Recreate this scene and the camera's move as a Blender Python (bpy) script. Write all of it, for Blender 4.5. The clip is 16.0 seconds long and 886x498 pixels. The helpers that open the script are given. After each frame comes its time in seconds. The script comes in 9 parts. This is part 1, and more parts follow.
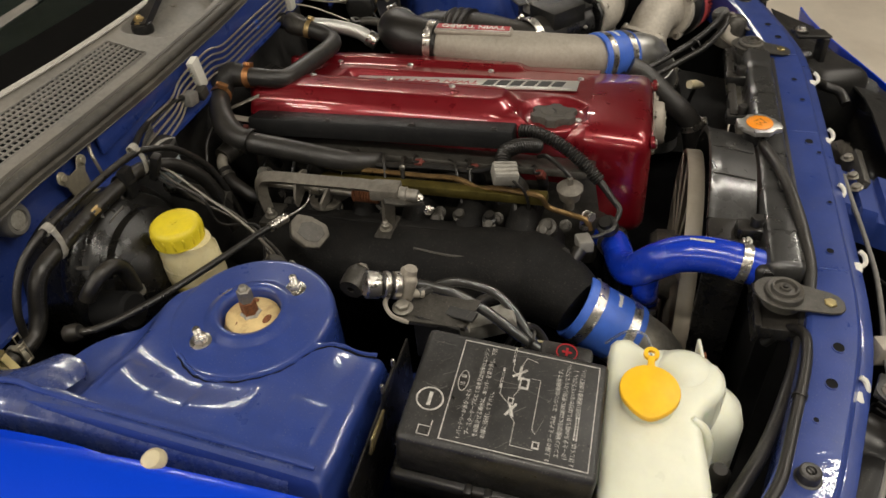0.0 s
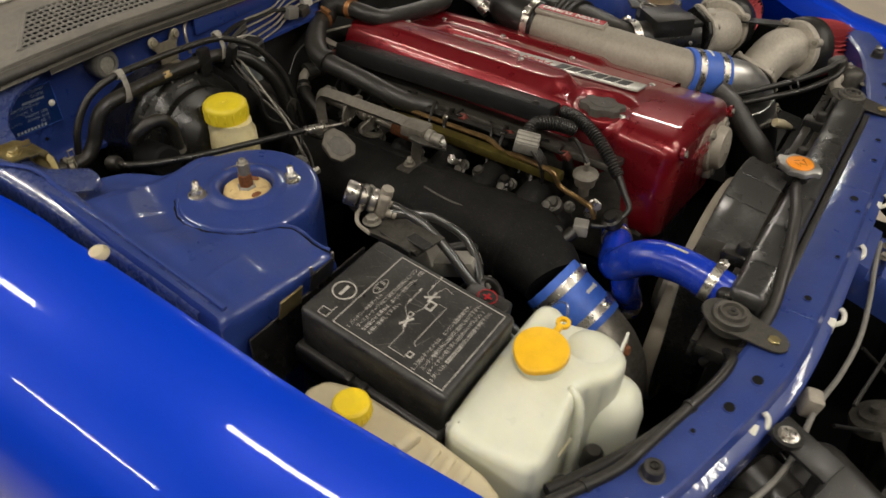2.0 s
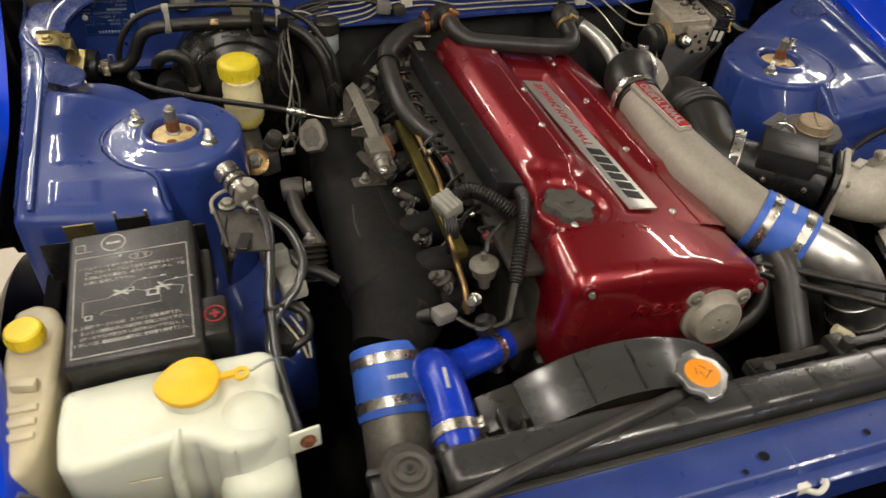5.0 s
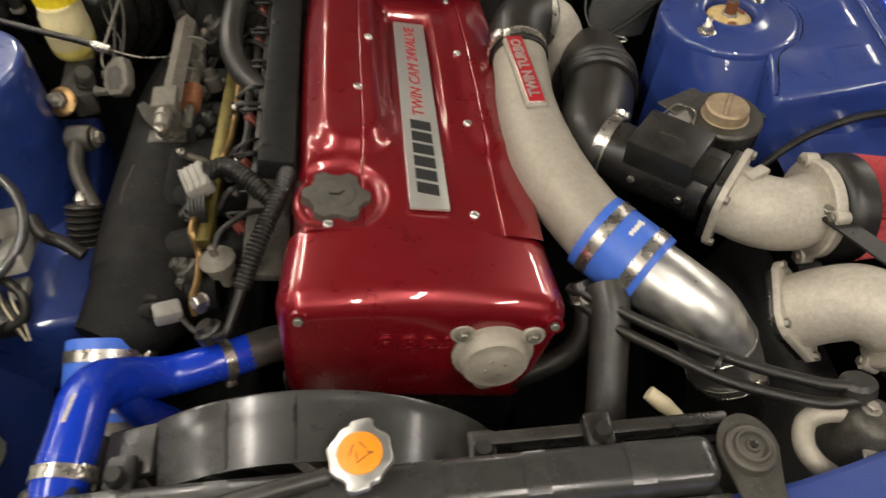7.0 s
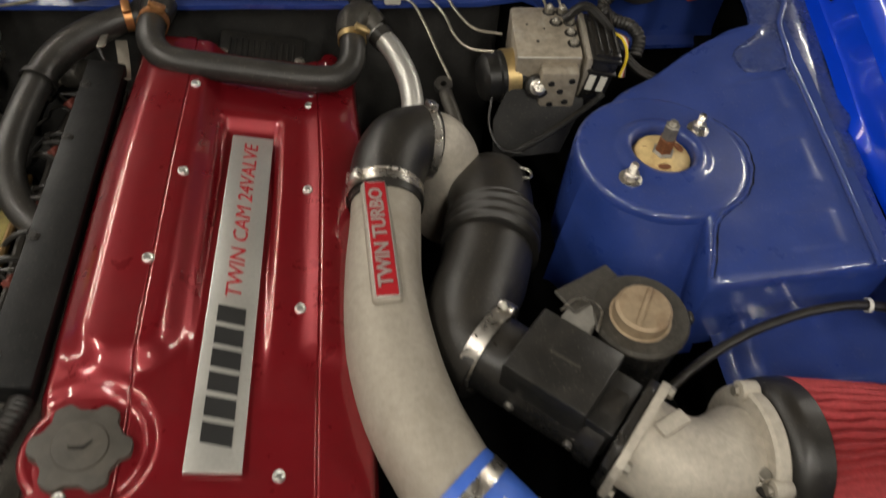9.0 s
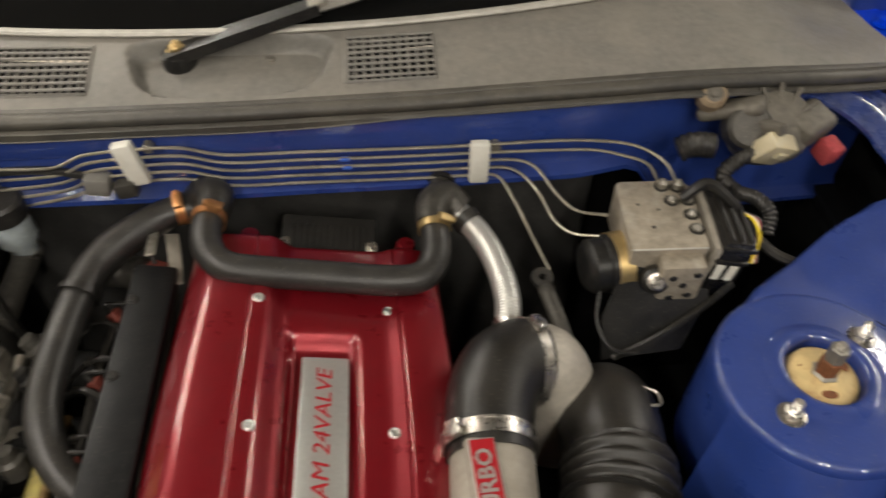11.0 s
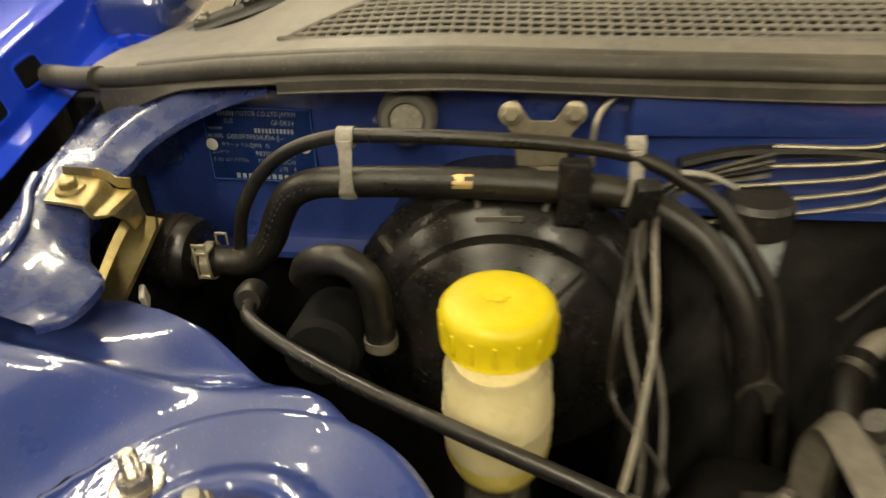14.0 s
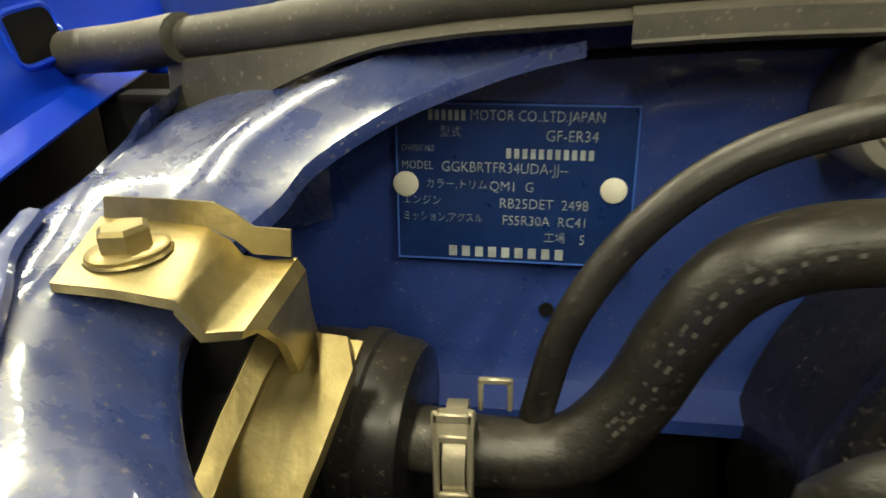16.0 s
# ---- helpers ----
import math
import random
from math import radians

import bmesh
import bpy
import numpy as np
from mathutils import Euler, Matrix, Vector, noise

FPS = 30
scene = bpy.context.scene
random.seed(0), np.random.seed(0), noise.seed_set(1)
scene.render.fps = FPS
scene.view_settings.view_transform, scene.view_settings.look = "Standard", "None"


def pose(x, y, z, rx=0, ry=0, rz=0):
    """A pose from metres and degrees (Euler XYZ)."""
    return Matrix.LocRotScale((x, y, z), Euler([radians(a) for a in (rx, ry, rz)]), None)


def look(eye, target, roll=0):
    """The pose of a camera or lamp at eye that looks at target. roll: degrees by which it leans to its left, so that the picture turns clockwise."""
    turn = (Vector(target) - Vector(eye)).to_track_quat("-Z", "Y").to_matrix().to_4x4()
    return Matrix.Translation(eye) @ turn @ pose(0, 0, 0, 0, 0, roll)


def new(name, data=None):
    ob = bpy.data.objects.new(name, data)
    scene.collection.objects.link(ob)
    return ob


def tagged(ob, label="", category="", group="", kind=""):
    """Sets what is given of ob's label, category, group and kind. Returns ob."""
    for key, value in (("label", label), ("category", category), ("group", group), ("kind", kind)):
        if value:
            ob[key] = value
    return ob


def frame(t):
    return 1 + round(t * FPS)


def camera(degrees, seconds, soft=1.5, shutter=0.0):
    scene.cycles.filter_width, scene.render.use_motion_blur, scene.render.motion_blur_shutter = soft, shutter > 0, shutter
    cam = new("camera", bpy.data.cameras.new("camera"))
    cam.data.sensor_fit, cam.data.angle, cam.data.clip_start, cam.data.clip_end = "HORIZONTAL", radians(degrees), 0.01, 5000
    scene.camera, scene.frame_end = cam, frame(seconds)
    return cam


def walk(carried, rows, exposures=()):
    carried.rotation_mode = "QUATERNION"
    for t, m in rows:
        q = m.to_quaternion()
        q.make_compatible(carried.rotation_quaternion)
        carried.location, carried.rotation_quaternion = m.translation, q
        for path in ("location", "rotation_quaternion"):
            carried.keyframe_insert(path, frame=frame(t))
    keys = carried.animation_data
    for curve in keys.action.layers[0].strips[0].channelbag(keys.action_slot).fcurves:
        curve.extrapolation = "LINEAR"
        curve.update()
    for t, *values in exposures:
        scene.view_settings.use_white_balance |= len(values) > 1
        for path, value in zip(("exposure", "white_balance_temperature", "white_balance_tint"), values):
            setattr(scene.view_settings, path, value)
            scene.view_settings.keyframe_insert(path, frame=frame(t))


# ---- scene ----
cam = camera(62.6, 16.0, shutter=0.5)
PATH = [
    (0, (-1.031, -0.395, 1.478), (0.41, 0.056, 0.166), -4.8),
    (0.5, (-1.014, -0.452, 1.47), (0.387, 0.102, 0.155), -4.0),
    (1, (-1.007, -0.517, 1.455), (0.338, 0.147, 0.133), -3.1),
    (1.5, (-1.02, -0.565, 1.44), (0.285, 0.223, 0.146), -1.5),
    (2, (-1.036, -0.654, 1.453), (0.232, 0.191, 0.159), 1.6),
    (2.5, (-1.013, -0.747, 1.467), (0.153, 0.214, 0.157), 3.5),
    (3, (-0.904, -0.898, 1.48), (0.071, 0.235, 0.151), 5.4),
    (3.2, (-0.871, -0.932, 1.49), (0.072, 0.215, 0.15), 6.6),
    (5.3, (-0.355, -0.994, 1.471), (0.044, 0.457, 0.153), 3.0),
    (5.5, (-0.292, -1.014, 1.481), (0.037, 0.447, 0.155), 2.5),
    (6, (-0.164, -1.006, 1.468), (0.051, 0.464, 0.13), 1.1),
    (6.5, (-0.05, -0.936, 1.454), (0.103, 0.488, 0.058), 0.2),
    (7, (0.032, -0.862, 1.44), (0.171, 0.449, -0.064), 0.3),
    (7.5, (0.121, -0.788, 1.426), (0.236, 0.434, -0.153), 2.8),
    (8, (0.194, -0.707, 1.425), (0.29, 0.491, -0.173), 5.3),
    (8.5, (0.222, -0.618, 1.432), (0.365, 0.587, -0.158), 5.7),
    (8.7, (0.21, -0.588, 1.427), (0.41, 0.63, -0.147), 5.9),
    (10.8, (0.182, -0.312, 1.431), (0.35, 1.024, -0.047), 1.1),
    (11, (0.152, -0.316, 1.439), (0.283, 1.039, -0.026), 0.7),
    (11.5, (0.095, -0.328, 1.439), (0.119, 1.079, 0.018), -0.5),
    (12, (0.014, -0.349, 1.428), (-0.06, 1.107, 0.059), -1.1),
    (12.5, (-0.034, -0.385, 1.403), (-0.301, 1.116, 0.109), -3.8),
    (13, (-0.137, -0.411, 1.345), (-0.509, 1.18, 0.192), -3.9),
    (13.5, (-0.292, -0.326, 1.267), (-0.669, 1.315, 0.187), -5.0),
    (14, (-0.405, -0.171, 1.145), (-0.639, 1.519, 0.1), -2.7),
    (14.5, (-0.503, -0.085, 1.087), (-0.698, 1.659, 0.127), -1.0),
    (15, (-0.564, -0.012, 1.054), (-0.821, 1.762, 0.168), -1.3),
    (15.5, (-0.594, 0.043, 1.027), (-0.827, 1.86, 0.224), -1.6),
    (16, (-0.615, 0.078, 1.002), (-0.811, 1.921, 0.249), -1.2),
]
# the exposure rises and warms towards the dark rear corner
EXPOSURES = [(0, -0.04, 6500, 10), (1, -0.1, 6500, 10), (2, -0.2, 6500, 10), (3, -0.2, 6500, 10), (5.5, 0.24, 6500, 10), (7, 0.39, 6500, 10), (7.5, 0.31, 6500, 10), (8.5, -0.02, 6450, 9), (11, 0.36, 6400, 10), (12, 0.22, 6500, 10), (12.5, 0.14, 6700, 10), (13, 0.26, 7300, 9), (13.5, 0.41, 8150, 5), (14, 0.5, 8050, 3), (14.5, 0.74, 7850, 2), (15, 0.84, 8300, -4), (15.5, 0.91, 8400, -5), (16, 1.0, 7700, -6)]
walk(cam, [(t, look(eye, target, roll)) for t, eye, target, roll in PATH], EXPOSURES)

# ---- world and lamps ----
world = bpy.data.worlds.new("world")
scene.world = world
world.use_nodes = True
world.node_tree.nodes["Background"].inputs[0].default_value = (0.62, 0.6, 0.56, 1)
world.node_tree.nodes["Background"].inputs[1].default_value = 0.004
TUBES = [(-1.0, -0.7), (-1.0, -2.3), (2.9, 1.6), (1.9, -2.3), (0.1, -3.0), (0.7, -1.7), (-1.2, 1.7), (-2.5, 2.3), (-3.2, 2.6), (-2.7, 0.8), (-3.3, -0.7), (3.6, 1.8), (3.6, 0.4), (-1.6, 3.6), (-0.6, 4.6), (1.0, 4.6)]
TUBE_Z, TUBE_WATTS = 2.75, 19


# ---- helpers of this scene ----
WORLD = {}


def thing(name, label, category, at=(0, 0, 0), group="", kind=""):
    """An empty at the base of a thing, which takes the parts."""
    ob = new(name)
    ob.empty_display_size = 0.02
    ob.location = at
    WORLD[ob] = Matrix.Translation(at)
    return tagged(ob, label, category, group, kind)


def finish(bm, angle=38):
    """Smooth faces, with sharp edges where the surface turns by more than the angle."""
    bmesh.ops.recalc_face_normals(bm, faces=bm.faces)
    lim = radians(angle)
    for f in bm.faces:
        f.smooth = True
    for e in bm.edges:
        if len(e.link_faces) == 2 and e.calc_face_angle(0) > lim:
            e.smooth = False
    return bm


def part(name, bm, material, parent=None, label="", m=None, angle=38):
    """Links a bmesh (or a shared mesh) as one mesh object under a thing or under a part."""
    if isinstance(bm, bpy.types.Mesh):
        me = bm
    else:
        finish(bm, angle)
        me = bpy.data.meshes.new(name)
        bm.to_mesh(me)
        bm.free()
        me.materials.append(material)
    ob = new(name, me)
    m = m or Matrix()
    WORLD[ob] = m.copy()
    if parent is not None:
        ob.parent = parent
        ob.matrix_parent_inverse = WORLD[parent].inverted()
    ob.matrix_basis = m
    if label:
        ob["label"] = label
    return ob


def single(name, bm, material, label, category, group="", kind="", m=None, angle=38):
    return tagged(part(name, bm, material, None, "", m, angle), label, category, group, kind)


def move(bm, m):
    bmesh.ops.transform(bm, matrix=m, verts=bm.verts)
    return bm


def join(a, b):
    """Adds bmesh b to bmesh a."""
    me = bpy.data.meshes.new("tmp")
    b.to_mesh(me)
    b.free()
    a.from_mesh(me)
    bpy.data.meshes.remove(me)
    return a


def axes(origin, z, x=(1, 0, 0)):
    """A pose whose z axis points along z and whose x axis lies near x."""
    z = Vector(z).normalized()
    x = Vector(x)
    x = x - z * x.dot(z)
    if x.length < 1e-4:
        x = Vector((0, 1, 0)) - z * z.y
    x.normalize()
    y = z.cross(x)
    return Matrix(((x.x, y.x, z.x, origin[0]), (x.y, y.y, z.y, origin[1]), (x.z, y.z, z.z, origin[2]), (0, 0, 0, 1)))


def rbox(sx, sy, sz, bevel=0.003, seg=2, m=None):
    bm = bmesh.new()
    bmesh.ops.create_cube(bm, size=1)
    bmesh.ops.scale(bm, vec=(sx, sy, sz), verts=bm.verts)
    if bevel:
        bmesh.ops.bevel(bm, geom=bm.edges[:], offset=bevel, segments=seg, affect="EDGES", profile=0.5)
    return move(bm, m) if m else bm


def prism(outline, z0, z1, bevel=0.0, seg=2, m=None):
    bm = bmesh.new()
    f = bm.faces.new([bm.verts.new((x, y, z0)) for x, y in outline])
    up = bmesh.ops.extrude_face_region(bm, geom=[f])
    bmesh.ops.translate(bm, vec=(0, 0, z1 - z0), verts=[v for v in up["geom"] if isinstance(v, bmesh.types.BMVert)])
    bmesh.ops.recalc_face_normals(bm, faces=bm.faces)
    if bevel:
        bmesh.ops.bevel(bm, geom=bm.edges[:], offset=bevel, segments=seg, affect="EDGES", profile=0.5)
    return move(bm, m) if m else bm


def lathe(profile, seg=32, m=None, closed=False):
    """Turns a profile of (radius, z) round the z axis."""
    bm = bmesh.new()
    rings = []
    for r, z in profile:
        if r < 1e-6:
            rings.append([bm.verts.new((0, 0, z))])
        else:
            rings.append([bm.verts.new((r * math.cos(2 * math.pi * k / seg), r * math.sin(2 * math.pi * k / seg), z)) for k in range(seg)])
    pairs = list(zip(rings, rings[1:])) + ([(rings[-1], rings[0])] if closed else [])
    for a, b in pairs:
        for k in range(seg):
            n = (k + 1) % seg
            vs = [a[k % len(a)], a[n % len(a)], b[n % len(b)], b[k % len(b)]]
            vs = list(dict.fromkeys(vs))
            if len(vs) > 2:
                bm.faces.new(vs)
    return move(bm, m) if m else bm


def spline(pts, sub=8):
    """A smooth line through points (centripetal enough for hoses)."""
    p = [Vector(q) for q in pts]
    if len(p) == 2:
        return [p[0].lerp(p[1], k / sub) for k in range(sub + 1)]
    p = [p[0] * 2 - p[1]] + p + [p[-1] * 2 - p[-2]]
    out = []
    for i in range(1, len(p) - 2):
        a, b, c, d = p[i - 1 : i + 3]
        for k in range(sub):
            t = k / sub
            out.append(0.5 * (2 * b + (c - a) * t + (2 * a - 5 * b + 4 * c - d) * t * t + (3 * b - a - 3 * c + d) * t**3))
    out.append(p[-2])
    return out


def sweep(pts, r, seg=14, sub=8, cap=True, flat=1.0, ribs=None, raw=False, up=(0, 0, 1)):
    """A tube along points. r: a radius or one for each point; flat: height over width; ribs: (pitch, depth, from, to) along its length."""
    line = [Vector(q) for q in pts] if raw else spline(pts, sub)
    n = len(line)
    rr = list(r) if isinstance(r, (list, tuple)) else [r] * len(pts)
    rad = [float(np.interp(k / (n - 1) * (len(rr) - 1), range(len(rr)), rr)) for k in range(n)]
    if ribs:
        pitch, depth, lo, hi = ribs
        cum = [0.0]
        for a, b in zip(line, line[1:]):
            cum.append(cum[-1] + (b - a).length)
        total = cum[-1]
        m = max(8, int(total / pitch * 8))
        at = [total * k / m for k in range(m + 1)]
        xyz = np.array(line)
        fine = [Vector([np.interp(s, cum, xyz[:, c]) for c in range(3)]) for s in at]
        rad = [float(np.interp(s, cum, rad)) + (depth * (0.5 - 0.5 * math.cos(2 * math.pi * s / pitch)) if lo * total <= s <= hi * total else 0) for s in at]
        line, n = fine, m + 1
    bm = bmesh.new()
    rings = []
    tan = [(line[min(k + 1, n - 1)] - line[max(k - 1, 0)]).normalized() for k in range(n)]
    side = tan[0].cross(Vector(up))
    if side.length < 0.05:
        side = tan[0].cross(Vector((0, 1, 0)))
    side.normalize()
    for k in range(n):
        side = side - tan[k] * side.dot(tan[k])
        side.normalize()
        top = side.cross(tan[k])
        rings.append([bm.verts.new(line[k] + rad[k] * (side * math.cos(2 * math.pi * j / seg) + top * flat * math.sin(2 * math.pi * j / seg))) for j in range(seg)])
    for a, b in zip(rings, rings[1:]):
        for j in range(seg):
            bm.faces.new((a[j], a[(j + 1) % seg], b[(j + 1) % seg], b[j]))
    if cap:
        for ring in (rings[0], rings[-1]):
            bm.faces.new(ring)
    return bm


def sheet(fn, us, vs, thick=0.0015, skip=None):
    """A sheet of metal: fn(u, v) gives a place for each grid value; thickness goes down along the normals."""
    bm = bmesh.new()
    grid = [[bm.verts.new(fn(u, v)) for v in vs] for u in us]
    for i in range(len(us) - 1):
        for j in range(len(vs) - 1):
            quad = (grid[i][j], grid[i + 1][j], grid[i + 1][j + 1], grid[i][j + 1])
            if skip and skip(sum((q.co for q in quad), Vector()) / 4):
                continue
            bm.faces.new(quad)
    bmesh.ops.delete(bm, geom=[v for v in bm.verts if not v.link_faces], context="VERTS")
    bmesh.ops.recalc_face_normals(bm, faces=bm.faces)
    if thick:
        bmesh.ops.solidify(bm, geom=bm.faces[:], thickness=thick)
    return bm


def smooth(a, b, x):
    t = min(1.0, max(0.0, (x - a) / (b - a)))
    return t * t * (3 - 2 * t)


def span(a, b, n):
    return [a + (b - a) * k / n for k in range(n + 1)]


def hexbolt(r=0.006, h=0.005, flange=0.0, stud=0.0):
    """A hexagon head, with a flange under it and a thread over it where given."""
    bm = lathe([(0, h), (r * 0.8, h), (r, h - r * 0.15), (r, 0.0), (0, 0)], 6)
    if flange:
        bm = join(bm, lathe([(0, 0.0012), (flange * 0.9, 0.0012), (flange, 0.0006), (flange, -0.0005), (0, -0.0005)], 20))
    if stud:
        prof = []
        n = max(3, int(stud / 0.0015))
        for k in range(n):
            prof += [(r * 0.56, h + stud * k / n), (r * 0.48, h + stud * (k + 0.5) / n)]
        bm = join(bm, lathe([(0, h)] + prof + [(r * 0.4, h + stud), (0, h + stud)], 12))
    return bm


def ring(r, width, thick, m, seg=36, bead=0.0):
    """A flat band round the z axis of m."""
    w = width / 2
    prof = [(r, -w), (r + thick, -w), (r + thick, -w * 0.72), (r + thick - bead, -w * 0.66), (r + thick - bead, w * 0.66), (r + thick, w * 0.72), (r + thick, w), (r, w)]
    return lathe(prof, seg, m, closed=True)


def worm_clamp(parent, at, axis, r, width=0.011, turn=(0, 0, 1), material=None, label=""):
    """A hose clamp: the band with its slots and the screw in its housing, on the side that turn names."""
    m = axes(at, axis, turn)
    band = part("hose_clamp", ring(r, width, 0.0011, m, 36, 0.0004), material or MAT["steel"], parent, label or "bright steel hose clamp band")
    s = m @ Matrix.Translation((r + 0.0045, 0, 0))
    part("clamp_housing", rbox(0.007, 0.016, width * 1.05, 0.0015, 2, s), material or MAT["steel"], band)
    part("clamp_screw", move(hexbolt(0.0038, 0.004), s @ Matrix.Translation((0.0005, 0.0075, 0)) @ pose(0, 0, 0, -90)), material or MAT["steel"], band)
    return band


def lettering(text, size, m, material, parent, name="lettering", label="", depth=0.0004, slant=0.0, bold=0.0, stretch=1.0, align="CENTER", fit=0.0):
    """Raised letters in the built-in font, as a mesh."""
    cu = bpy.data.curves.new(name, "FONT")
    cu.body, cu.size, cu.extrude, cu.shear, cu.offset = text, size, depth, slant, bold
    cu.align_x, cu.align_y = align, "CENTER"
    cu.resolution_u = 2
    tmp = bpy.data.objects.new(name, cu)
    me = bpy.data.meshes.new_from_object(tmp)
    bpy.data.objects.remove(tmp)
    bpy.data.curves.remove(cu)
    me.materials.clear()
    me.materials.append(material)
    if fit:
        wide = [v.co.x for v in me.vertices]
        stretch = fit / (max(wide) - min(wide))
    me.transform(m @ Matrix.Diagonal((stretch, 1, 1, 1)))
    return part(name, me, material, parent, label)


# ---- materials ----
MAT = {}


def material(name, color, rough=0.5, metal=0.0, grain=0.15, scale=40.0, stain=None, stain_scale=6.0, stain_amount=0.4, bump=0.1, bump_scale=200.0, coat=0.0, coat_rough=0.05,
             rough_var=0.1, trans=0.0, sss=0.0, dust=None, dust_amount=0.0, spec=0.5, specks=0.0):
    """A surface with grain, stains of a shape of their own, settled dust on what faces up, and fine relief."""
    mat = bpy.data.materials.new(name)
    mat.use_nodes = True
    nt = mat.node_tree
    b = nt.nodes["Principled BSDF"]
    link = nt.links.new

    def node(kind, **kw):
        n = nt.nodes.new(kind)
        for k, v in kw.items():
            n.inputs[k].default_value = v
        return n

    ge = node("ShaderNodeNewGeometry")

    def noise_tex(s, detail=4.0, roughness=0.6, dist=0.0):
        n = node("ShaderNodeTexNoise", Scale=s, Detail=detail, Roughness=roughness, Distortion=dist)
        link(ge.outputs["Position"], n.inputs["Vector"])
        return n.outputs["Fac"]

    def mix(fac, a, bb):
        n = nt.nodes.new("ShaderNodeMix")
        n.data_type = "RGBA"
        for sock, v in ((n.inputs[0], fac), (n.inputs[6], a), (n.inputs[7], bb)):
            if isinstance(v, (tuple, list)):
                sock.default_value = (*v, 1)
            elif isinstance(v, float):
                sock.default_value = v
            else:
                link(v, sock)
        return n.outputs[2]

    def ramp(src, lo, hi, a=0.0, c=1.0):
        n = nt.nodes.new("ShaderNodeMapRange")
        n.inputs[1].default_value, n.inputs[2].default_value, n.inputs[3].default_value, n.inputs[4].default_value = lo, hi, a, c
        link(src, n.inputs[0])
        return n.outputs[0]

    fine = noise_tex(scale, 5.0, 0.65)
    dark = tuple(c * (1 - grain) for c in color)
    light = tuple(min(1, c * (1 + grain)) for c in color)
    col = mix(ramp(fine, 0.3, 0.7), dark, light)
    if stain:
        col = mix(ramp(noise_tex(stain_scale, 6.0, 0.7, 0.4), 0.48, 0.72, 0.0, stain_amount), col, stain)
    ro = ramp(noise_tex(stain_scale * 2.3, 5.0, 0.65), 0.3, 0.7, max(0.02, rough - rough_var), min(1.0, rough + rough_var))
    if dust:
        sep = node("ShaderNodeSeparateXYZ")
        link(ge.outputs["Normal"], sep.inputs[0])
        up = ramp(sep.outputs[2], 0.15, 0.95)
        patch = ramp(noise_tex(14.0, 6.0, 0.7, 0.3), 0.32, 0.75, 0.15, 1.0)
        mul = nt.nodes.new("ShaderNodeMath")
        mul.operation = "MULTIPLY"
        link(up, mul.inputs[0]), link(patch, mul.inputs[1])
        mul2 = nt.nodes.new("ShaderNodeMath")
        mul2.operation = "MULTIPLY"
        mul2.inputs[1].default_value = dust_amount
        link(mul.outputs[0], mul2.inputs[0])
        col = mix(mul2.outputs[0], col, dust)
        add = nt.nodes.new("ShaderNodeMath")
        add.operation, add.use_clamp = "MULTIPLY_ADD", True
        add.inputs[1].default_value = 0.5
        link(mul2.outputs[0], add.inputs[0]), link(ro, add.inputs[2])
        ro = add.outputs[0]
    if specks:
        col = mix(ramp(noise_tex(520.0, 2.0, 0.5), 0.64, 0.72, 0.0, specks), col, DUST)
    link(col, b.inputs["Base Color"])
    link(ro, b.inputs["Roughness"])
    b.inputs["Metallic"].default_value = metal
    b.inputs["Specular IOR Level"].default_value = spec
    b.inputs["Coat Weight"].default_value = coat
    b.inputs["Coat Roughness"].default_value = coat_rough
    if trans:
        b.inputs["Transmission Weight"].default_value = trans
    if sss:
        b.inputs["Subsurface Weight"].default_value = sss
        b.inputs["Subsurface Radius"].default_value = (0.02, 0.018, 0.012)
        b.inputs["Subsurface Scale"].default_value = 0.5
    bp = nt.nodes.new("ShaderNodeBump")
    bp.inputs["Strength"].default_value, bp.inputs["Distance"].default_value = bump, 0.001
    link(noise_tex(bump_scale, 3.0, 0.6), bp.inputs["Height"])
    link(bp.outputs[0], b.inputs["Normal"])
    if coat:
        link(bp.outputs[0], b.inputs["Coat Normal"])
    MAT[name] = mat
    return mat


DUST = (0.42, 0.36, 0.29)
GRIME = (0.11, 0.09, 0.065)
material("fender_blue", (0.001, 0.045, 0.6), 0.38, 0.08, 0.04, 900, coat=0.5, coat_rough=0.02, bump=0.01, bump_scale=14, rough_var=0.04, spec=0.12)
# pale dust and stain: part real, part ceiling glare put into the colour
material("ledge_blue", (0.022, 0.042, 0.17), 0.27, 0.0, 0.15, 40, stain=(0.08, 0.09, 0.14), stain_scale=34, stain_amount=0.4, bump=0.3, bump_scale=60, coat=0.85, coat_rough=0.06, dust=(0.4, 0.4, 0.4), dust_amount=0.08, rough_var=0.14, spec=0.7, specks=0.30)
material("bay_blue", (0.02, 0.045, 0.215), 0.34, 0.0, 0.1, 25, stain=(0.035, 0.06, 0.21), stain_scale=9, bump=0.36, bump_scale=64, coat=0.95, coat_rough=0.02, dust=(0.2, 0.2, 0.22), dust_amount=0.1, rough_var=0.12, spec=0.4, specks=0.14)
material("cover_red", (0.22, 0.005, 0.012), 0.3, 0.45, 0.14, 1200, stain=(0.15, 0.005, 0.01), stain_scale=14, stain_amount=0.4, coat=1.0, coat_rough=0.03, bump=0.04, bump_scale=60, dust=(0.24, 0.07, 0.055), dust_amount=0.09, rough_var=0.08)
material("cast", (0.36, 0.325, 0.27), 0.62, 0.35, 0.1, 160, stain=(0.2, 0.17, 0.13), stain_scale=12, stain_amount=0.45, bump=0.35, bump_scale=420)
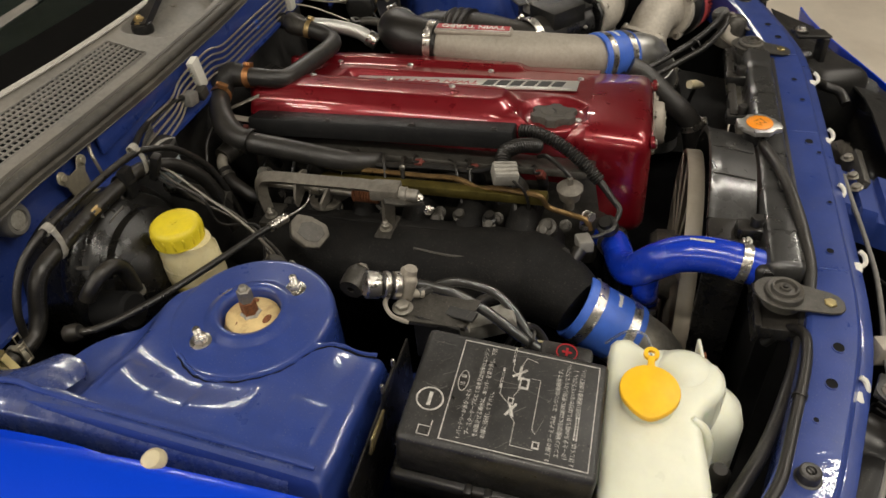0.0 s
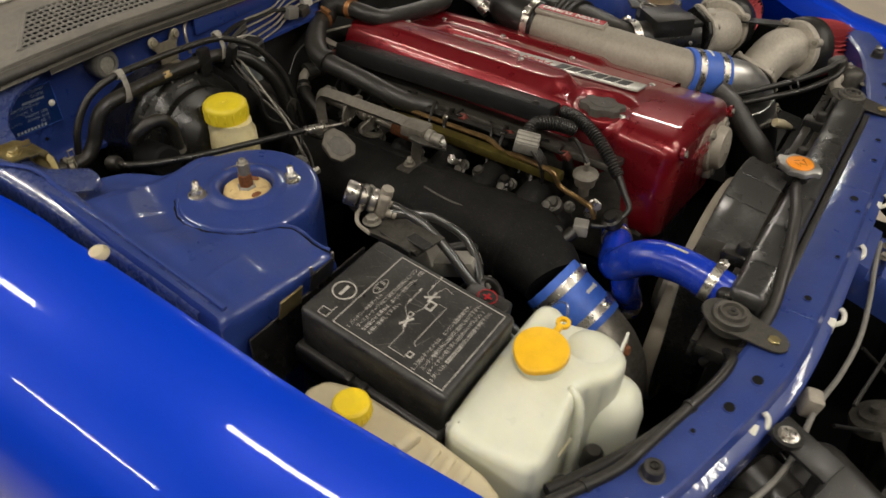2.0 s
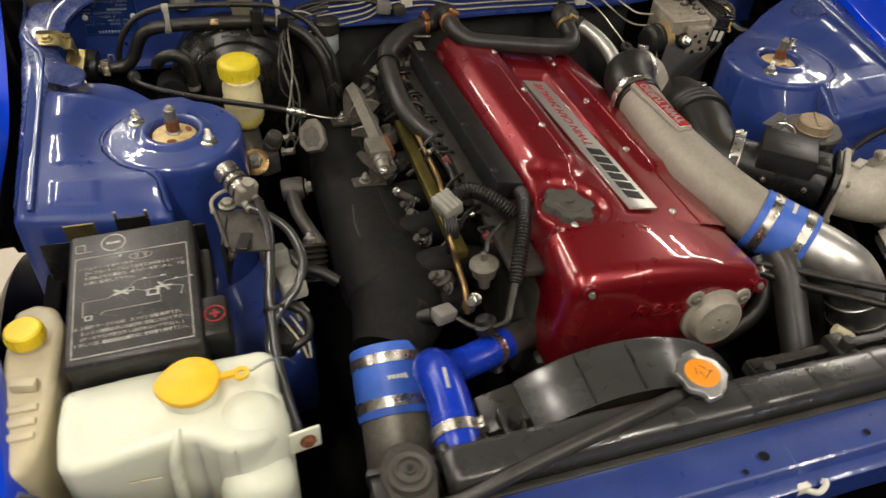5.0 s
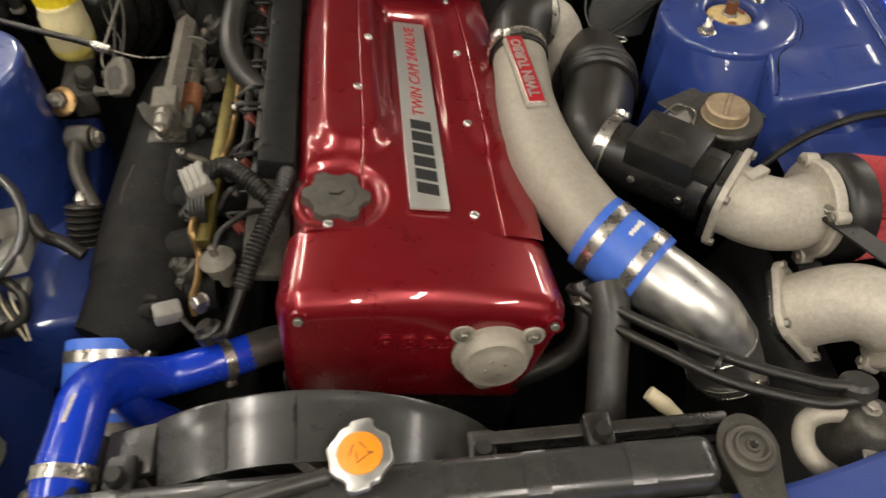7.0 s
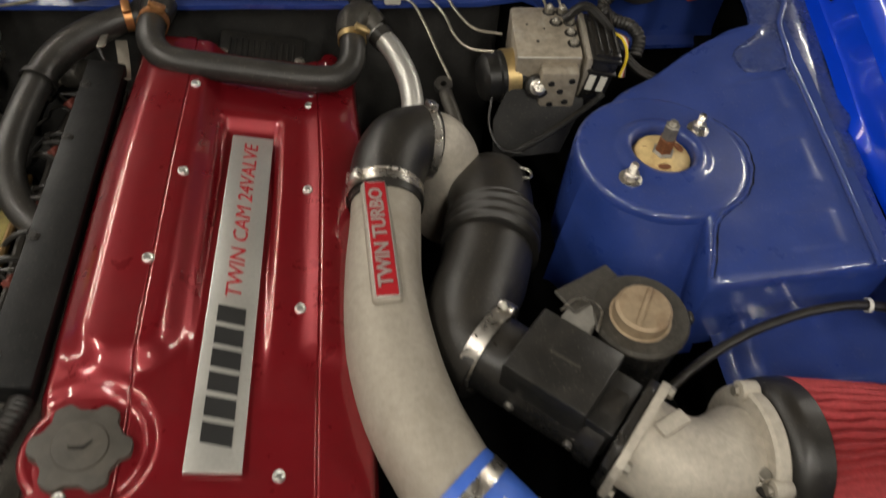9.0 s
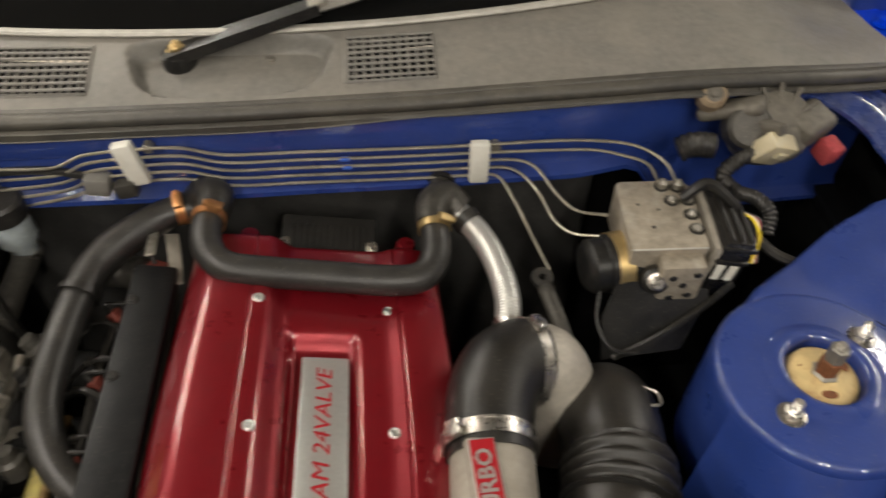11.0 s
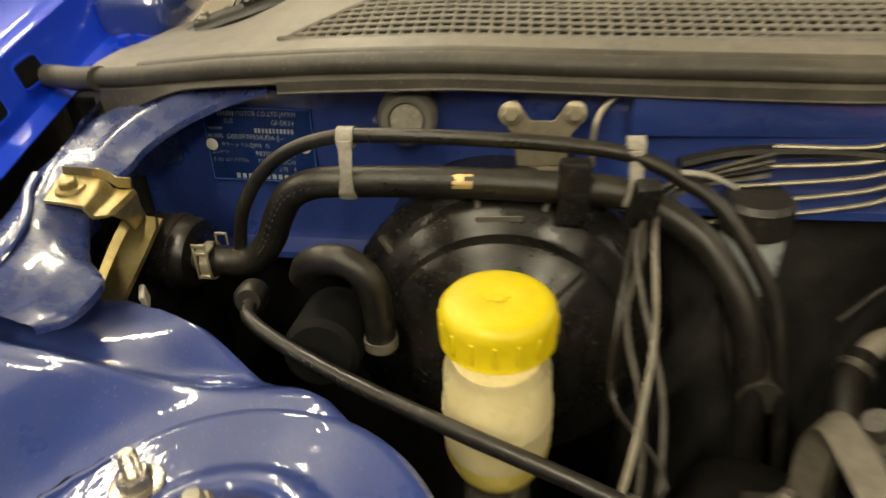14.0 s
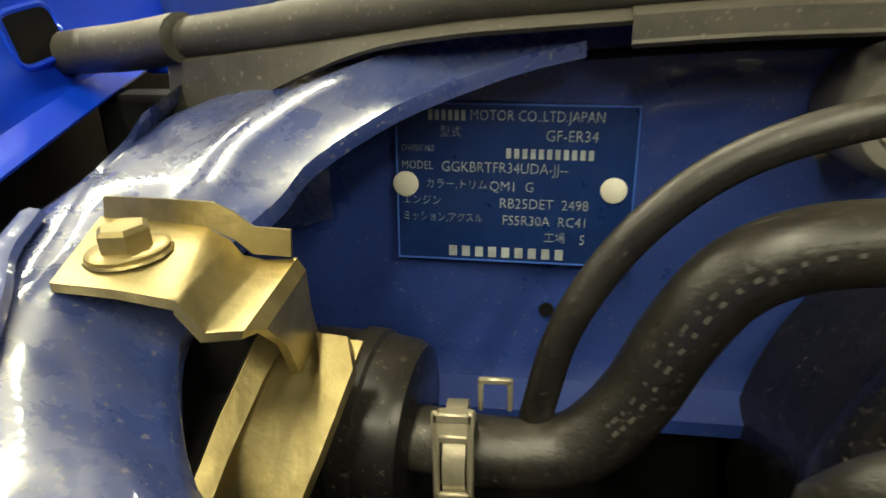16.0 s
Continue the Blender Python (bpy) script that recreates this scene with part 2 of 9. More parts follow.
material("cast_light", (0.46, 0.42, 0.355), 0.6, 0.3, 0.14, 160, stain=(0.3, 0.265, 0.21), stain_scale=14, stain_amount=0.4, bump=0.35, bump_scale=420)
material("shroud_black", (0.034, 0.0335, 0.032), 0.31, 0.0, 0.15, 60, stain=(0.045, 0.042, 0.037), stain_scale=7, stain_amount=0.4, bump=0.05, bump_scale=200, coat=0.6, coat_rough=0.16, specks=0.12)
material("trim_pale", (0.5, 0.475, 0.42), 0.5, 0.0, 0.15, 90, stain=(0.34, 0.31, 0.26), stain_scale=10, stain_amount=0.4, bump=0.15, bump_scale=300)
material("cap_brown", (0.06, 0.054, 0.045), 0.6, 0.0, 0.25, 60, stain=(0.11, 0.095, 0.075), stain_scale=25, stain_amount=0.5, bump=0.3, bump_scale=200)
material("deadening", (0.03, 0.029, 0.027), 0.6, 0.0, 0.3, 30, stain=(0.055, 0.05, 0.044), stain_scale=9, bump=0.5, bump_scale=90, specks=0.20)
material("plug_grey", (0.3, 0.285, 0.25), 0.45, 0.0, 0.15, 70, stain=(0.15, 0.135, 0.11), stain_scale=40, stain_amount=0.5, bump=0.08)
material("jar", (0.36, 0.4, 0.41), 0.25, 0.0, 0.1, 30, stain=(0.25, 0.27, 0.26), stain_scale=30, bump=0.05, sss=0.2)
material("rail_olive", (0.15, 0.12, 0.03), 0.42, 0.75, 0.2, 60, stain=(0.05, 0.042, 0.024), stain_scale=26, stain_amount=0.8, bump=0.15, bump_scale=200)
material("cap_rust", (0.33, 0.25, 0.16), 0.55, 0.3, 0.2, 90, stain=(0.17, 0.09, 0.045), stain_scale=34, stain_amount=0.6, bump=0.3, bump_scale=300)
material("tube_clear", (0.04, 0.039, 0.037), 0.2, 0.0, 0.15, 60, stain=(0.02, 0.019, 0.017), stain_scale=30, bump=0.05, coat=0.6, coat_rough=0.08)
material("bronze", (0.3, 0.19, 0.08), 0.36, 0.85, 0.2, 90, stain=(0.13, 0.09, 0.05), stain_scale=40, stain_amount=0.5, bump=0.1)
material("plug_red", (0.15, 0.032, 0.022), 0.55, 0.0, 0.25, 80, stain=(0.1, 0.04, 0.025), stain_scale=50, bump=0.1)
material("grime", (0.15, 0.135, 0.11), 0.6, 0.25, 0.25, 120, stain=(0.08, 0.07, 0.055), stain_scale=30, stain_amount=0.6, bump=0.4, bump_scale=350)
material("cast_grey", (0.065, 0.06, 0.051), 0.45, 0.4, 0.3, 120, stain=(0.035, 0.03, 0.024), stain_scale=30, stain_amount=0.7, bump=0.4, bump_scale=350, specks=0.25)
material("aluminium", (0.62, 0.61, 0.58), 0.38, 0.95, 0.08, 60, stain=(0.34, 0.32, 0.28), stain_scale=18, stain_amount=0.45, bump=0.12, bump_scale=90, rough_var=0.12)
material("steel", (0.58, 0.55, 0.5), 0.3, 0.95, 0.12, 90, stain=(0.36, 0.27, 0.17), stain_scale=40, stain_amount=0.45, bump=0.08, bump_scale=400, rough_var=0.12)
material("dull_steel", (0.3, 0.28, 0.24), 0.5, 0.75, 0.2, 120, stain=(0.16, 0.12, 0.08), stain_scale=45, stain_amount=0.5, bump=0.2, bump_scale=400)
material("brake_pipe", (0.46, 0.42, 0.34), 0.4, 0.85, 0.2, 120, stain=(0.24, 0.21, 0.15), stain_scale=30, stain_amount=0.5, bump=0.1, bump_scale=400)
material("mount_cream", (0.62, 0.46, 0.21), 0.55, 0.0, 0.12, 60, stain=(0.3, 0.15, 0.06), stain_scale=48, stain_amount=0.7, bump=0.2, bump_scale=200)
material("rust", (0.2, 0.075, 0.03), 0.8, 0.25, 0.4, 220, stain=(0.09, 0.04, 0.025), stain_scale=60, bump=0.5, bump_scale=500)
material("brass", (0.6, 0.44, 0.2), 0.42, 0.85, 0.15, 90, stain=(0.4, 0.32, 0.18), stain_scale=40, bump=0.1)
material("clip_pale", (0.42, 0.38, 0.28), 0.42, 0.6, 0.2, 80, stain=(0.25, 0.2, 0.13), stain_scale=40, bump=0.15, bump_scale=300)
material("zinc", (0.33, 0.265, 0.12), 0.38, 0.85, 0.3, 60, stain=(0.45, 0.39, 0.21), stain_scale=38, stain_amount=0.6, bump=0.3, bump_scale=160)
material("copper", (0.62, 0.3, 0.12), 0.38, 0.85, 0.15, 120, stain=(0.35, 0.2, 0.1), stain_scale=60, bump=0.1)
material("hose_clean", (0.0095, 0.009, 0.008), 0.34, 0.0, 0.35, 300, stain=(0.035, 0.03, 0.022), stain_scale=25, stain_amount=0.6, bump=0.25, bump_scale=700, dust=(0.2, 0.17, 0.13), dust_amount=0.16, specks=0.08)
material("servo_black", (0.006, 0.006, 0.0055), 0.3, 0.0, 0.3, 60, stain=(0.02, 0.017, 0.012), stain_scale=14, stain_amount=0.5, bump=0.15, bump_scale=200, dust=GRIME, dust_amount=0.07, rough_var=0.14, specks=0.18)
material("rubber", (0.008, 0.0077, 0.0072), 0.37, 0.0, 0.3, 60, stain=(0.022, 0.019, 0.016), stain_scale=11, stain_amount=0.5, bump=0.25, bump_scale=420, dust=GRIME, dust_amount=0.16, specks=0.14)
material("rubber_grey", (0.018, 0.0172, 0.016), 0.4, 0.0, 0.25, 60, stain=(0.04, 0.037, 0.032), stain_scale=14, stain_amount=0.5, bump=0.22, bump_scale=320, dust=DUST, dust_amount=0.05, specks=0.20)
material("plastic_black", (0.008, 0.008, 0.008), 0.3, 0.0, 0.25, 80, stain=(0.025, 0.023, 0.02), stain_scale=15, stain_amount=0.4, bump=0.1, bump_scale=300, dust=GRIME, dust_amount=0.2, rough_var=0.14, specks=0.16)
material("plastic_worn", (0.0105, 0.0105, 0.0102), 0.36, 0.0, 0.3, 90, stain=(0.03, 0.0275, 0.0235), stain_scale=22, stain_amount=0.5, bump=0.18, bump_scale=240, dust=DUST, dust_amount=0.035, spec=0.4, specks=0.16)
material("plastic_matt", (0.0075, 0.0076, 0.0078), 0.5, 0.0, 0.3, 90, stain=(0.016, 0.0155, 0.0145), stain_scale=18, stain_amount=0.5, bump=0.3, bump_scale=300, spec=0.32, specks=0.08)
# the grey dust also puts the ceiling's sheen into the lid's colour
material("lid_black", (0.012, 0.012, 0.0118), 0.4, 0.0, 0.3, 90, stain=(0.05, 0.048, 0.043), stain_scale=26, stain_amount=0.55, bump=0.25, bump_scale=260, dust=(0.3, 0.28, 0.25), dust_amount=0.07, rough_var=0.16, specks=0.22)
material("oxide", (0.34, 0.295, 0.23), 0.55, 0.35, 0.25, 90, stain=(0.66, 0.62, 0.54), stain_scale=26, stain_amount=0.5, bump=0.5, bump_scale=300)
material("cast_black", (0.0055, 0.0054, 0.0052), 0.66, 0.0, 0.25, 90, stain=(0.02, 0.018, 0.016), stain_scale=13, stain_amount=0.35, bump=0.55, bump_scale=330, dust=DUST, dust_amount=0.008, spec=0.16, specks=0.10)
# near-black, shade put into the colour; also a few truly black parts
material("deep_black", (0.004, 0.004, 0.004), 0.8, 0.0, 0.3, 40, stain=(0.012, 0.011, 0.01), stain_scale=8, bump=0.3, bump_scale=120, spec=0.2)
material("fluid_white", (0.72, 0.73, 0.6), 0.36, 0.0, 0.05, 20, stain=(0.56, 0.56, 0.42), stain_scale=9, stain_amount=0.35, bump=0.05, bump_scale=60, sss=0.35)
material("bottle_beige", (0.55, 0.48, 0.32), 0.42, 0.0, 0.08, 30, stain=(0.4, 0.33, 0.2), stain_scale=14, stain_amount=0.4, bump=0.05, sss=0.25)
material("brake_fluid", (0.72, 0.6, 0.16), 0.3, 0.0, 0.05, 30, bump=0.03, sss=0.35)
material("bottle_clear", (0.66, 0.58, 0.34), 0.3, 0.0, 0.08, 20, stain=(0.5, 0.42, 0.2), stain_scale=18, bump=0.04, sss=0.35)
material("cap_yellow", (0.72, 0.57, 0.02), 0.45, 0.0, 0.08, 60, stain=(0.5, 0.4, 0.05), stain_scale=30, stain_amount=0.35, bump=0.06, bump_scale=200)
material("bracket_tan", (0.21, 0.185, 0.135), 0.5, 0.3, 0.2, 120, stain=(0.1, 0.085, 0.06), stain_scale=30, stain_amount=0.5, bump=0.3, bump_scale=300)
material("strap_pale", (0.36, 0.34, 0.29), 0.5, 0.0, 0.25, 120, stain=(0.12, 0.11, 0.085), stain_scale=60, stain_amount=0.75, bump=0.35, bump_scale=220)
material("yellow", (0.83, 0.6, 0.02), 0.42, 0.0, 0.07, 60, stain=(0.55, 0.42, 0.05), stain_scale=30, stain_amount=0.25, bump=0.05, bump_scale=200)
material("orange_yellow", (0.88, 0.5, 0.012), 0.45, 0.0, 0.07, 60, stain=(0.7, 0.33, 0.02), stain_scale=20, stain_amount=0.3, bump=0.06, bump_scale=200)
material("orange", (0.86, 0.28, 0.01), 0.45, 0.0, 0.08, 60, stain=(0.45, 0.16, 0.02), stain_scale=60, stain_amount=0.5, bump=0.04)
material("silicone_blue", (0.006, 0.035, 0.42), 0.24, 0.0, 0.08, 50, stain=(0.03, 0.07, 0.4), stain_scale=14, stain_amount=0.4, bump=0.05, bump_scale=200, coat=0.3)
material("silicone_matt", (0.045, 0.13, 0.55), 0.45, 0.0, 0.1, 80, stain=(0.1, 0.18, 0.5), stain_scale=20, stain_amount=0.4, bump=0.1, bump_scale=300)
material("white_plastic", (0.72, 0.7, 0.62), 0.45, 0.0, 0.06, 60, stain=(0.5, 0.46, 0.38), stain_scale=30, stain_amount=0.4, bump=0.06)
material("grey_plastic", (0.2, 0.19, 0.17), 0.5, 0.0, 0.15, 80, stain=(0.1, 0.09, 0.075), stain_scale=40, bump=0.1)
material("cowl_grey", (0.16, 0.153, 0.137), 0.44, 0.0, 0.18, 120, stain=(0.24, 0.222, 0.188), stain_scale=8, stain_amount=0.55, bump=0.25, bump_scale=420, dust=DUST, dust_amount=0.25, specks=0.20)
material("seal", (0.045, 0.042, 0.036), 0.5, 0.0, 0.2, 70, stain=(0.11, 0.1, 0.078), stain_scale=12, stain_amount=0.6, bump=0.16, bump_scale=220, dust=DUST, dust_amount=0.13, specks=0.20)
material("fan_beige", (0.33, 0.29, 0.23), 0.5, 0.0, 0.1, 40, stain=(0.26, 0.22, 0.17), stain_scale=12, bump=0.05)
material("filter_red", (0.42, 0.055, 0.06), 0.75, 0.0, 0.25, 300, stain=(0.22, 0.04, 0.04), stain_scale=30, bump=0.4, bump_scale=600)
material("badge_silver", (0.6, 0.59, 0.55), 0.36, 0.7, 0.06, 300, bump=0.08, bump_scale=500)
material("letter_red", (0.34, 0.01, 0.016), 0.4, 0.0, 0.1, 80, bump=0.02)
material("letter_black", (0.02, 0.02, 0.02), 0.4, 0.0, 0.1, 80, bump=0.02)
material("scratch_grey", (0.11, 0.105, 0.095), 0.6, 0.0, 0.3, 300, bump=0.05)
material("print_white", (0.47, 0.45, 0.41), 0.6, 0.0, 0.45, 260, stain=(0.14, 0.135, 0.12), stain_scale=70, stain_amount=0.55, bump=0.02)
material("plate_print", (0.36, 0.4, 0.43), 0.5, 0.1, 0.3, 200, stain=(0.16, 0.2, 0.27), stain_scale=90, stain_amount=0.5, bump=0.02)
material("hose_print", (0.045, 0.043, 0.037), 0.6, 0.0, 0.3, 300, stain=(0.03, 0.03, 0.027), stain_scale=200, stain_amount=0.7, bump=0.02)
material("plate_blue", (0.006, 0.028, 0.14), 0.35, 0.2, 0.15, 60, stain=(0.02, 0.05, 0.17), stain_scale=40, bump=0.05)
material("floor", (0.62, 0.55, 0.45), 0.4, 0.0, 0.06, 6, stain=(0.4, 0.34, 0.27), stain_scale=1.3, stain_amount=0.5, bump=0.1, bump_scale=40)
material("room_wall", (0.2, 0.19, 0.17), 0.8, 0.0, 0.06, 3, stain=(0.15, 0.14, 0.12), stain_scale=0.7, bump=0.1, bump_scale=40)
material("ceiling_paint", (0.08, 0.078, 0.07), 0.85, 0.0, 0.06, 3, bump=0.1, bump_scale=40)
material("glass", (0.72, 0.84, 0.78), 0.01, 0.0, 0.01, 10, bump=0.0, rough_var=0.005, trans=1.0)
material("glass_band", (0.006, 0.006, 0.006), 0.06, 0.0, 0.1, 40, bump=0.0, rough_var=0.02)
material("lens", (0.75, 0.77, 0.78), 0.05, 0.0, 0.02, 10, bump=0.0, rough_var=0.01, trans=0.9)

# ---- the room ----
single("floor", rbox(16, 16, 0.1, 0, m=Matrix.Translation((0, 0, -0.05))), MAT["floor"], "smooth beige concrete garage floor with faint stains", "floor", kind="structure")
single("ceiling", rbox(16, 16, 0.1, 0, m=Matrix.Translation((0, 0, 3.25))), MAT["ceiling_paint"], "plain dim garage ceiling", "ceiling", kind="structure")
for name, x, y, sx, sy in (("wall_north", 0, 8.1, 16.4, 0.2), ("wall_south", 0, -8.1, 16.4, 0.2), ("wall_east", 8.1, 0, 0.2, 16), ("wall_west", -8.1, 0, 0.2, 16)):
    single(name, rbox(sx, sy, 3.3, 0, m=Matrix.Translation((x, y, 1.6))), MAT["room_wall"], "plain painted garage wall", "wall", kind="structure")

lamp_glow = bpy.data.materials.new("tube_glow")
lamp_glow.use_nodes = True
lamp_glow.node_tree.nodes["Principled BSDF"].inputs["Emission Color"].default_value = (1, 0.93, 0.82, 1)
lamp_glow.node_tree.nodes["Principled BSDF"].inputs["Emission Strength"].default_value = 8.0
for x, y in TUBES:
    lamp = thing("ceiling_lamp", "white tube ceiling lamp in a plain housing", "lamp", (x, y, TUBE_Z), "tube lamps of the ceiling")
    part("housing", rbox(0.2, 1.3, 0.06, 0.01, 2, Matrix.Translation((x, y, TUBE_Z + 0.06))), MAT["white_plastic"], lamp)
    part("rod", rbox(0.02, 0.02, 3.2 - TUBE_Z - 0.09, 0.002, 1, Matrix.Translation((x, y, (3.2 + TUBE_Z + 0.09) / 2))), MAT["white_plastic"], lamp)
    part("tube", sweep([(x, y - 0.6, TUBE_Z), (x, y + 0.6, TUBE_Z)], 0.014, 10), lamp_glow, lamp, "glowing white tube")
    light = bpy.data.lights.new("tube_light", "AREA")
    light.shape, light.size, light.size_y, light.energy, light.color = "RECTANGLE", 0.08, 1.2, TUBE_WATTS, (1.0, 0.93, 0.82)
    ob = new("tube_light", light)
    ob.matrix_basis = Matrix.Translation((x, y, TUBE_Z - 0.025))

# ---- the car's body ----
car = thing("car_body", "blue car with its bonnet open, engine bay bare", "car", (0, 0, 0))


def curve_at(table, t):
    """Values between the rows of a table, whose first column rises."""
    cols = list(zip(*table))
    return [float(np.interp(t, cols[0], c)) for c in cols[1:]]


# fender: ridge x and z, and how far its inner wall goes down and in, along the car
RIDGE = [(-0.95, -0.74, 0.72, 0.01, 0.012), (-0.62, -0.70, 0.815, 0.012, 0.012), (-0.52, -0.70, 0.832, 0.014, 0.01), (-0.4, -0.722, 0.862, 0.016, 0.008), (-0.3, -0.747, 0.902, 0.02, 0.008), (-0.2, -0.752, 0.92, 0.026, 0.01),
         (-0.1, -0.757, 0.935, 0.034, 0.012), (0.0, -0.762, 0.948, 0.04, 0.016), (0.15, -0.780, 0.968, 0.048, 0.02), (0.35, -0.81, 0.995, 0.055, 0.024), (0.55, -0.832, 1.02, 0.06, 0.024), (0.7, -0.84, 1.03, 0.06, 0.024)]
OUTER = [(0.0, 0.0), (0.006, 0.0035), (0.016, 0.005), (0.04, 0.004), (0.07, -0.002), (0.1, -0.011), (0.13, -0.024), (0.155, -0.040), (0.175, -0.060), (0.19, -0.088), (0.199, -0.125), (0.203, -0.19), (0.2, -0.32)]


def fender_place(side):
    def fn(k, y):
        x, z, drop, inn = curve_at(RIDGE, y)
        drop -= 0.012 * smooth(0.0, 0.15, y)
        if k < 3:
            px, pz = [(x + inn * 0.6 + 0.004 + 0.013 * smooth(-0.1, 0.1, y), z - drop - 0.002 - 0.02 * smooth(0.1, -0.1, y)), (x + inn * 0.6, z - drop), (x + inn * 0.45, z - drop + 0.004)][k]
        else:
            dx, dz = OUTER[k - 3]
            px, pz = x - dx, z + dz
        return (side * -px, y, pz)

    return fn


for side in (-1, 1):
    fender = part("fender", sheet(fender_place(side), range(len(OUTER) + 3), span(-0.95 if side < 0 else -0.64, 0.7, 44), 0.001), MAT["fender_blue"], car, "glossy bright blue front fender", angle=36)
    for y in (0.22, 0.287, 0.356):
        x, z, drop, inn = curve_at(RIDGE, y)
        m = axes((-side * (x + inn * 0.24) if side > 0 else x + inn * 0.24, y, z - (drop - 0.012) * 0.48), (-side, 0, 0.28), (0, 1, 0.1))
        slot = [(0.0175 * math.copysign(abs(math.cos(a)) ** 0.45, math.cos(a)), 0.0105 * math.copysign(abs(math.sin(a)) ** 0.45, math.sin(a))) for a in span(0, 2 * math.pi * 31 / 32, 31)]
        # flat near-black shape paints the shade inside the slot
        part("slot", prism(slot, -0.001, 0.0015, m=m), MAT["deep_black"], fender, "dark rounded slot")
        part("slot_rim", sweep([m @ Vector((1.02 * a, 1.02 * b, 0.0012)) for a, b in slot + slot[:2]], 0.0014, 6, raw=True, cap=False), MAT["fender_blue"], fender)
    # near-black sheet under the fender's inner edge: closes the gutter, paints its shade
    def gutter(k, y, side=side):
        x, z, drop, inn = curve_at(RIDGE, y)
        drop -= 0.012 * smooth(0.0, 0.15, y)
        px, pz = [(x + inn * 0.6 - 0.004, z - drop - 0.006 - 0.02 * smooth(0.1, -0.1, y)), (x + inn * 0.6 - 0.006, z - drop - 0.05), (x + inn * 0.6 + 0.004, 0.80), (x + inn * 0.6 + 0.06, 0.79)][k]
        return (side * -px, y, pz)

    part("gutter_shade", sheet(gutter, range(4), span(-0.12, 0.6, 24), 0.001), MAT["deep_black"], car, "near-black sheet standing in for the shade of the gutter beside the inner wing")
part("plug", lathe([(0, 0.008), (0.008, 0.007), (0.0115, 0.003), (0.012, 0), (0, 0)], 18, axes((-0.758, -0.033, 0.943), (-0.25, 0, 1))), MAT["bottle_beige"], car, "dirty white rubber stop")

# inner wing and strut tower: the inner edge, and the plateau's height there, along the car
INNER = [(-0.158, -0.548, 0.859), (-0.14, -0.549, 0.864), (-0.11, -0.554, 0.873), (-0.09, -0.556, 0.879), (-0.07, -0.505, 0.882), (0.0, -0.50, 0.884), (0.09, -0.50, 0.885), (0.105, -0.515, 0.885), (0.118, -0.535, 0.884), (0.14, -0.572, 0.883),
         (0.16, -0.605, 0.882), (0.172, -0.632, 0.881), (0.178, -0.660, 0.880), (0.181, -0.690, 0.880)]
TOWER_X, TOWER_Z = 0.528, 0.018
WING_COLS = 44
# pressed panels between the seam and the tower: where each starts and ends along the car
PRESSINGS = [(-0.135, -0.095), (-0.06, 0.0), (0.04, 0.09)]


def plateau(x, y, dip=1):
    """The height of the inner wing at a place beside the tower, x on the negative side."""
    xi, zi = curve_at(INNER, y)
    zo = 0.880 + 0.155 * (y + 0.16) - 0.03 * max(0.0, y - 0.08)
    f = min(1.0, max(0.0, (x + 0.700) / (-0.56 + 0.700)))
    z = zo + (zi - zo) * f
    step = sum(smooth(a - 0.002, a + 0.002, y) - smooth(b - 0.002, b + 0.002, y) for a, b in PRESSINGS)
    z += 0.0022 * step * smooth(-0.684, -0.676, x) * (1 - smooth(-0.634, -0.622, x))
    # behind the tower the panel dips under the ledge
    z -= dip * 0.022 * smooth(0.096, 0.122, y) * smooth(-0.700, -0.690, x)
    z += dip * (0.884 - z) * smooth(0.125, 0.172, y) * smooth(-0.700, -0.690, x)
    return 0.8838 + (z - 0.8838) * smooth(0.092, 0.15, math.hypot(x + TOWER_X, y))


def wing_place(side):
    def fn(k, y):
        xi, zi = curve_at(INNER, y)
        zo = plateau(-0.7, y)
        n = WING_COLS
        if k < 4:
            x, z = [(-0.722, zo - 0.12), (-0.722, zo), (-0.717, zo + 0.006), (-0.708, zo + 0.004)][k]
        elif k <= n:
            x = -0.700 + (xi + 0.700) * (k - 4) / (n - 4)
            z = plateau(x, y, side < 0) + 0.0005 * noise.noise((x * 9, y * 9, side)) + 0.00022 * noise.noise((x * 40, y * 40, side + 4))
            # a pressed dimple with its hole
            z += 0.0016 * math.exp(-(((x + 0.655) / 0.008) ** 2 + ((y - 0.107) / 0.008) ** 2)) - 0.003 * math.exp(-(((x + 0.655) / 0.003) ** 2 + ((y - 0.107) / 0.003) ** 2))
        else:
            zi = plateau(xi, y, side < 0)
            x, z = [(xi + 0.006, zi - 0.003), (xi + 0.009, zi - 0.011), (xi + 0.012, zi - (0.3 if side < 0 else 0.1))][k - n - 1]
        return (-side * x if side > 0 else x, y, z)

    def placed(k, row):
        y, down = row
        x, yy, z = fn(k, y)
        back = 0.015 if side > 0 else 0.0
        return (x, yy + back + (0.0 if not down else -0.004 if y < 0 else 0.006), z + 0.25 * back - down)

    return placed


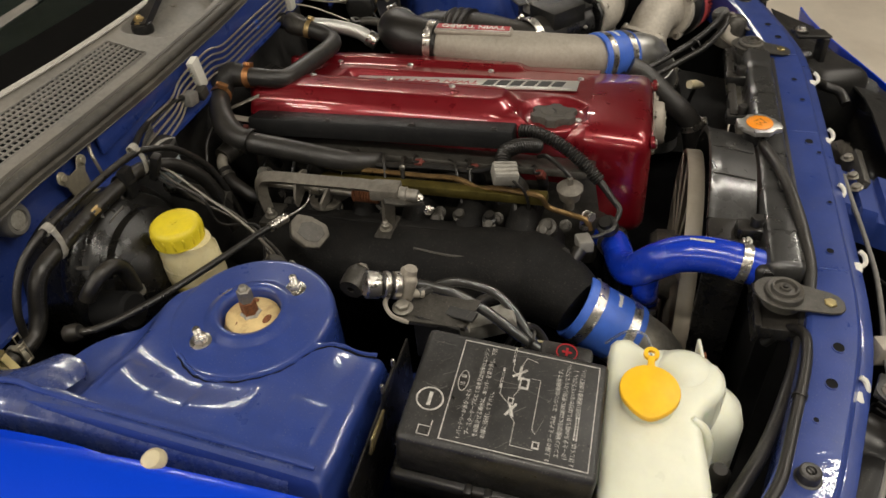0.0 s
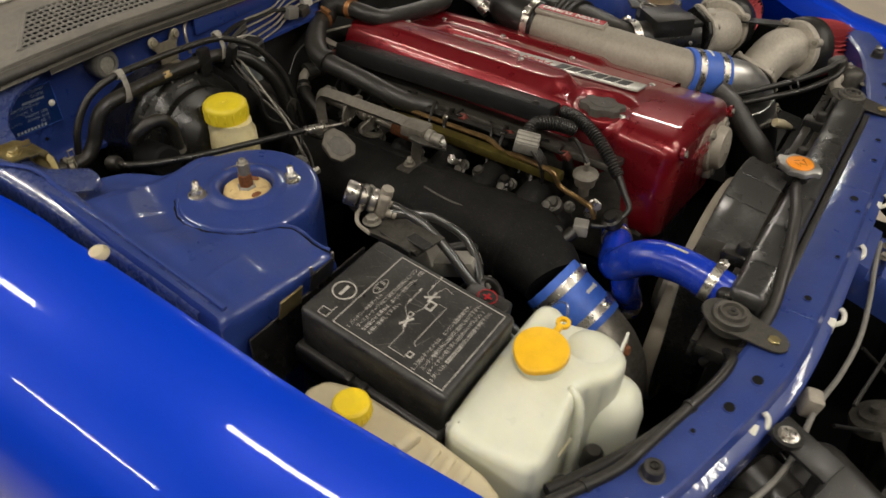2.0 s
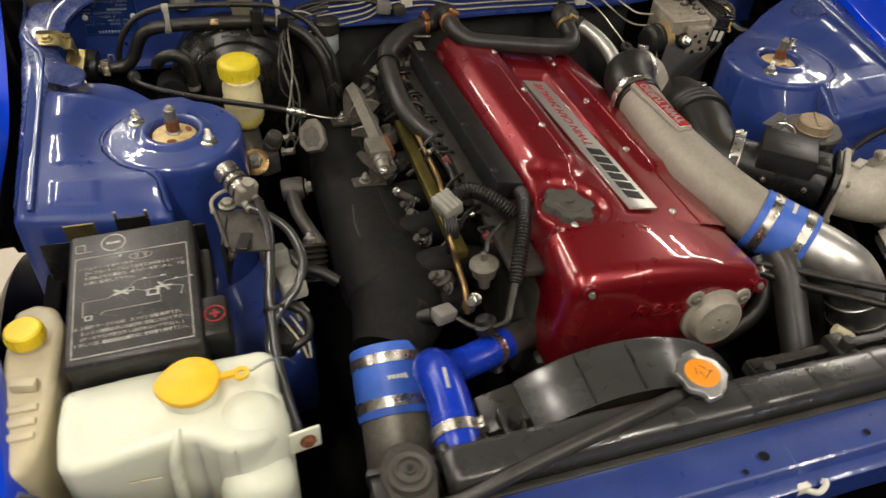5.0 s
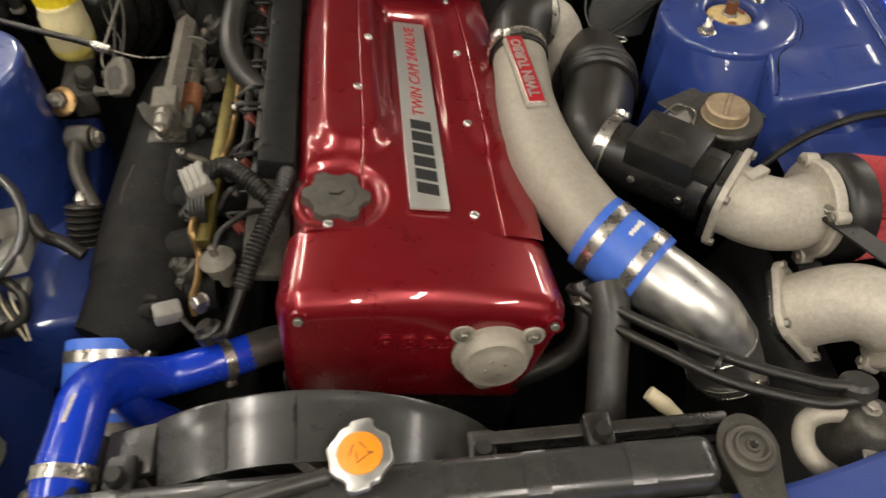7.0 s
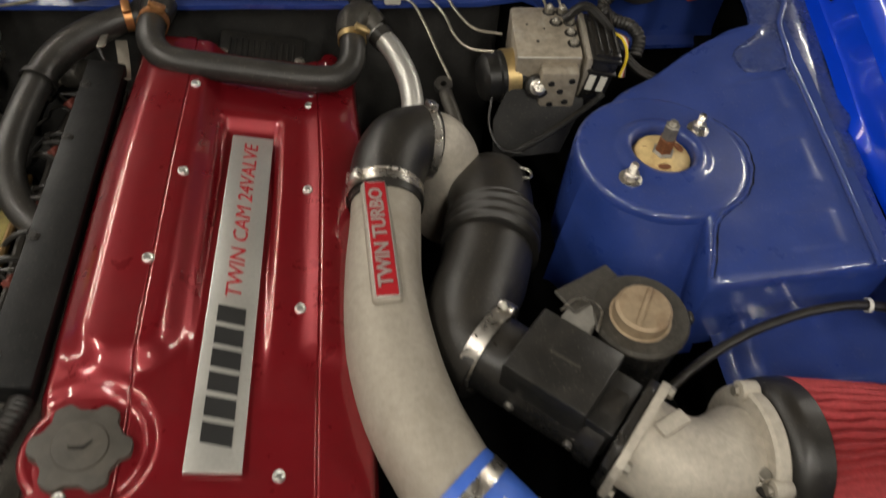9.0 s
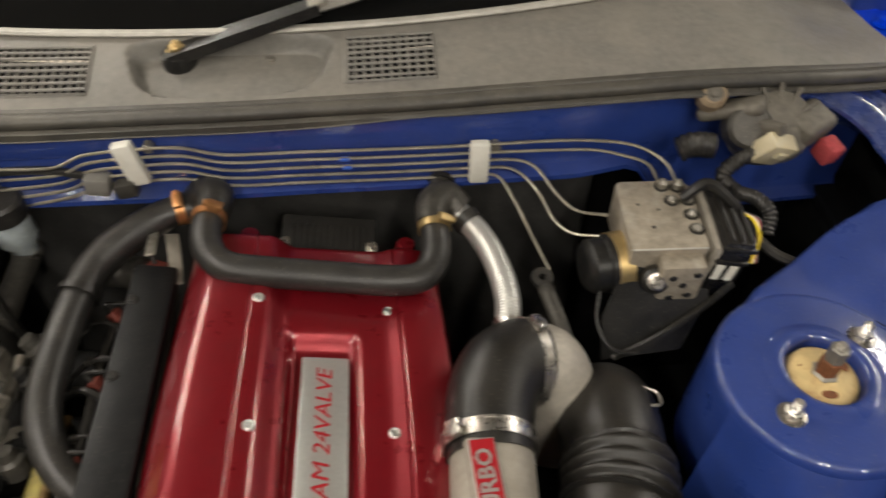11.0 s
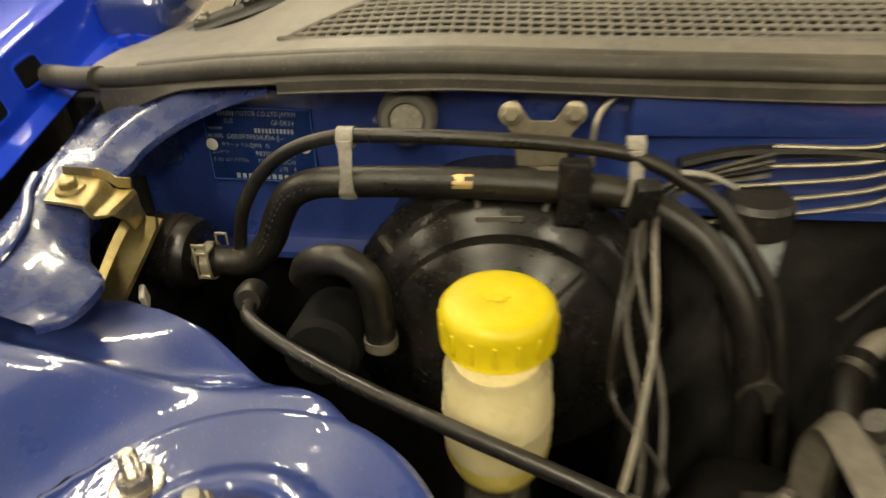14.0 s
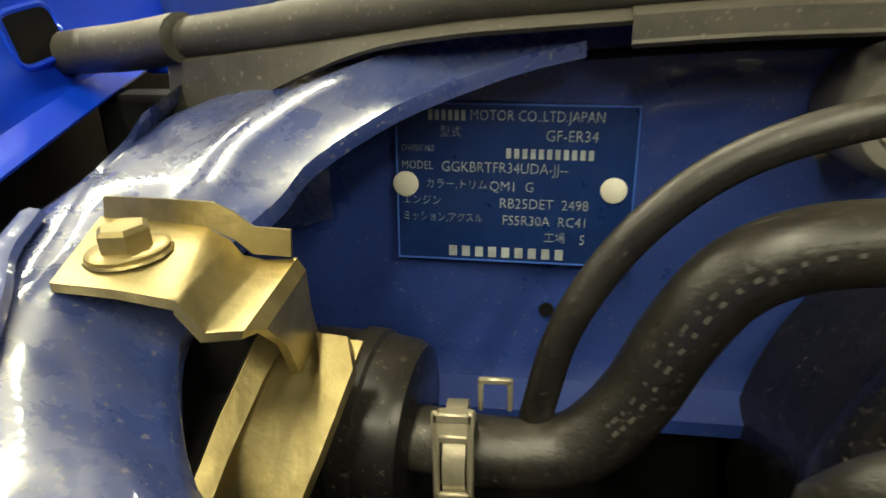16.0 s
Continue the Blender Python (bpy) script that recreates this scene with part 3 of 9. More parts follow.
# the ledge behind it, which arches over the corner of the bulkhead: inner edge and outer edge from front to back
LEDGE = [((-0.669, 0.1135, 0.914), (-0.697, 0.112, 0.9245)), ((-0.6525, 0.1235, 0.9155), (-0.699, 0.135, 0.931)), ((-0.6485, 0.152, 0.919), (-0.702, 0.155, 0.934)), ((-0.668, 0.173, 0.919), (-0.707, 0.18, 0.937)), ((-0.681, 0.195, 0.9215), (-0.712, 0.195, 0.938)),
         ((-0.687, 0.214, 0.928), (-0.719, 0.209, 0.939)), ((-0.684, 0.241, 0.938), (-0.727, 0.236, 0.940)), ((-0.677, 0.257, 0.944), (-0.730, 0.256, 0.944)), ((-0.672, 0.275, 0.950), (-0.735, 0.275, 0.946)), ((-0.652, 0.298, 0.960), (-0.737, 0.306, 0.950)),
         ((-0.627, 0.313, 0.968), (-0.70, 0.34, 0.962)), ((-0.611, 0.314, 0.973), (-0.65, 0.35, 0.972)), ((-0.594, 0.314, 0.977), (-0.60, 0.35, 0.984))]


FLANGE = [(-0.14, -0.700, -0.724, 0.886), (0.05, -0.700, -0.727, 0.9135), (0.116, -0.694, -0.730, 0.9255), (0.155, -0.698, -0.733, 0.9325), (0.2, -0.709, -0.735, 0.937), (0.25, -0.724, -0.744, 0.942), (0.275, -0.731, -0.744, 0.9445), (0.31, -0.735, -0.742, 0.949)]


def ledge_place(side):
    ins, outs = spline([a for a, b in LEDGE], 4), spline([b for a, b in LEDGE], 4)

    def fn(s, k):
        a, b = ins[s], outs[s]
        d = (b - a).normalized()
        far = smooth(20, 34, s)
        f, dz = [(1.04, -0.06), (1.0, 0.0), (0.85, 0.002), (0.65, 0.001), (0.5, 0.001 + 0.003 * far), (0.36, 0.001 + 0.006 * far), (0.27, 0.004 * far), (0.12, -0.0), (0.0, -0.001), (-0.008, -0.003), (-0.008, -0.006)][k]
        p = a.lerp(b, f)
        z = p.z + dz + (0.0014 * noise.noise((p.x * 28, p.y * 28, 7)) if 0 < k < 7 else 0)
        return (p.x if side < 0 else -p.x, p.y, z)

    return fn, len(ins)


rows = [(-0.158, 0.3), (-0.158, 0.014), (-0.157, 0.007), (-0.154, 0.002), (-0.149, 0.0)] + [(y, 0.0) for y in span(-0.14, 0.174, 108)] + [(0.178, 0.003), (0.181, 0.012), (0.181, 0.3)]
for side in (-1, 1):
    tx = TOWER_X * side
    ty = 0.015 if side > 0 else 0.0
    at = Matrix.Translation((tx, ty, TOWER_Z + 0.25 * ty))
    if side > 0:
        rows = [(y, min(down, 0.11)) for y, down in rows]
    wing = part("inner_wing", sheet(wing_place(side), range(WING_COLS + 4), rows, 0.0012, skip=lambda c, tx=tx, ty=ty: (c.x - tx) ** 2 + (c.y - ty) ** 2 < 0.08**2), MAT["bay_blue"], car, "dull blue inner wing panel, dusty", angle=50)
    fn, n = ledge_place(side)
    part("wing_ledge", sheet(fn, range(n), range(11), 0.0012), MAT["ledge_blue"], car, "dusty scratched blue wing ledge arching over the bulkhead corner, its haze partly painted glare", angle=50)
    # the flange outboard of the seam, down to the gutter
    def flange(k, y, side=side):
        xi, xo, z = curve_at(FLANGE, y)
        up = 0.0
        if side > 0:
            xo -= 0.012 + 0.018 * smooth(0.018, 0.05, y)
            up = 0.005 * (smooth(-0.038, -0.034, y) - smooth(0.015, 0.019, y))
        x, dz = [(xi, -0.002), (xi - 0.004, 0.0005), (xi + (xo - xi) * 0.4, 0.001 + up), (xo + 0.003, -0.003 + up), (xo, -0.006 + up), (xo - 0.002, -0.03), (xo - 0.002, -0.08)][k]
        return (-side * x, y, z + dz + 0.0008 * noise.noise((x * 30, y * 30, side)))

    part("wing_flange", sheet(flange, range(7), span(-0.13, 0.30, 150), 0.0012), MAT["ledge_blue"], wing, "dusty blue flange outboard of the seam, its haze partly painted glare", angle=50)
    rail = [(side * 0.703, y, plateau(-0.7, y) + 0.005 + 0.0015 * noise.noise((y * 20, 0, side))) for y in span(-0.15, 0.122, 20)] + [(side * x, y, z) for x, y, z in spline([(0.7035, 0.14, 0.9325), (0.7025, 0.154, 0.937), (0.706, 0.176, 0.940), (0.715, 0.195, 0.9415), (0.726, 0.214, 0.9425), (0.733, 0.236, 0.944)], 4)]
    part("seam_bead", sweep(rail, 0.0034, 8, raw=True, flat=0.7), MAT["bay_blue"], wing, "painted seam bead")
    tower = part("strut_tower", lathe([(0.0345, 0.835), (0.0345, 0.868), (0.036, 0.8725), (0.040, 0.8735), (0.047, 0.8725), (0.052, 0.8685), (0.056, 0.8676), (0.086, 0.8674), (0.0905, 0.8668), (0.0935, 0.8650), (0.0955, 0.8615), (0.0966, 0.855), (0.0972, 0.84), (0.099, 0.6 if side < 0 else 0.73)], 72,
                                           at), MAT["bay_blue"], car, "blue strut tower top with a raised collar", angle=60)
    if side > 0:
        def tower_front(u, v, tx=tx, ty=ty):
            a = radians(196 + 112 * u)
            rim = Vector((tx + 0.0966 * math.cos(a), ty + 0.0966 * math.sin(a), 0.856 + TOWER_Z + 0.25 * ty))
            foot = Vector((tx - 0.115 + 0.150 * u, ty - 0.045 - 0.112 * smooth(0, 0.45, u), 0.725))
            p = rim.lerp(foot, v)
            p.z += 0.012 * math.sin(math.pi * v)
            return p + Vector((0, 0, 0.0012 * noise.noise(p * 25)))

        part("tower_front", sheet(tower_front, span(0, 1, 28), span(0, 1, 14), 0.0012), MAT["bay_blue"], tower, "blue front of the tower running into the wing", angle=60)
    mount = part("strut_mount", lathe([(0, 0.866), (0.012, 0.866), (0.014, 0.8645), (0.028, 0.8635), (0.0312, 0.861), (0.0325, 0.855), (0.0345, 0.850), (0.0345, 0.83), (0, 0.83)], 40, at @ pose(0.0008, -0.0008, 0.866, 2, 3) @ Matrix.Translation((0, 0, -0.864))), MAT["mount_cream"], tower, "cream strut mount stained with rust")
    for a in (20, 140, 260):
        part("mount_hole", lathe([(0, 0.0012), (0.0048, 0.0012), (0.0056, 0), (0, 0)], 16, at @ pose(0.0218 * math.cos(radians(a)), 0.0218 * math.sin(radians(a)), 0.8659, 2, 3, a) @ Matrix.Diagonal((0.75, 1.3, 1, 1))), MAT["rust"], mount, "rusty slot")
    part("strut_nut", move(hexbolt(0.0125, 0.016), at @ Matrix.Translation((0, 0, 0.855))), MAT["dull_steel"], mount)
    part("lock_nut", move(hexbolt(0.0095, 0.018), at @ Matrix.Translation((0, 0, 0.871))), MAT["rust"], mount)
    part("strut_rod", move(hexbolt(0.0085, 0.017, stud=0.005), at @ Matrix.Translation((0, 0, 0.889))), MAT["dull_steel"], mount)
    for nx, ny in ((0.579, 0.037), (0.481, -0.036)):
        part("tower_nut", move(hexbolt(0.0082, 0.009, flange=0.0125, stud=0.012), Matrix.Translation((side * nx, ny + ty * 0.8, 0.868 + TOWER_Z + 0.25 * ty)) @ pose(0, 0, 0, 0, 0, 17 * nx * side)), MAT["steel"], tower, "zinc flange nut on its stud")
    # seam sealer where the wing meets the tower
    seam = spline([(0.60, 0.052, 0), (0.622, 0.02, 0), (0.622, -0.02, 0), (0.60, -0.065, 0), (0.567, -0.09, 0), (0.551, -0.11, 0), (0.546, -0.135, 0), (0.541, -0.154, 0)], 9)
    seam = [Vector((side * (p.x + 0.0022 * noise.noise(p * 90)), p.y + ty, 0.25 * ty + plateau(-p.x, p.y) + 0.0006 + 0.001 * noise.noise(p * 160))) for p in seam]
    part("seam_sealer", sweep(seam, [0.0022 + 0.0009 * noise.noise(p * 120) for p in seam], 6, raw=True), MAT["bay_blue"], wing, "wavy painted seam sealer")
    # thin near-black bead: the sealer's shadow painted along its crack
    part("seam_shadow", sweep([p + Vector((side * (0.0034 + 0.0012 * noise.noise(p * 60)), 0.0008, -0.0006)) for p in seam], [0.0011 + 0.0005 * noise.noise(p * 80) for p in seam], 6, raw=True), MAT["deep_black"], wing, "dark line painting the shadowed crack beside the sealer")

# wheelhouse panels under the wings, down to the dark
for side in (-1, 1):
    def house(u, v, side=side):
        return (side * (0.515 + 0.05 * smooth(0, 1, u) - 0.06 * math.sin(v * math.pi) * (1 - u)), -0.62 + 0.47 * v, 0.64 - 0.16 * (1 - u) + 0.03 * math.sin(v * 3))
    part("wheelhouse_panel", sheet(house, span(0, 1, 8), span(0, 1, 12), 0.001), MAT["bay_blue" if side < 0 else "deadening"], car, "wheelhouse panel deep in the bay")

# low apron in front of the wing on the turbo side
part("apron", sheet(lambda x, y: (x, y, 0.797 + 0.05 * (y + 0.163) + 0.006 * smooth(0.66, 0.70, x) - 0.05 * smooth(-0.225, -0.245, y) - 0.03 * smooth(0.6, 0.575, x) + 0.001 * noise.noise((x * 25, y * 25, 3))), span(0.57, 0.81, 32), span(-0.25, -0.08, 24), 0.0012), MAT["bay_blue"], car, "dull blue apron below the wing", angle=50)

# chassis rail under the wing, low beside the intake
part("chassis_rail", prism([(-0.52, -0.27), (-0.378, -0.25), (-0.378, -0.18), (-0.411, -0.03), (-0.447, 0.19), (-0.52, 0.19)], 0.5, 0.65, 0.012, 3), MAT["bay_blue"], car, "dull blue chassis rail")

# radiator support: its rear and front edge along the car's width
SUPPORT_LINE = [(0.0, -0.668), (0.1, -0.668), (0.29, -0.667), (0.365, -0.662), (0.435, -0.648), (0.52, -0.626), (0.56, -0.616), (0.6, -0.603), (0.666, -0.568), (0.74, -0.52)]


def support_mid(x):
    return (curve_at(SUPPORT_LINE, abs(x) - 0.02)[0] + curve_at(SUPPORT_LINE, abs(x))[0] + curve_at(SUPPORT_LINE, abs(x) + 0.02)[0]) / 3


SUP = [(0.036, -0.075), (0.036, -0.014), (0.0345, -0.004), (0.030, -0.0005), (0.028, 0.0), (-0.0185, 0.0), (-0.021, -0.0015), (-0.0235, -0.007), (-0.026, -0.0105), (-0.036, -0.0125), (-0.0395, -0.015), (-0.041, -0.05)]


def support_place(k, x):
    d = (support_mid(x + 0.004) - support_mid(x - 0.004)) / 0.008
    n = Vector((-d, 1, 0)).normalized()
    off, dz = SUP[k]
    return (x + n.x * off, support_mid(x) + n.y * off, 0.826 + dz - 0.002 * (x / 0.5) ** 2)


support = part("radiator_support", sheet(support_place, range(len(SUP)), span(-0.72, 0.72, 72), 0.0015), MAT["bay_blue"], car, "blue radiator support panel across the front", angle=30)
for x, dy, r in ((-0.4, 0.0, 0.0062), (-0.455, 0.002, 0.0062), (-0.507, 0.01, 0.0028), (-0.231, 0.0, 0.0045), (0.03, -0.002, 0.0058), (0.0, -0.013, 0.0032), (-0.125, -0.012, 0.003), (0.16, -0.006, 0.004), (0.23, 0.0, 0.0045), (0.4, 0.0, 0.0062), (0.455, 0.002, 0.0062)):
    hm = Matrix.Translation((x, support_mid(x) + dy, 0.8262 - 0.002 * (x / 0.5) ** 2)) @ Matrix.Diagonal((1.15, 1, 1, 1))
    # the hole's inner shade is painted as a flat near-black disc
    hole = part("hole", lathe([(0, 0.0009), (r, 0.0009), (r, -0.001), (0, -0.001)], 20, hm), MAT["deep_black"], support)
    part("hole_edge", ring(r, 0.0016, 0.0009, hm @ Matrix.Translation((0, 0, 0.0006)), 20), MAT["bay_blue"], hole)
for x in (-0.265, 0.06, 0.33):
    part("seam_line", rbox(0.0014, 0.044, 0.0012, 0.0005, 1, pose(x, support_mid(x) + 0.004, 0.826 - 0.002 * (x / 0.5) ** 2)), MAT["bay_blue"], support)
STAY_V = [0, 0.06, 0.1, 0.3, 0.34, 0.42, 0.46, 0.66, 0.7, 0.78, 0.82, 1.0]


def stay_place(u, v):
    ridge = 0.012 if 0.08 < v < 0.32 or 0.44 < v < 0.68 or v > 0.8 else 0.0
    edge = abs(u - 0.5) > 0.45
    return (-0.085 + 0.115 * min(1, max(0, u)), -0.69 - 0.11 * v, 0.79 - 0.03 * v + (0 if edge else ridge) - (0.045 if u < 0 or u > 1 else 0))


part("stay", sheet(stay_place, [-0.01, 0, 0.06, 0.09, 0.91, 0.94, 1, 1.01], STAY_V, 0.002), MAT["bay_blue"], support, "blue ribbed bonnet-latch stay")
for x in (-0.578, 0.578):
    stop = part("stop", lathe([(0, 0.012), (0.0035, 0.012), (0.0042, 0.009), (0.0052, 0.012), (0.0088, 0.0122), (0.0104, 0.0105), (0.0112, 0.0), (0.0135, -0.001), (0, -0.001)], 24, Matrix.Translation((x, support_mid(x) + 0.006, 0.8245))), MAT["rubber_grey"], support, "grey rubber bonnet stop")
    part("stop_slot", rbox(0.009, 0.002, 0.002, 0.0006, 1, pose(x, support_mid(x) + 0.006, 0.8362, 0, 0, 35)), MAT["deep_black"], stop)

# bulkhead: blue upper panel, its flange and the dark wall under it
FIRE = [(-0.80, 0.352), (-0.66, 0.346), (-0.49, 0.338), (-0.42, 0.318), (-0.30, 0.302), (-0.1, 0.297), (0.2, 0.298), (0.36, 0.302), (0.45, 0.32), (0.6, 0.346), (0.80, 0.352)]


def fire_y(x):
    return curve_at(FIRE, x)[0]


def fire_low(x):
    return 0.905 - 0.070 * smooth(-0.40, -0.5, x) - 0.1 * smooth(0.42, 0.5, x)


def fire_place(x, k):
    zl = fire_low(x)
    y = fire_y(x)
    top = 0.990 - 0.03 * smooth(0.62, 0.73, abs(x))
    table = [(0.004, top), (0.001, top - 0.008), (-0.002, 0.965), (-0.003, 0.94), (0.0, zl + 0.012), (-0.004, zl + 0.003), (-0.012, zl), (-0.02, zl - 0.002), (-0.02, zl - 0.008)]
    dy, z = table[k]
    return (x, y + dy, z + 0.001 * noise.noise((x * 7, z * 9, 3)))


bulkhead = part("bulkhead", sheet(fire_place, span(-0.725, 0.725, 80), range(9), 0.0012), MAT["bay_blue"], car, "blue bulkhead panel under the windscreen cowl", angle=40)
# the shade below the flange is put into this wall's colour
part("bulkhead_lower", rbox(1.58, 0.02, 0.72, 0.003, 1, Matrix.Translation((0, 0.375, 0.59))), MAT["deep_black"], car, "sound-deadened bulkhead in near-black, its deep shade put into the colour")
part("deadening_pad", rbox(0.72, 0.025, 0.4, 0.012, 3, Matrix.Translation((0.04, 0.345, 0.69))), MAT["deadening"], bulkhead, "dark sound-deadening pad")
part("raised_pressing", rbox(0.2, 0.006, 0.034, 0.0028, 2, Matrix.Translation((-0.24, 0.2985, 0.965))), MAT["bay_blue"], bulkhead)
part("floor_pan", rbox(1.5, 1.3, 0.02, 0.003, 1, Matrix.Translation((0, -0.25, 0.36))), MAT["deep_black"], car, "undertray in near-black, the bay's shade put into its colour")
# near-black boxes added to close the bay, with its shade in their colour
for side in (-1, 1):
    part("side_blackout", rbox(0.02, 1.0, 0.42, 0.003, 1, Matrix.Translation((side * 0.70, -0.10, 0.58))), MAT["deep_black"], car)
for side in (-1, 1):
    part("arch_blackout", rbox(0.12, 0.5, 0.015, 0.003, 1, Matrix.Translation((side * 0.755, 0.15, 0.80))), MAT["deep_black"], car)
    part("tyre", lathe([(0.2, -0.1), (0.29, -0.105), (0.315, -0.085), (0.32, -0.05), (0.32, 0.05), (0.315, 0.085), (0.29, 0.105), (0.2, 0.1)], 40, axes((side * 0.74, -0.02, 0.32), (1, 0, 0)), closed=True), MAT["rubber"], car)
# another added near-black box, for the dark in front of the radiator
part("front_blackout", rbox(1.2, 0.02, 0.24, 0.003, 1, Matrix.Translation((0, -0.84, 0.48))), MAT["deep_black"], car)

# ---- windscreen cowl ----
SEAL = [(-0.80, 0.362, 0.968), (-0.775, 0.350, 0.971), (-0.71, 0.328, 0.979), (-0.63, 0.312, 0.990), (-0.55, 0.305, 0.9955), (-0.46, 0.304, 0.997), (-0.33, 0.299, 0.994), (-0.2, 0.297, 0.991), (0.0, 0.296, 0.991), (0.2, 0.298, 0.993), (0.46, 0.306, 0.997), (0.55, 0.308, 0.9955), (0.63, 0.314, 0.99), (0.71, 0.33, 0.979), (0.775, 0.35, 0.971), (0.80, 0.362, 0.968)]


def seal_y(x):
    return curve_at(SEAL, x)[0]


def seal_z(x):
    return curve_at(SEAL, x)[1]


def glass_y(x):
    return 0.400 + 0.29 * x * x + 0.06 * smooth(0.55, 0.76, abs(x))


def grille_back(x):
    return 0.400 + 0.17 * x * x + 0.07 * smooth(0.55, 0.78, abs(x))


cowl = thing("windscreen_cowl", "dusty grey plastic cowl panel with louvred grilles under the windscreen", "cowl", (0, 0.35, 0.985))


def cowl_height(x, v):
    zg = 1.023 - 0.042 * smooth(0.45, 0.8, abs(x)) - 0.026 * smooth(0.6, 0.7, abs(x)) * smooth(0.0, 0.35, v)
    d = (abs((x + 0.008) / (0.088 + 0.03 * v)) ** 4 + abs((v - 0.54) / 0.43) ** 4) ** 0.25
    dip = 1 - smooth(0.86, 1.0, d)
    return seal_z(x) + 0.005 + (zg - seal_z(x) - 0.005) * v + 0.003 * math.sin(math.pi * v) - 0.02 * dip


def cowl_place(x, v):
    ys, yg = seal_y(x) + 0.012, glass_y(x)
    return (x, ys + (yg - ys) * v, cowl_height(x, v))


def grille_place(x, v):
    ys = seal_y(x) + 0.012
    return cowl_place(x, v * (grille_back(x) - ys) / (glass_y(x) - ys))


# grilles: the ends towards the seal and towards the glass, on both sides
GRILLES = [(-0.592, -0.528, -0.150, -0.150), (0.112, 0.112, 0.206, 0.206)]
GV0, GV1 = 0.2, 0.86


def grille_end(g, v):
    a, b, c, d = GRILLES[g]
    f = (v - GV0) / (GV1 - GV0)
    return a + (b - a) * f, c + (d - c) * f


def in_grille(c):
    ys, yg = seal_y(c.x) + 0.012, grille_back(c.x)
    v = (c.y - ys) / (yg - ys)
    return GV0 < v < GV1 and any(grille_end(g, v)[0] < c.x < grille_end(g, v)[1] for g in (0, 1))


xs = sorted(set([round(x, 4) for x in span(-0.75, 0.75, 100)] + [round(x, 4) for x in span(-0.594, -0.526, 34)] + [-0.150, 0.112, 0.206, ] + [round(x, 4) for x in span(-0.128, -0.085, 12) + span(0.07, 0.108, 11)]))
vs = sorted(set(span(0, 1, 56) + [GV0, GV1]))
part("cowl_panel", sheet(cowl_place, xs, vs, 0.002, skip=in_grille), MAT["cowl_grey"], cowl, angle=40)
for g in (0, 1):
    bm = bmesh.new()
    for k in range(9):
        v = GV0 + (GV1 - GV0) * k / 8
        x0, x1 = grille_end(g, v)
        line = [Vector(grille_place(x, v)) for x in span(x0, x1, 24)]
        join(bm, sweep([p - Vector((0, 0, 0.0008)) for p in line], 0.0019, 6, raw=True, flat=0.8))
    x0, x1 = grille_end(g, GV0)[0], grille_end(g, GV1)[1]
    n = int((x1 - x0) / 0.0092)
    for k in range(n + 1):
        x = x0 + (x1 - x0) * k / n
        cut_v = [v for v in span(GV0, GV1, 18) if grille_end(g, v)[0] <= x + 0.002]
        if len(cut_v) > 1:
            join(bm, sweep([Vector(grille_place(x, v)) - Vector((0, 0, 0.0016)) for v in cut_v[:: max(1, len(cut_v) // 5)] + cut_v[-1:]], 0.0017, 4, raw=True))
    part("grille", bm, MAT["cowl_grey"], cowl, "grey air grille of fine bars")
    rim = [Vector(grille_place(grille_end(g, v)[0], v)) for v in span(GV0, GV1, 8)] + [Vector(grille_place(grille_end(g, v)[1], v)) for v in span(GV1, GV0, 8)]
    part("grille_rim", sweep(rim + rim[:1], 0.0034, 6, raw=True, flat=0.5), MAT["cowl_grey"], cowl)
# near-black sheet below the bars stands in for the well's shade
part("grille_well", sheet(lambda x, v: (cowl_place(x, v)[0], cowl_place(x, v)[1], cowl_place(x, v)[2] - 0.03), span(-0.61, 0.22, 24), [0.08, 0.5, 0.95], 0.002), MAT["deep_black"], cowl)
part("glass_trim", sweep([(x, glass_y(x) - 0.001, cowl_height(x, 1.0) + 0.003) for x in span(-0.74, 0.74, 40)], 0.006, 8, raw=True, flat=0.6), MAT["trim_pale"], cowl, "pale dusty trim along the glass")
part("water_stain", sheet(lambda x, v: (x, cowl_place(x, v)[1], cowl_place(x, v)[2] + 0.0005), span(-0.07, 0.055, 20), [0.17, 0.2, 0.24, 0.29 ], 0.0004), MAT["grime"], cowl, "tan dirt settled in the wiper recess")
part("cowl_bolt", move(hexbolt(0.006, 0.004, flange=0.009), Matrix.Translation((0.03, 0.385, cowl_height(0.03, 0.75) - 0.001))), MAT["dull_steel"], cowl)
seal = thing("bonnet_seal", "grey dusty rubber bonnet seal along the cowl", "rubber seal", (0, 0.3, 0.98))
part("bead", sweep([(x, seal_y(x) + 0.006, seal_z(x) - 0.001 + 0.0008 * noise.noise((x * 9, 2, 5))) for x in span(-0.785, 0.785, 70)], 0.0085, 12, raw=True, flat=0.9), MAT["seal"], seal, angle=60)
for side in (-1, 1):
    part("bead_end", sweep([(side * x, y, z) for x, y, z in ((0.735, 0.339, 0.9755), (0.76, 0.350, 0.9715), (0.785, 0.3645, 0.9685), (0.803, 0.374, 0.966))], 0.0108, 14, flat=0.85), MAT["seal"], seal, "thicker cut end of the bead", angle=60)
part("upper_fold", sweep([(x, seal_y(x) + 0.016, seal_z(x) + 0.004) for x in span(-0.70, 0.76, 60)], 0.006, 8, raw=True, flat=0.5), MAT["seal"], seal)


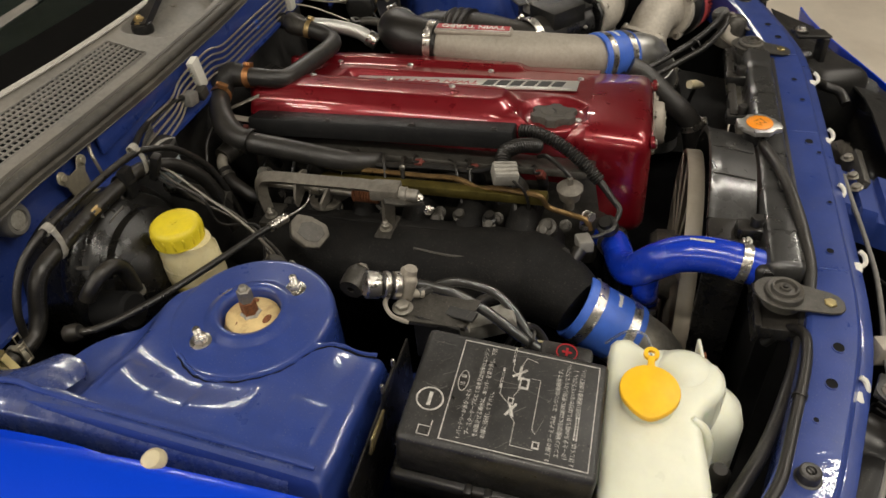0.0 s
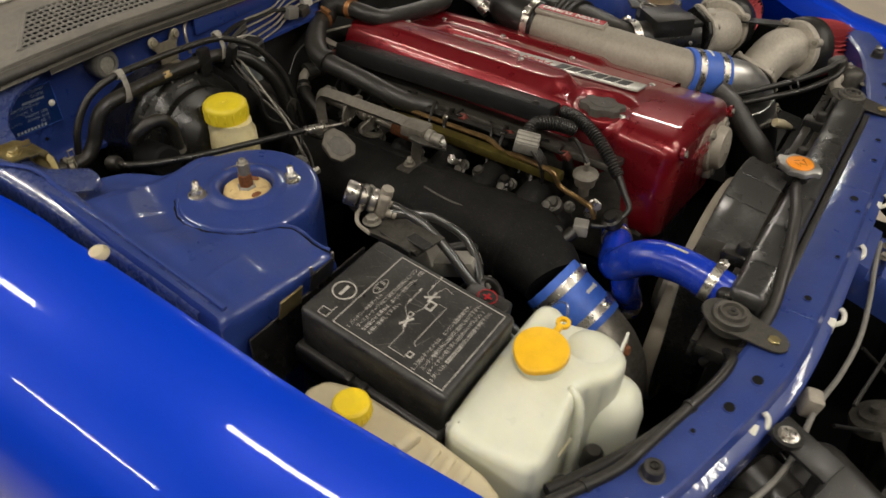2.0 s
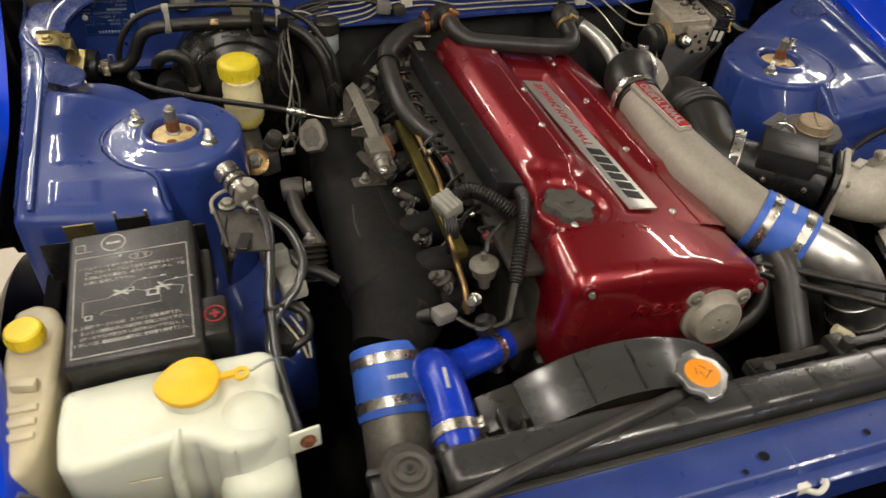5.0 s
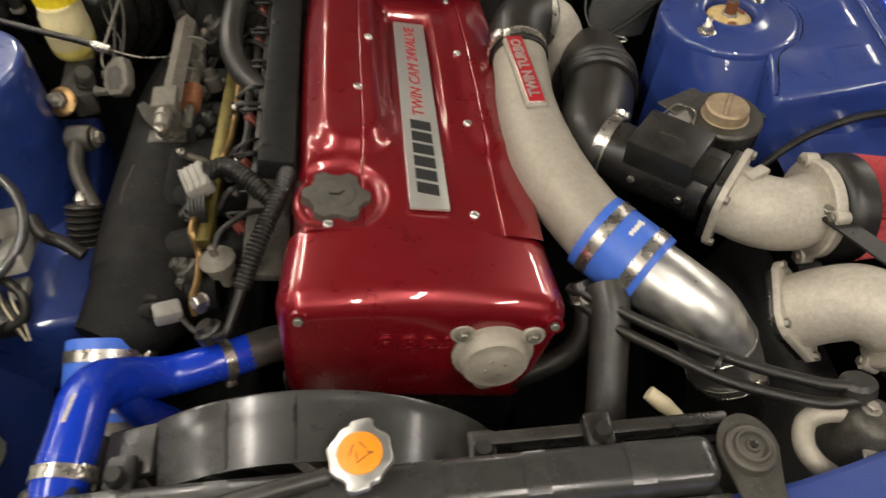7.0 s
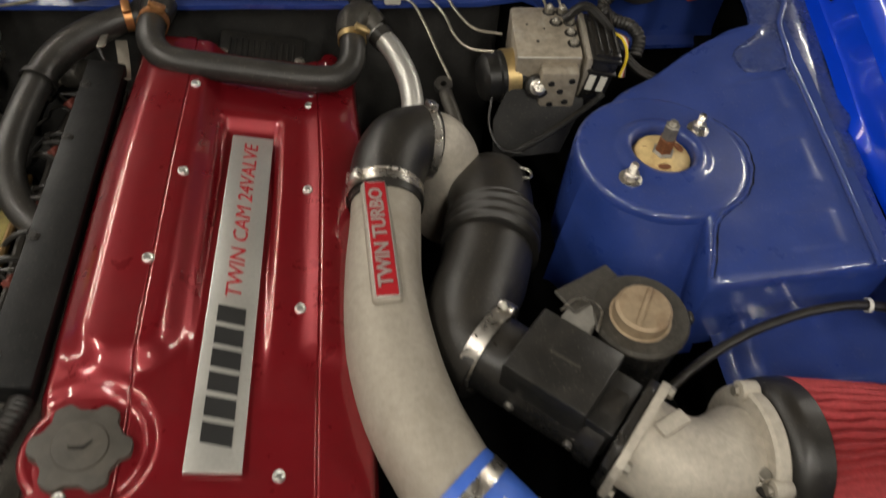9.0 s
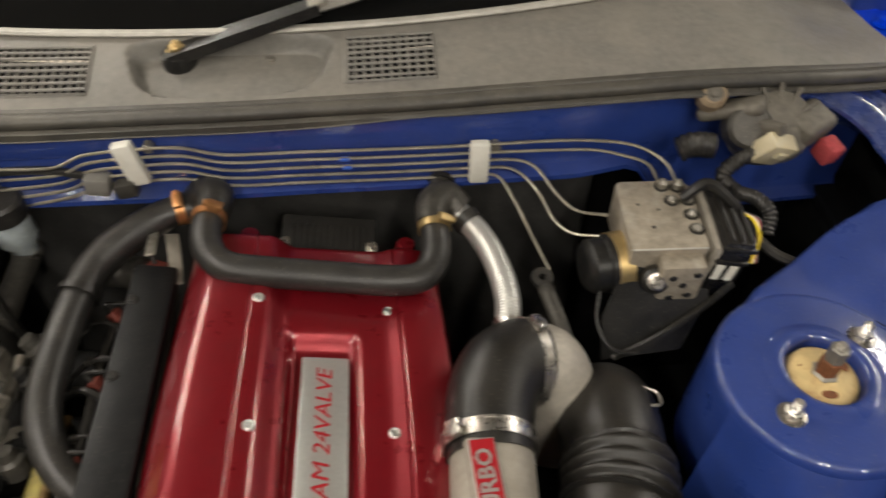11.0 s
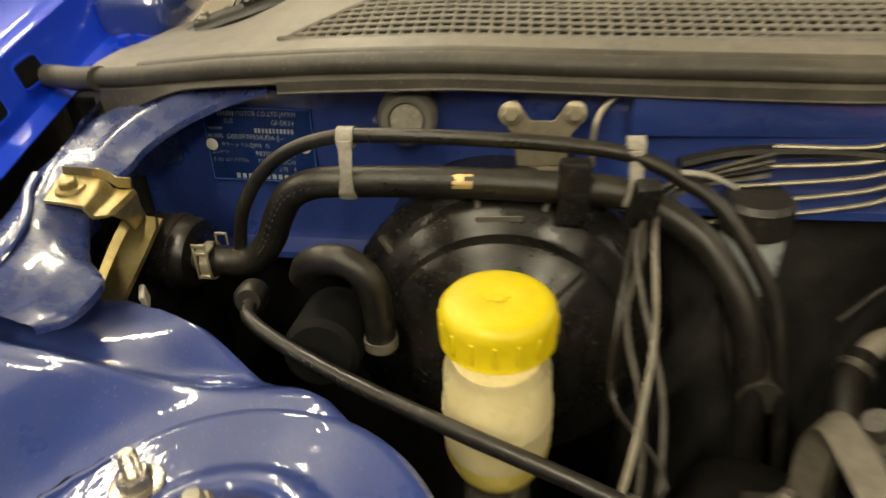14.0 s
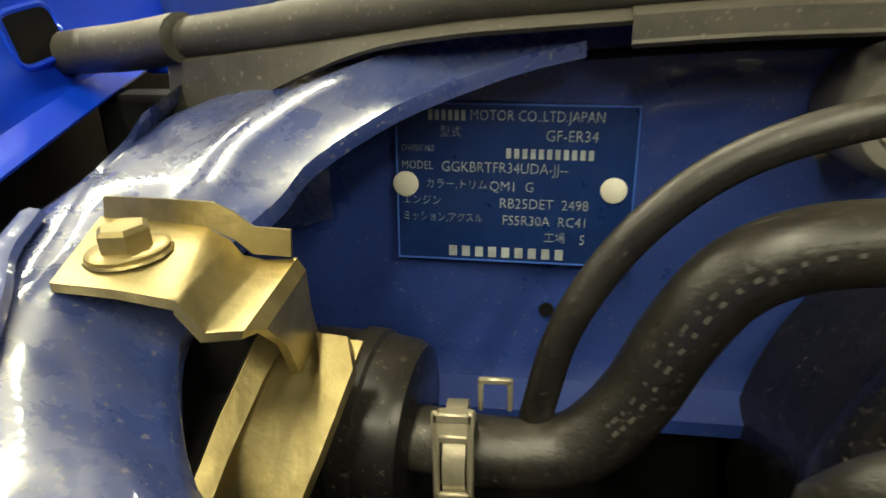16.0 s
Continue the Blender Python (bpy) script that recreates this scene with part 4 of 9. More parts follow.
def lip_place(x, k):
    low = 0.0165 - 0.008 * smooth(0.05, 0.25, x)
    dy, dz = [(0.006, -0.006), (-0.003, -0.0075), (-0.005, -0.009), (-0.0055, -low + 0.001), (-0.0065, -low)][k]
    return (x, seal_y(x) + dy, seal_z(x) + dz + (0.0012 * noise.noise((x * 6, 0, 5)) if k > 2 else 0))


part("lip", sheet(lip_place, span(-0.582, 0.74, 70), range(5), 0.002), MAT["seal"], seal, "pale dusty seal lip")
part("end_flap", sheet(lambda x, k: (x, seal_y(x) + [0.006, -0.001, -0.004][k], seal_z(x) - [0.006, 0.008, 0.0105 + 0.019 * smooth(-0.65, -0.742, x)][k]), span(-0.742, -0.575, 20), range(3), 0.002), MAT["seal"], seal)
glass = thing("windscreen", "dark windscreen glass with black edge band", "windscreen", (0, 0.42, 1.03))
part("pane", sheet(lambda x, v: (x * (1 - 0.12 * v), glass_y(x) + 0.003 + 0.75 * v, cowl_height(x, 1.0) - 0.002 + 0.43 * v), span(-0.74, 0.74, 30), span(0, 1, 8), 0.005), MAT["glass"], glass)
part("dashboard", sheet(lambda x, v: (x * (1 - 0.1 * v), glass_y(x) + 0.02 + 0.5 * v, cowl_height(x, 1.0) - 0.035 + 0.03 * math.sin(3 * v)), span(-0.70, 0.70, 24), span(0, 1, 8), 0.01), MAT["deadening"], car, "black dashboard top behind the glass")
for x in (-0.42, -0.14, 0.14, 0.42):
    for k in range(9):
        part("vent_slot", rbox(0.02, 0.012, 0.004, 0.001, 1, pose(x + 0.024 * (k - 4), glass_y(x) + 0.19, cowl_height(x, 1.0) + 0.0, 4)), MAT["grey_plastic"], car)
part("edge_band", sheet(lambda x, v: (x * (1 - 0.02 * v), glass_y(x) + 0.001 + 0.045 * v, cowl_height(x, 1.0) + 0.0015 + 0.0258 * v), span(-0.73, 0.73, 30), span(0, 1, 2), 0.001), MAT["glass_band"], glass, "black printed band along the glass edge")
for side in (-1, 1):
    part("pillar", sweep([(side * 0.775, 0.56, 1.0), (side * 0.73, 0.8, 1.15), (side * 0.66, 1.25, 1.42)], 0.035, 10, flat=0.6), MAT["plastic_black"], car, "black windscreen pillar trim")
    part("wing_gusset", rbox(0.07, 0.25, 0.05, 0.012, 3, pose(side * 0.80, 0.62, 0.985, 4, 0, side * -6)), MAT["bay_blue"], car)


def wiper(pivot, elbow, tip, name_label):
    w = thing("wiper", name_label, "wiper", pivot)
    p = Vector(pivot)
    part("boss", lathe([(0, 0.004), (0.010, 0.004), (0.017, 0.001), (0.019, -0.006), (0.0185, -0.014), (0, -0.014)], 24, Matrix.Translation(p)), MAT["plastic_worn"], w)
    part("pivot_nut", move(hexbolt(0.0085, 0.007, flange=0.0115, stud=0.004), Matrix.Translation(p + Vector((0, 0, 0.004)))), MAT["brass"], w, "brassy pivot nut")
    e = Vector(elbow)
    d = (e - p).normalized()
    s = d.cross(Vector((0, 0, 1))).normalized()
    n = s.cross(d)
    def arm(u, k):
        c = p.lerp(e, u) + n * 0.004
        half = 0.016 - 0.005 * u
        return c + s * half * [-1, -0.85, 0.85, 1][k] + n * [-0.008, 0.003, 0.003, -0.008][k]
    part("arm", sheet(arm, span(-0.06, 1, 12), range(4), 0.002), MAT["plastic_worn"], w, "black painted wiper arm")
    part("elbow", rbox(0.022, 0.016, 0.012, 0.003, 2, axes(e + n * 0.002, n, d)), MAT["dull_steel"], w)
    part("blade_arm", sweep([e, e.lerp(Vector(tip), 0.5) + Vector((0, 0, 0.006)), tip], 0.0105, 8, flat=0.45), MAT["cowl_grey"], w, "dusty grey blade arm")
    part("blade", sweep([Vector(tip) + Vector((-0.25, -0.012, 0.0)), Vector(tip) + Vector((0.0, -0.004, 0.008)), Vector(tip) + Vector((0.22, 0.02, 0.004))], 0.006, 8, flat=0.8), MAT["rubber"], w)
    return w


wiper((-0.066, 0.386, 1.010), (0.086, 0.410, 1.045), (0.36, 0.47, 1.075), "black wiper arm with a brass pivot nut, parked on the glass")
cw = thing("wiper", "black cranked wiper arm with a dusty blade, parked on the glass", "wiper", (-0.708, 0.486, 0.966))
part("boss", lathe([(0, 0.006), (0.012, 0.006), (0.019, 0.002), (0.021, -0.006), (0.0205, -0.02), (0, -0.02)], 24, Matrix.Translation((-0.708, 0.486, 0.972))), MAT["plastic_worn"], cw)
part("pivot_nut", move(hexbolt(0.0085, 0.008, flange=0.0115, stud=0.004), Matrix.Translation((-0.708, 0.486, 0.978))), MAT["dull_steel"], cw, "dull pivot nut")
part("arm", sweep([(-0.716, 0.483, 0.974), (-0.690, 0.491, 0.981), (-0.655, 0.501, 0.990), (-0.630, 0.512, 0.997), (-0.612, 0.530, 1.008), (-0.596, 0.544, 1.018), (-0.572, 0.552, 1.030)], [0.0165, 0.0165, 0.015, 0.014, 0.0135, 0.013, 0.012], 10, 8, flat=0.55), MAT["plastic_worn"], cw, "black cranked arm", angle=40)
part("arm_cover", rbox(0.05, 0.020, 0.006, 0.002, 2, pose(-0.650, 0.505, 0.999, -6, -12, 20)), MAT["plastic_black"], cw)
part("blade_arm", sweep([(-0.575, 0.552, 1.029), (-0.545, 0.555, 1.040), (-0.48, 0.550, 1.051), (-0.38, 0.532, 1.060), (-0.27, 0.512, 1.067), (-0.15, 0.492, 1.078)], [0.0115, 0.014, 0.015, 0.0135, 0.012, 0.010], 8, 8, flat=0.4), MAT["cowl_grey"], cw, "dusty grey blade arm", angle=40)
part("blade", sweep([(-0.56, 0.566, 1.033), (-0.44, 0.556, 1.046), (-0.30, 0.530, 1.058), (-0.12, 0.50, 1.07)], 0.006, 8, flat=0.8), MAT["rubber"], cw)

# bonnet hinge on the fender's inner flange
for side in (-1, 1):
    hinge = thing("hinge", "blue painted bonnet hinge bolted to the fender flange", "hinge", (side * 0.78, 0.5, 0.953), "bonnet hinges")
    part("plate", rbox(0.045, 0.15, 0.012, 0.004, 2, pose(side * 0.782, 0.50, 0.959, 3, 0, side * -5)), MAT["fender_blue"], hinge)
    part("arm", sweep([(side * 0.785, 0.50, 0.962), (side * 0.788, 0.54, 1.01), (side * 0.785, 0.6, 1.09)], 0.012, 8, flat=0.5), MAT["fender_blue"], hinge)
    for x, y in ((0.779, 0.463), (0.783, 0.537)):
        part("hinge_bolt", move(hexbolt(0.0075, 0.009, flange=0.013), Matrix.Translation((side * x, y, 0.9655))), MAT["fender_blue"], hinge, "blue painted flange bolt")

# ---- the engine ----
engine = thing("engine", "straight-six engine with glossy metallic red cam covers", "engine", (0.05, -0.1, 0.4))
EN = Matrix.Translation((0.062, 0, 0.866)) @ pose(0, 0, 0, 0, 9.8, 0)  # the engine leans over


def bank(u, v, c, half, front, r, edge):
    """The raised pillow of one cam bank, 0 to 1, with a rounded front end."""
    p, q = abs(u - c) - (half - r), front + r - v
    out = math.hypot(max(p, 0.0), max(q, 0.0)) + min(max(p, q), 0.0) - r
    return smooth(0, edge, -out)


def cover_height(u, v):
    w = 0.002 - 0.02 * max(0, v - 0.1) - 0.35 * max(0, abs(u - 0.012) - 0.085) ** 2 * 8
    # the channel of the badge sinks towards the rear and ends in a slope
    inside = smooth(-0.020, -0.011, u) * (1 - smooth(0.044, 0.053, u))
    w += -0.0165 * smooth(-0.29, 0.09, v) * inside * (1 - smooth(0.098, 0.118, v))
    w += 0.016 * bank(u, v, -0.072, 0.056, -0.226, 0.05, 0.03) + 0.0085 * bank(u, v, 0.122, 0.05, -0.215, 0.03, 0.03)
    w -= 0.011 * (1 - smooth(0.046, 0.058, math.hypot(u + 0.087, v + 0.281)))
    # shallow seams beside the middle panel
    for s in (-0.058, 0.094):
        w -= 0.002 * max(0.0, 1 - abs(u - s) / 0.0016)
    return w


U0, U1, V0, V1 = -0.132, 0.152, -0.337, 0.232
us = sorted(set([round(U0 + 0.012 + (U1 - U0 - 0.024) * k / 96, 5) for k in range(97)] + [-0.058, -0.0596, -0.0564, 0.094, 0.0924, 0.0956]))


def cover_place(k, v):
    narrow = 1 - 0.06 * smooth(0.0, 0.22, v)
    if k < 4:
        dx, dz = [(-0.016, -0.085), (-0.013, -0.04), (-0.007, -0.014), (-0.0025, -0.004)][k]
        u = us[0]
    elif k >= 4 + len(us):
        dx, dz = [(0.0025, -0.004), (0.007, -0.014), (0.013, -0.04), (0.016, -0.085)][k - 4 - len(us)]
        u = us[-1]
    else:
        dx = dz = 0
        u = us[k - 4]
    return EN @ Vector((u * narrow + dx, v, cover_height(u, v) + dz))


rows_v = [(V0, 0)] + [(v, 0) for v in span(V0 + 0.004, V1 - 0.006, 118)] + [(V1 - 0.002, 0.003), (V1, 0.01), (V1 + 0.003, 0.06)]
cover = part("cam_cover", sheet(lambda k, r: cover_place(k, r[0]) - Vector((0, 0, r[1])), range(len(us) + 8), rows_v, 0.0), MAT["cover_red"], engine, "glossy metallic red cam cover with raised banks", angle=60)

# front timing cover
bm = rbox(0.305, 0.0995, 0.19, 0.026, 6)
bmesh.ops.subdivide_edges(bm, edges=[e for e in bm.edges if abs(e.verts[0].co.x - e.verts[1].co.x) > 0.1], cuts=20)
for v in bm.verts:
    if v.co.y > 0.0235:
        dx, dz = max(0.0, abs(v.co.x) - 0.1265), max(0.0, abs(v.co.z) - 0.069)
        d = math.hypot(dx, dz)
        v.co.y = 0.04975
        if d > 1e-5:
            v.co.x = math.copysign(min(abs(v.co.x), 0.1265) + dx / d * 0.026, v.co.x)
            v.co.z = math.copysign(min(abs(v.co.z), 0.069) + dz / d * 0.026, v.co.z)
bmesh.ops.remove_doubles(bm, verts=bm.verts, dist=0.0002)
for v in bm.verts:
    v.co.x *= 1 - 0.05 * smooth(-0.02, 0.05, v.co.y)
for v in bm.verts:
    v.co.z -= 0.75 * v.co.x**2 * (1 if v.co.z > 0 else 0.2)
    if v.co.z > 0:
        v.co.y += 0.005 * (v.co.z / 0.1)
    t = smooth(0.0, -0.10, v.co.z)
    v.co.x *= 1 - 0.10 * t
move(bm, EN @ Matrix.Translation((0.006, -0.3872, -0.089)))
timing = part("timing_cover", bm, MAT["cover_red"], engine, "glossy red front timing cover", angle=60)
for p in ((-0.064, -0.4355, 0.862), (0.194, -0.4355, 0.818)):
    m = axes(p, (0, -1, 0.25))
    part("bolt_recess", ring(0.0065, 0.006, 0.0035, m @ Matrix.Translation((0, 0, 0.0)), 20), MAT["cover_red"], timing)
    part("cover_bolt", move(hexbolt(0.0052, 0.006), m), MAT["dull_steel"], timing)
lettering("RB25", 0.027, EN @ Matrix.Translation((-0.005, -0.4365, -0.062)) @ pose(0, 0, 0, 86), MAT["cover_red"], timing, label="raised red lettering", depth=0.0012, stretch=1.5, slant=0.2)
for p in ((0.014, 0.141), (0.143, 0.142), (0.017, 0.003), (0.144, 0.005), (0.14, -0.147), (0.0, -0.11), (0.127, -0.308), (-0.035, -0.32)):
    q = EN.inverted() @ Vector((p[0], p[1], 0.866))
    h = cover_height(q.x, p[1])
    part("cover_screw", lathe([(0, 0.0028), (0.0022, 0.0028), (0.0024, 0.0016), (0.0042, 0.0026), (0.0054, 0.0014), (0.0056, -0.002), (0, -0.002)], 16, EN @ Matrix.Translation((q.x, p[1], h + 0.0002))), MAT["aluminium"], cover)
part("gasket", rbox(0.26, 0.004, 0.05, 0.001, 1, EN @ Matrix.Translation((0.008, -0.336, -0.042))), MAT["deep_black"], engine)

# badge plate with its lettering along the engine
BT = Matrix.Translation
slope = math.degrees(math.atan2(-0.0172, 0.398))
bad = EN @ BT((0.0165, -0.108, -0.0015)) @ pose(0, 0, 0, slope, 0, -0.9)
badge = part("badge", rbox(0.0445, 0.40, 0.004, 0.0012, 2, bad), MAT["badge_silver"], engine, "brushed silver badge plate")
up = bad @ BT((0, 0, 0.002)) @ pose(0, 0, 0, 0, 0, 90)
lettering("TWIN CAM 24VALVE", 0.0210, up @ BT((0.077, 0.0, 0.0003)), MAT["letter_red"], badge, label="red slanted lettering", slant=0.2, stretch=1.115)
for k in range(6):
    x0 = -0.176 + 0.0236 * k
    part("logo_bar", prism([(x0 - 0.003, -0.0125), (x0 + 0.015, -0.0125), (x0 + 0.0195, 0.0125), (x0 + 0.0015, 0.0125)], 0, 0.0008, m=up), MAT["letter_black"], badge, "black slanted bar of the maker's mark")

# oil filler cap with its collar
cap_at = EN @ BT((-0.087, -0.281, -0.0275))
part("filler_collar", lathe([(0.03, 0.0), (0.047, 0.0), (0.047, 0.009), (0.044, 0.0135), (0.039, 0.0135), (0.034, 0.0115), (0.03, 0.0115)], 40, cap_at, closed=True), MAT["cover_red"], engine, angle=60)
lobes = []
for k in range(72):
    a = 2 * math.pi * k / 72
    lobes.append(((0.0345 + 0.0035 * math.tanh(3 * math.cos(6 * a))) * math.cos(a), (0.0345 + 0.0035 * math.tanh(3 * math.cos(6 * a))) * math.sin(a)))
oil_cap = part("oil_cap", prism(lobes, 0.008, 0.0255, 0.0016, 2, cap_at), MAT["cap_brown"], engine, "dusty dark brown-grey lobed oil filler cap", angle=30)
part("cap_disc", lathe([(0, 0.0275), (0.018, 0.0275), (0.02, 0.027), (0.021, 0.0255), (0, 0.0255)], 32, cap_at), MAT["cap_brown"], oil_cap)
part("cap_mark", prism([(-0.009, -0.001), (0.002, -0.001), (0.008, 0.004), (0.009, 0.003), (0.003, -0.004), (-0.007, -0.004)], 0.0275, 0.0281, m=cap_at), MAT["rubber"], oil_cap)

# cam sensor at the front
cm = axes((0.131, -0.43, 0.777), (0, -1, 0.12), (1, 0, -0.17))
sensor = part("cam_sensor", lathe([(0, 0.029), (0.02, 0.029), (0.022, 0.0275), (0.0335, 0.027), (0.0365, 0.024), (0.0385, 0.012), (0.044, 0.010), (0.0445, 0.0), (0, 0)], 40, cm), MAT["cast"], engine, "cast aluminium cam sensor housing")
for x, y in ((-0.038, 0.030), (0.038, 0.030), (0.0, -0.046)):
    ear = part("sensor_ear", lathe([(0, 0.011), (0.012, 0.011), (0.0135, 0.009), (0.0145, -0.004), (0, -0.004)], 20, cm @ BT((x, y, 0))), MAT["cast"], sensor)
    part("ear_bolt", move(hexbolt(0.0062, 0.005, flange=0.0085), cm @ BT((x, y, 0.011))), MAT["dull_steel"], ear)
    part("web", rbox(0.022, 0.03, 0.011, 0.003, 2, cm @ BT((x * 0.62, y * 0.62, 0.003)) @ pose(0, 0, 0, 0, 0, math.degrees(math.atan2(y, x)) - 90)), MAT["cast"], sensor)
for a in range(4):
    part("dimple", lathe([(0, 0.0015), (0.0016, 0.0012), (0.002, 0), (0, 0)], 10, cm @ BT((0.011 * math.cos(1.57 * a + 0.5), 0.011 * math.sin(1.57 * a + 0.5), 0.029))), MAT["dull_steel"], sensor)

# dark plate beside the intake bank
coil = EN @ BT((-0.155, -0.012, -0.026)) @ pose(0, 0, 0, -1.6, 2, 0)
bm = rbox(0.042, 0.438, 0.03, 0.004, 2, coil)
plate = part("coil_cover", bm, MAT["plastic_matt"], engine, "matt black coil cover plate")
for y in (-0.19, -0.06, 0.08, 0.17):
    part("plate_screw", move(hexbolt(0.0042, 0.003, flange=0.006), coil @ BT((-0.0145, y, 0.015))), MAT["rubber"], plate)
# cylinder head and block under the covers
part("cylinder_head", rbox(0.29, 0.60, 0.17, 0.012, 2, EN @ BT((0.01, -0.07, -0.165))), MAT["cast_grey"], engine, "grimy cast cylinder head")
# block in near-black: the shade under the covers is put into its colour
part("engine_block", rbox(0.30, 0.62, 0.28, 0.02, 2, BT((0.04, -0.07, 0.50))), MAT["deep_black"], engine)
part("belt_cover", rbox(0.27, 0.03, 0.2, 0.012, 2, BT((0.03, -0.40, 0.62))), MAT["plastic_black"], engine, "black lower belt cover")
part("head_flange", rbox(0.05, 0.56, 0.012, 0.003, 2, EN @ BT((-0.16, -0.075, -0.062))), MAT["cast_grey"], engine)
# rear sensor box over the flywheel end
rear = EN @ BT((0.02, 0.262, -0.022)) @ pose(0, 0, 0, 18)
box = part("rear_box", rbox(0.105, 0.05, 0.022, 0.004, 2, rear), MAT["plastic_worn"], engine, "black ribbed sensor box with worn moulded marks")
for k in range(12):
    part("rib", rbox(0.0035, 0.03, 0.003, 0.001, 1, rear @ BT((-0.04 + 0.0072 * k, -0.002, 0.0115))), MAT["plastic_worn"], box)
for s in (-1, 1):
    part("box_bolt", move(hexbolt(0.005, 0.004, flange=0.0075), rear @ BT((s * 0.047, -0.012, 0.011))), MAT["steel"], box)
    part("cover_boss", lathe([(0, 0.006), (0.009, 0.006), (0.011, 0.003), (0.0115, -0.02), (0, -0.02)], 18, EN @ BT((0.02 + s * 0.085, 0.245, -0.008))), MAT["cover_red"], cover)

# ---- injection side of the engine ----
rail = thing("fuel_rail", "yellow-zinc fuel rail with injectors and brass pipe", "fuel rail", (-0.17, -0.1, 0.82))
part("rail_tube", rbox(0.02, 0.36, 0.017, 0.004, 2, pose(-0.176, -0.115, 0.821, -1.5, 0, -1)), MAT["rail_olive"], rail, "yellow zinc rail, oily")
part("rail_pipe", sweep([(-0.161, 0.06, 0.832), (-0.161, -0.10, 0.832), (-0.166, -0.155, 0.836), (-0.174, -0.19, 0.828), (-0.178, -0.21, 0.834), (-0.184, -0.235, 0.838), (-0.188, -0.26, 0.839), (-0.19, -0.285, 0.836), (-0.186, -0.298, 0.815), (-0.186, -0.33, 0.806), (-0.19, -0.352, 0.802), (-0.19, -0.36, 0.785)], 0.0042, 8), MAT["bronze"], rail, "bent bronze fuel pipe")
for k, y in enumerate((0.17, 0.087, 0.003, -0.092, -0.18, -0.28)):
    m = axes((-0.122, y, 0.808), (-0.55, 0, 1), (0, 1, 0))
    inj = part("injector", lathe([(0, 0.03), (0.006, 0.03), (0.0075, 0.027), (0.0075, 0.018), (0.009, 0.016), (0.009, 0.0), (0.007, -0.004), (0.007, -0.02), (0, -0.02)], 14, m), MAT["plastic_worn"], rail, "black injector body")
    part("connector", rbox(0.013, 0.011, 0.017, 0.0022, 2, m @ BT((0.002, 0.0, 0.033)) @ pose(0, 0, 0, 0, 18)), MAT["plug_red"], inj, "faded red injector plug")
    part("wire", sweep([m @ Vector((0.002, 0, 0.04)), m @ Vector((0.010, 0.004, 0.048)), (-0.128, y + 0.012, 0.846), (-0.118, y + 0.022, 0.832)], 0.0022, 6), MAT["rubber"], inj)
    part("rail_bolt", move(hexbolt(0.006, 0.006, flange=0.009), axes((-0.205, y - 0.045, 0.80), (-1, 0, 0.5))), MAT["cast_grey"], rail)
reg = thing("fuel_regulator", "dull grey fuel pressure regulator", "regulator", (-0.159, -0.325, 0.82))
part("can", lathe([(0, 0.029), (0.004, 0.029), (0.0045, 0.018), (0.013, 0.016), (0.0165, 0.012), (0.0195, 0.0105), (0.0195, 0.007), (0.0165, 0.006), (0.0155, -0.008), (0.008, -0.011), (0.008, -0.03), (0, -0.03)], 28, axes((-0.158, -0.324, 0.824), (-0.1, 0, 1))), MAT["grime"], reg)
part("vacuum_hose", sweep([(-0.158, -0.324, 0.852), (-0.15, -0.31, 0.862), (-0.125, -0.285, 0.862), (-0.11, -0.27, 0.85)], 0.0035, 8), MAT["rubber"], reg)
part("union", move(hexbolt(0.008, 0.014, flange=0.009), axes((-0.178, -0.352, 0.80), (-0.6, -0.6, 0.4))), MAT["steel"], reg)
part("union_clip", ring(0.008, 0.008, 0.001, axes((-0.186, -0.352, 0.79), (0, 0, 1)), 18), MAT["steel"], reg)

harness = thing("injector_harness", "black ribbed wiring conduit with grey plugs", "wiring", (-0.15, -0.25, 0.85))
plug = part("plug", rbox(0.03, 0.036, 0.022, 0.003, 2, pose(-0.183, -0.232, 0.866, 8, -14, 20)), MAT["plug_grey"], harness, "dirty pale grey multi-way plug")
for k in range(4):
    part("plug_rib", rbox(0.0035, 0.034, 0.003, 0.001, 1, pose(-0.183, -0.232, 0.866, 8, -14, 20) @ BT((-0.0115 + 0.0075 * k, 0, 0.0115))), MAT["plug_grey"], plug)
for k in range(5):
    part("wire", sweep([(-0.192 + 0.004 * k, -0.245, 0.862), (-0.193 + 0.004 * k, -0.262, 0.845), (-0.19 + 0.003 * k, -0.268, 0.815), (-0.185, -0.262, 0.78)], 0.0022, 6), MAT["rubber"], harness)
part("conduit", sweep([(-0.172, -0.226, 0.872), (-0.15, -0.226, 0.88), (-0.128, -0.242, 0.878), (-0.108, -0.258, 0.868), (-0.096, -0.268, 0.86)], 0.0095, 12, ribs=(0.0048, 0.0022, 0, 1)), MAT["rubber"], harness, "ribbed black conduit")
part("conduit", sweep([(-0.079, -0.236, 0.874), (-0.084, -0.262, 0.876), (-0.098, -0.30, 0.868), (-0.115, -0.335, 0.852), (-0.13, -0.365, 0.83)], 0.0085, 12, ribs=(0.0048, 0.0022, 0, 1)), MAT["rubber"], harness, "ribbed black conduit")
part("loom", sweep([(-0.13, -0.365, 0.83), (-0.142, -0.385, 0.81), (-0.152, -0.398, 0.797), (-0.17, -0.392, 0.785), (-0.19, -0.378, 0.779), (-0.205, -0.362, 0.782)], [0.006, 0.005, 0.0045, 0.0038, 0.0035, 0.0035], 8), MAT["rubber"], harness)
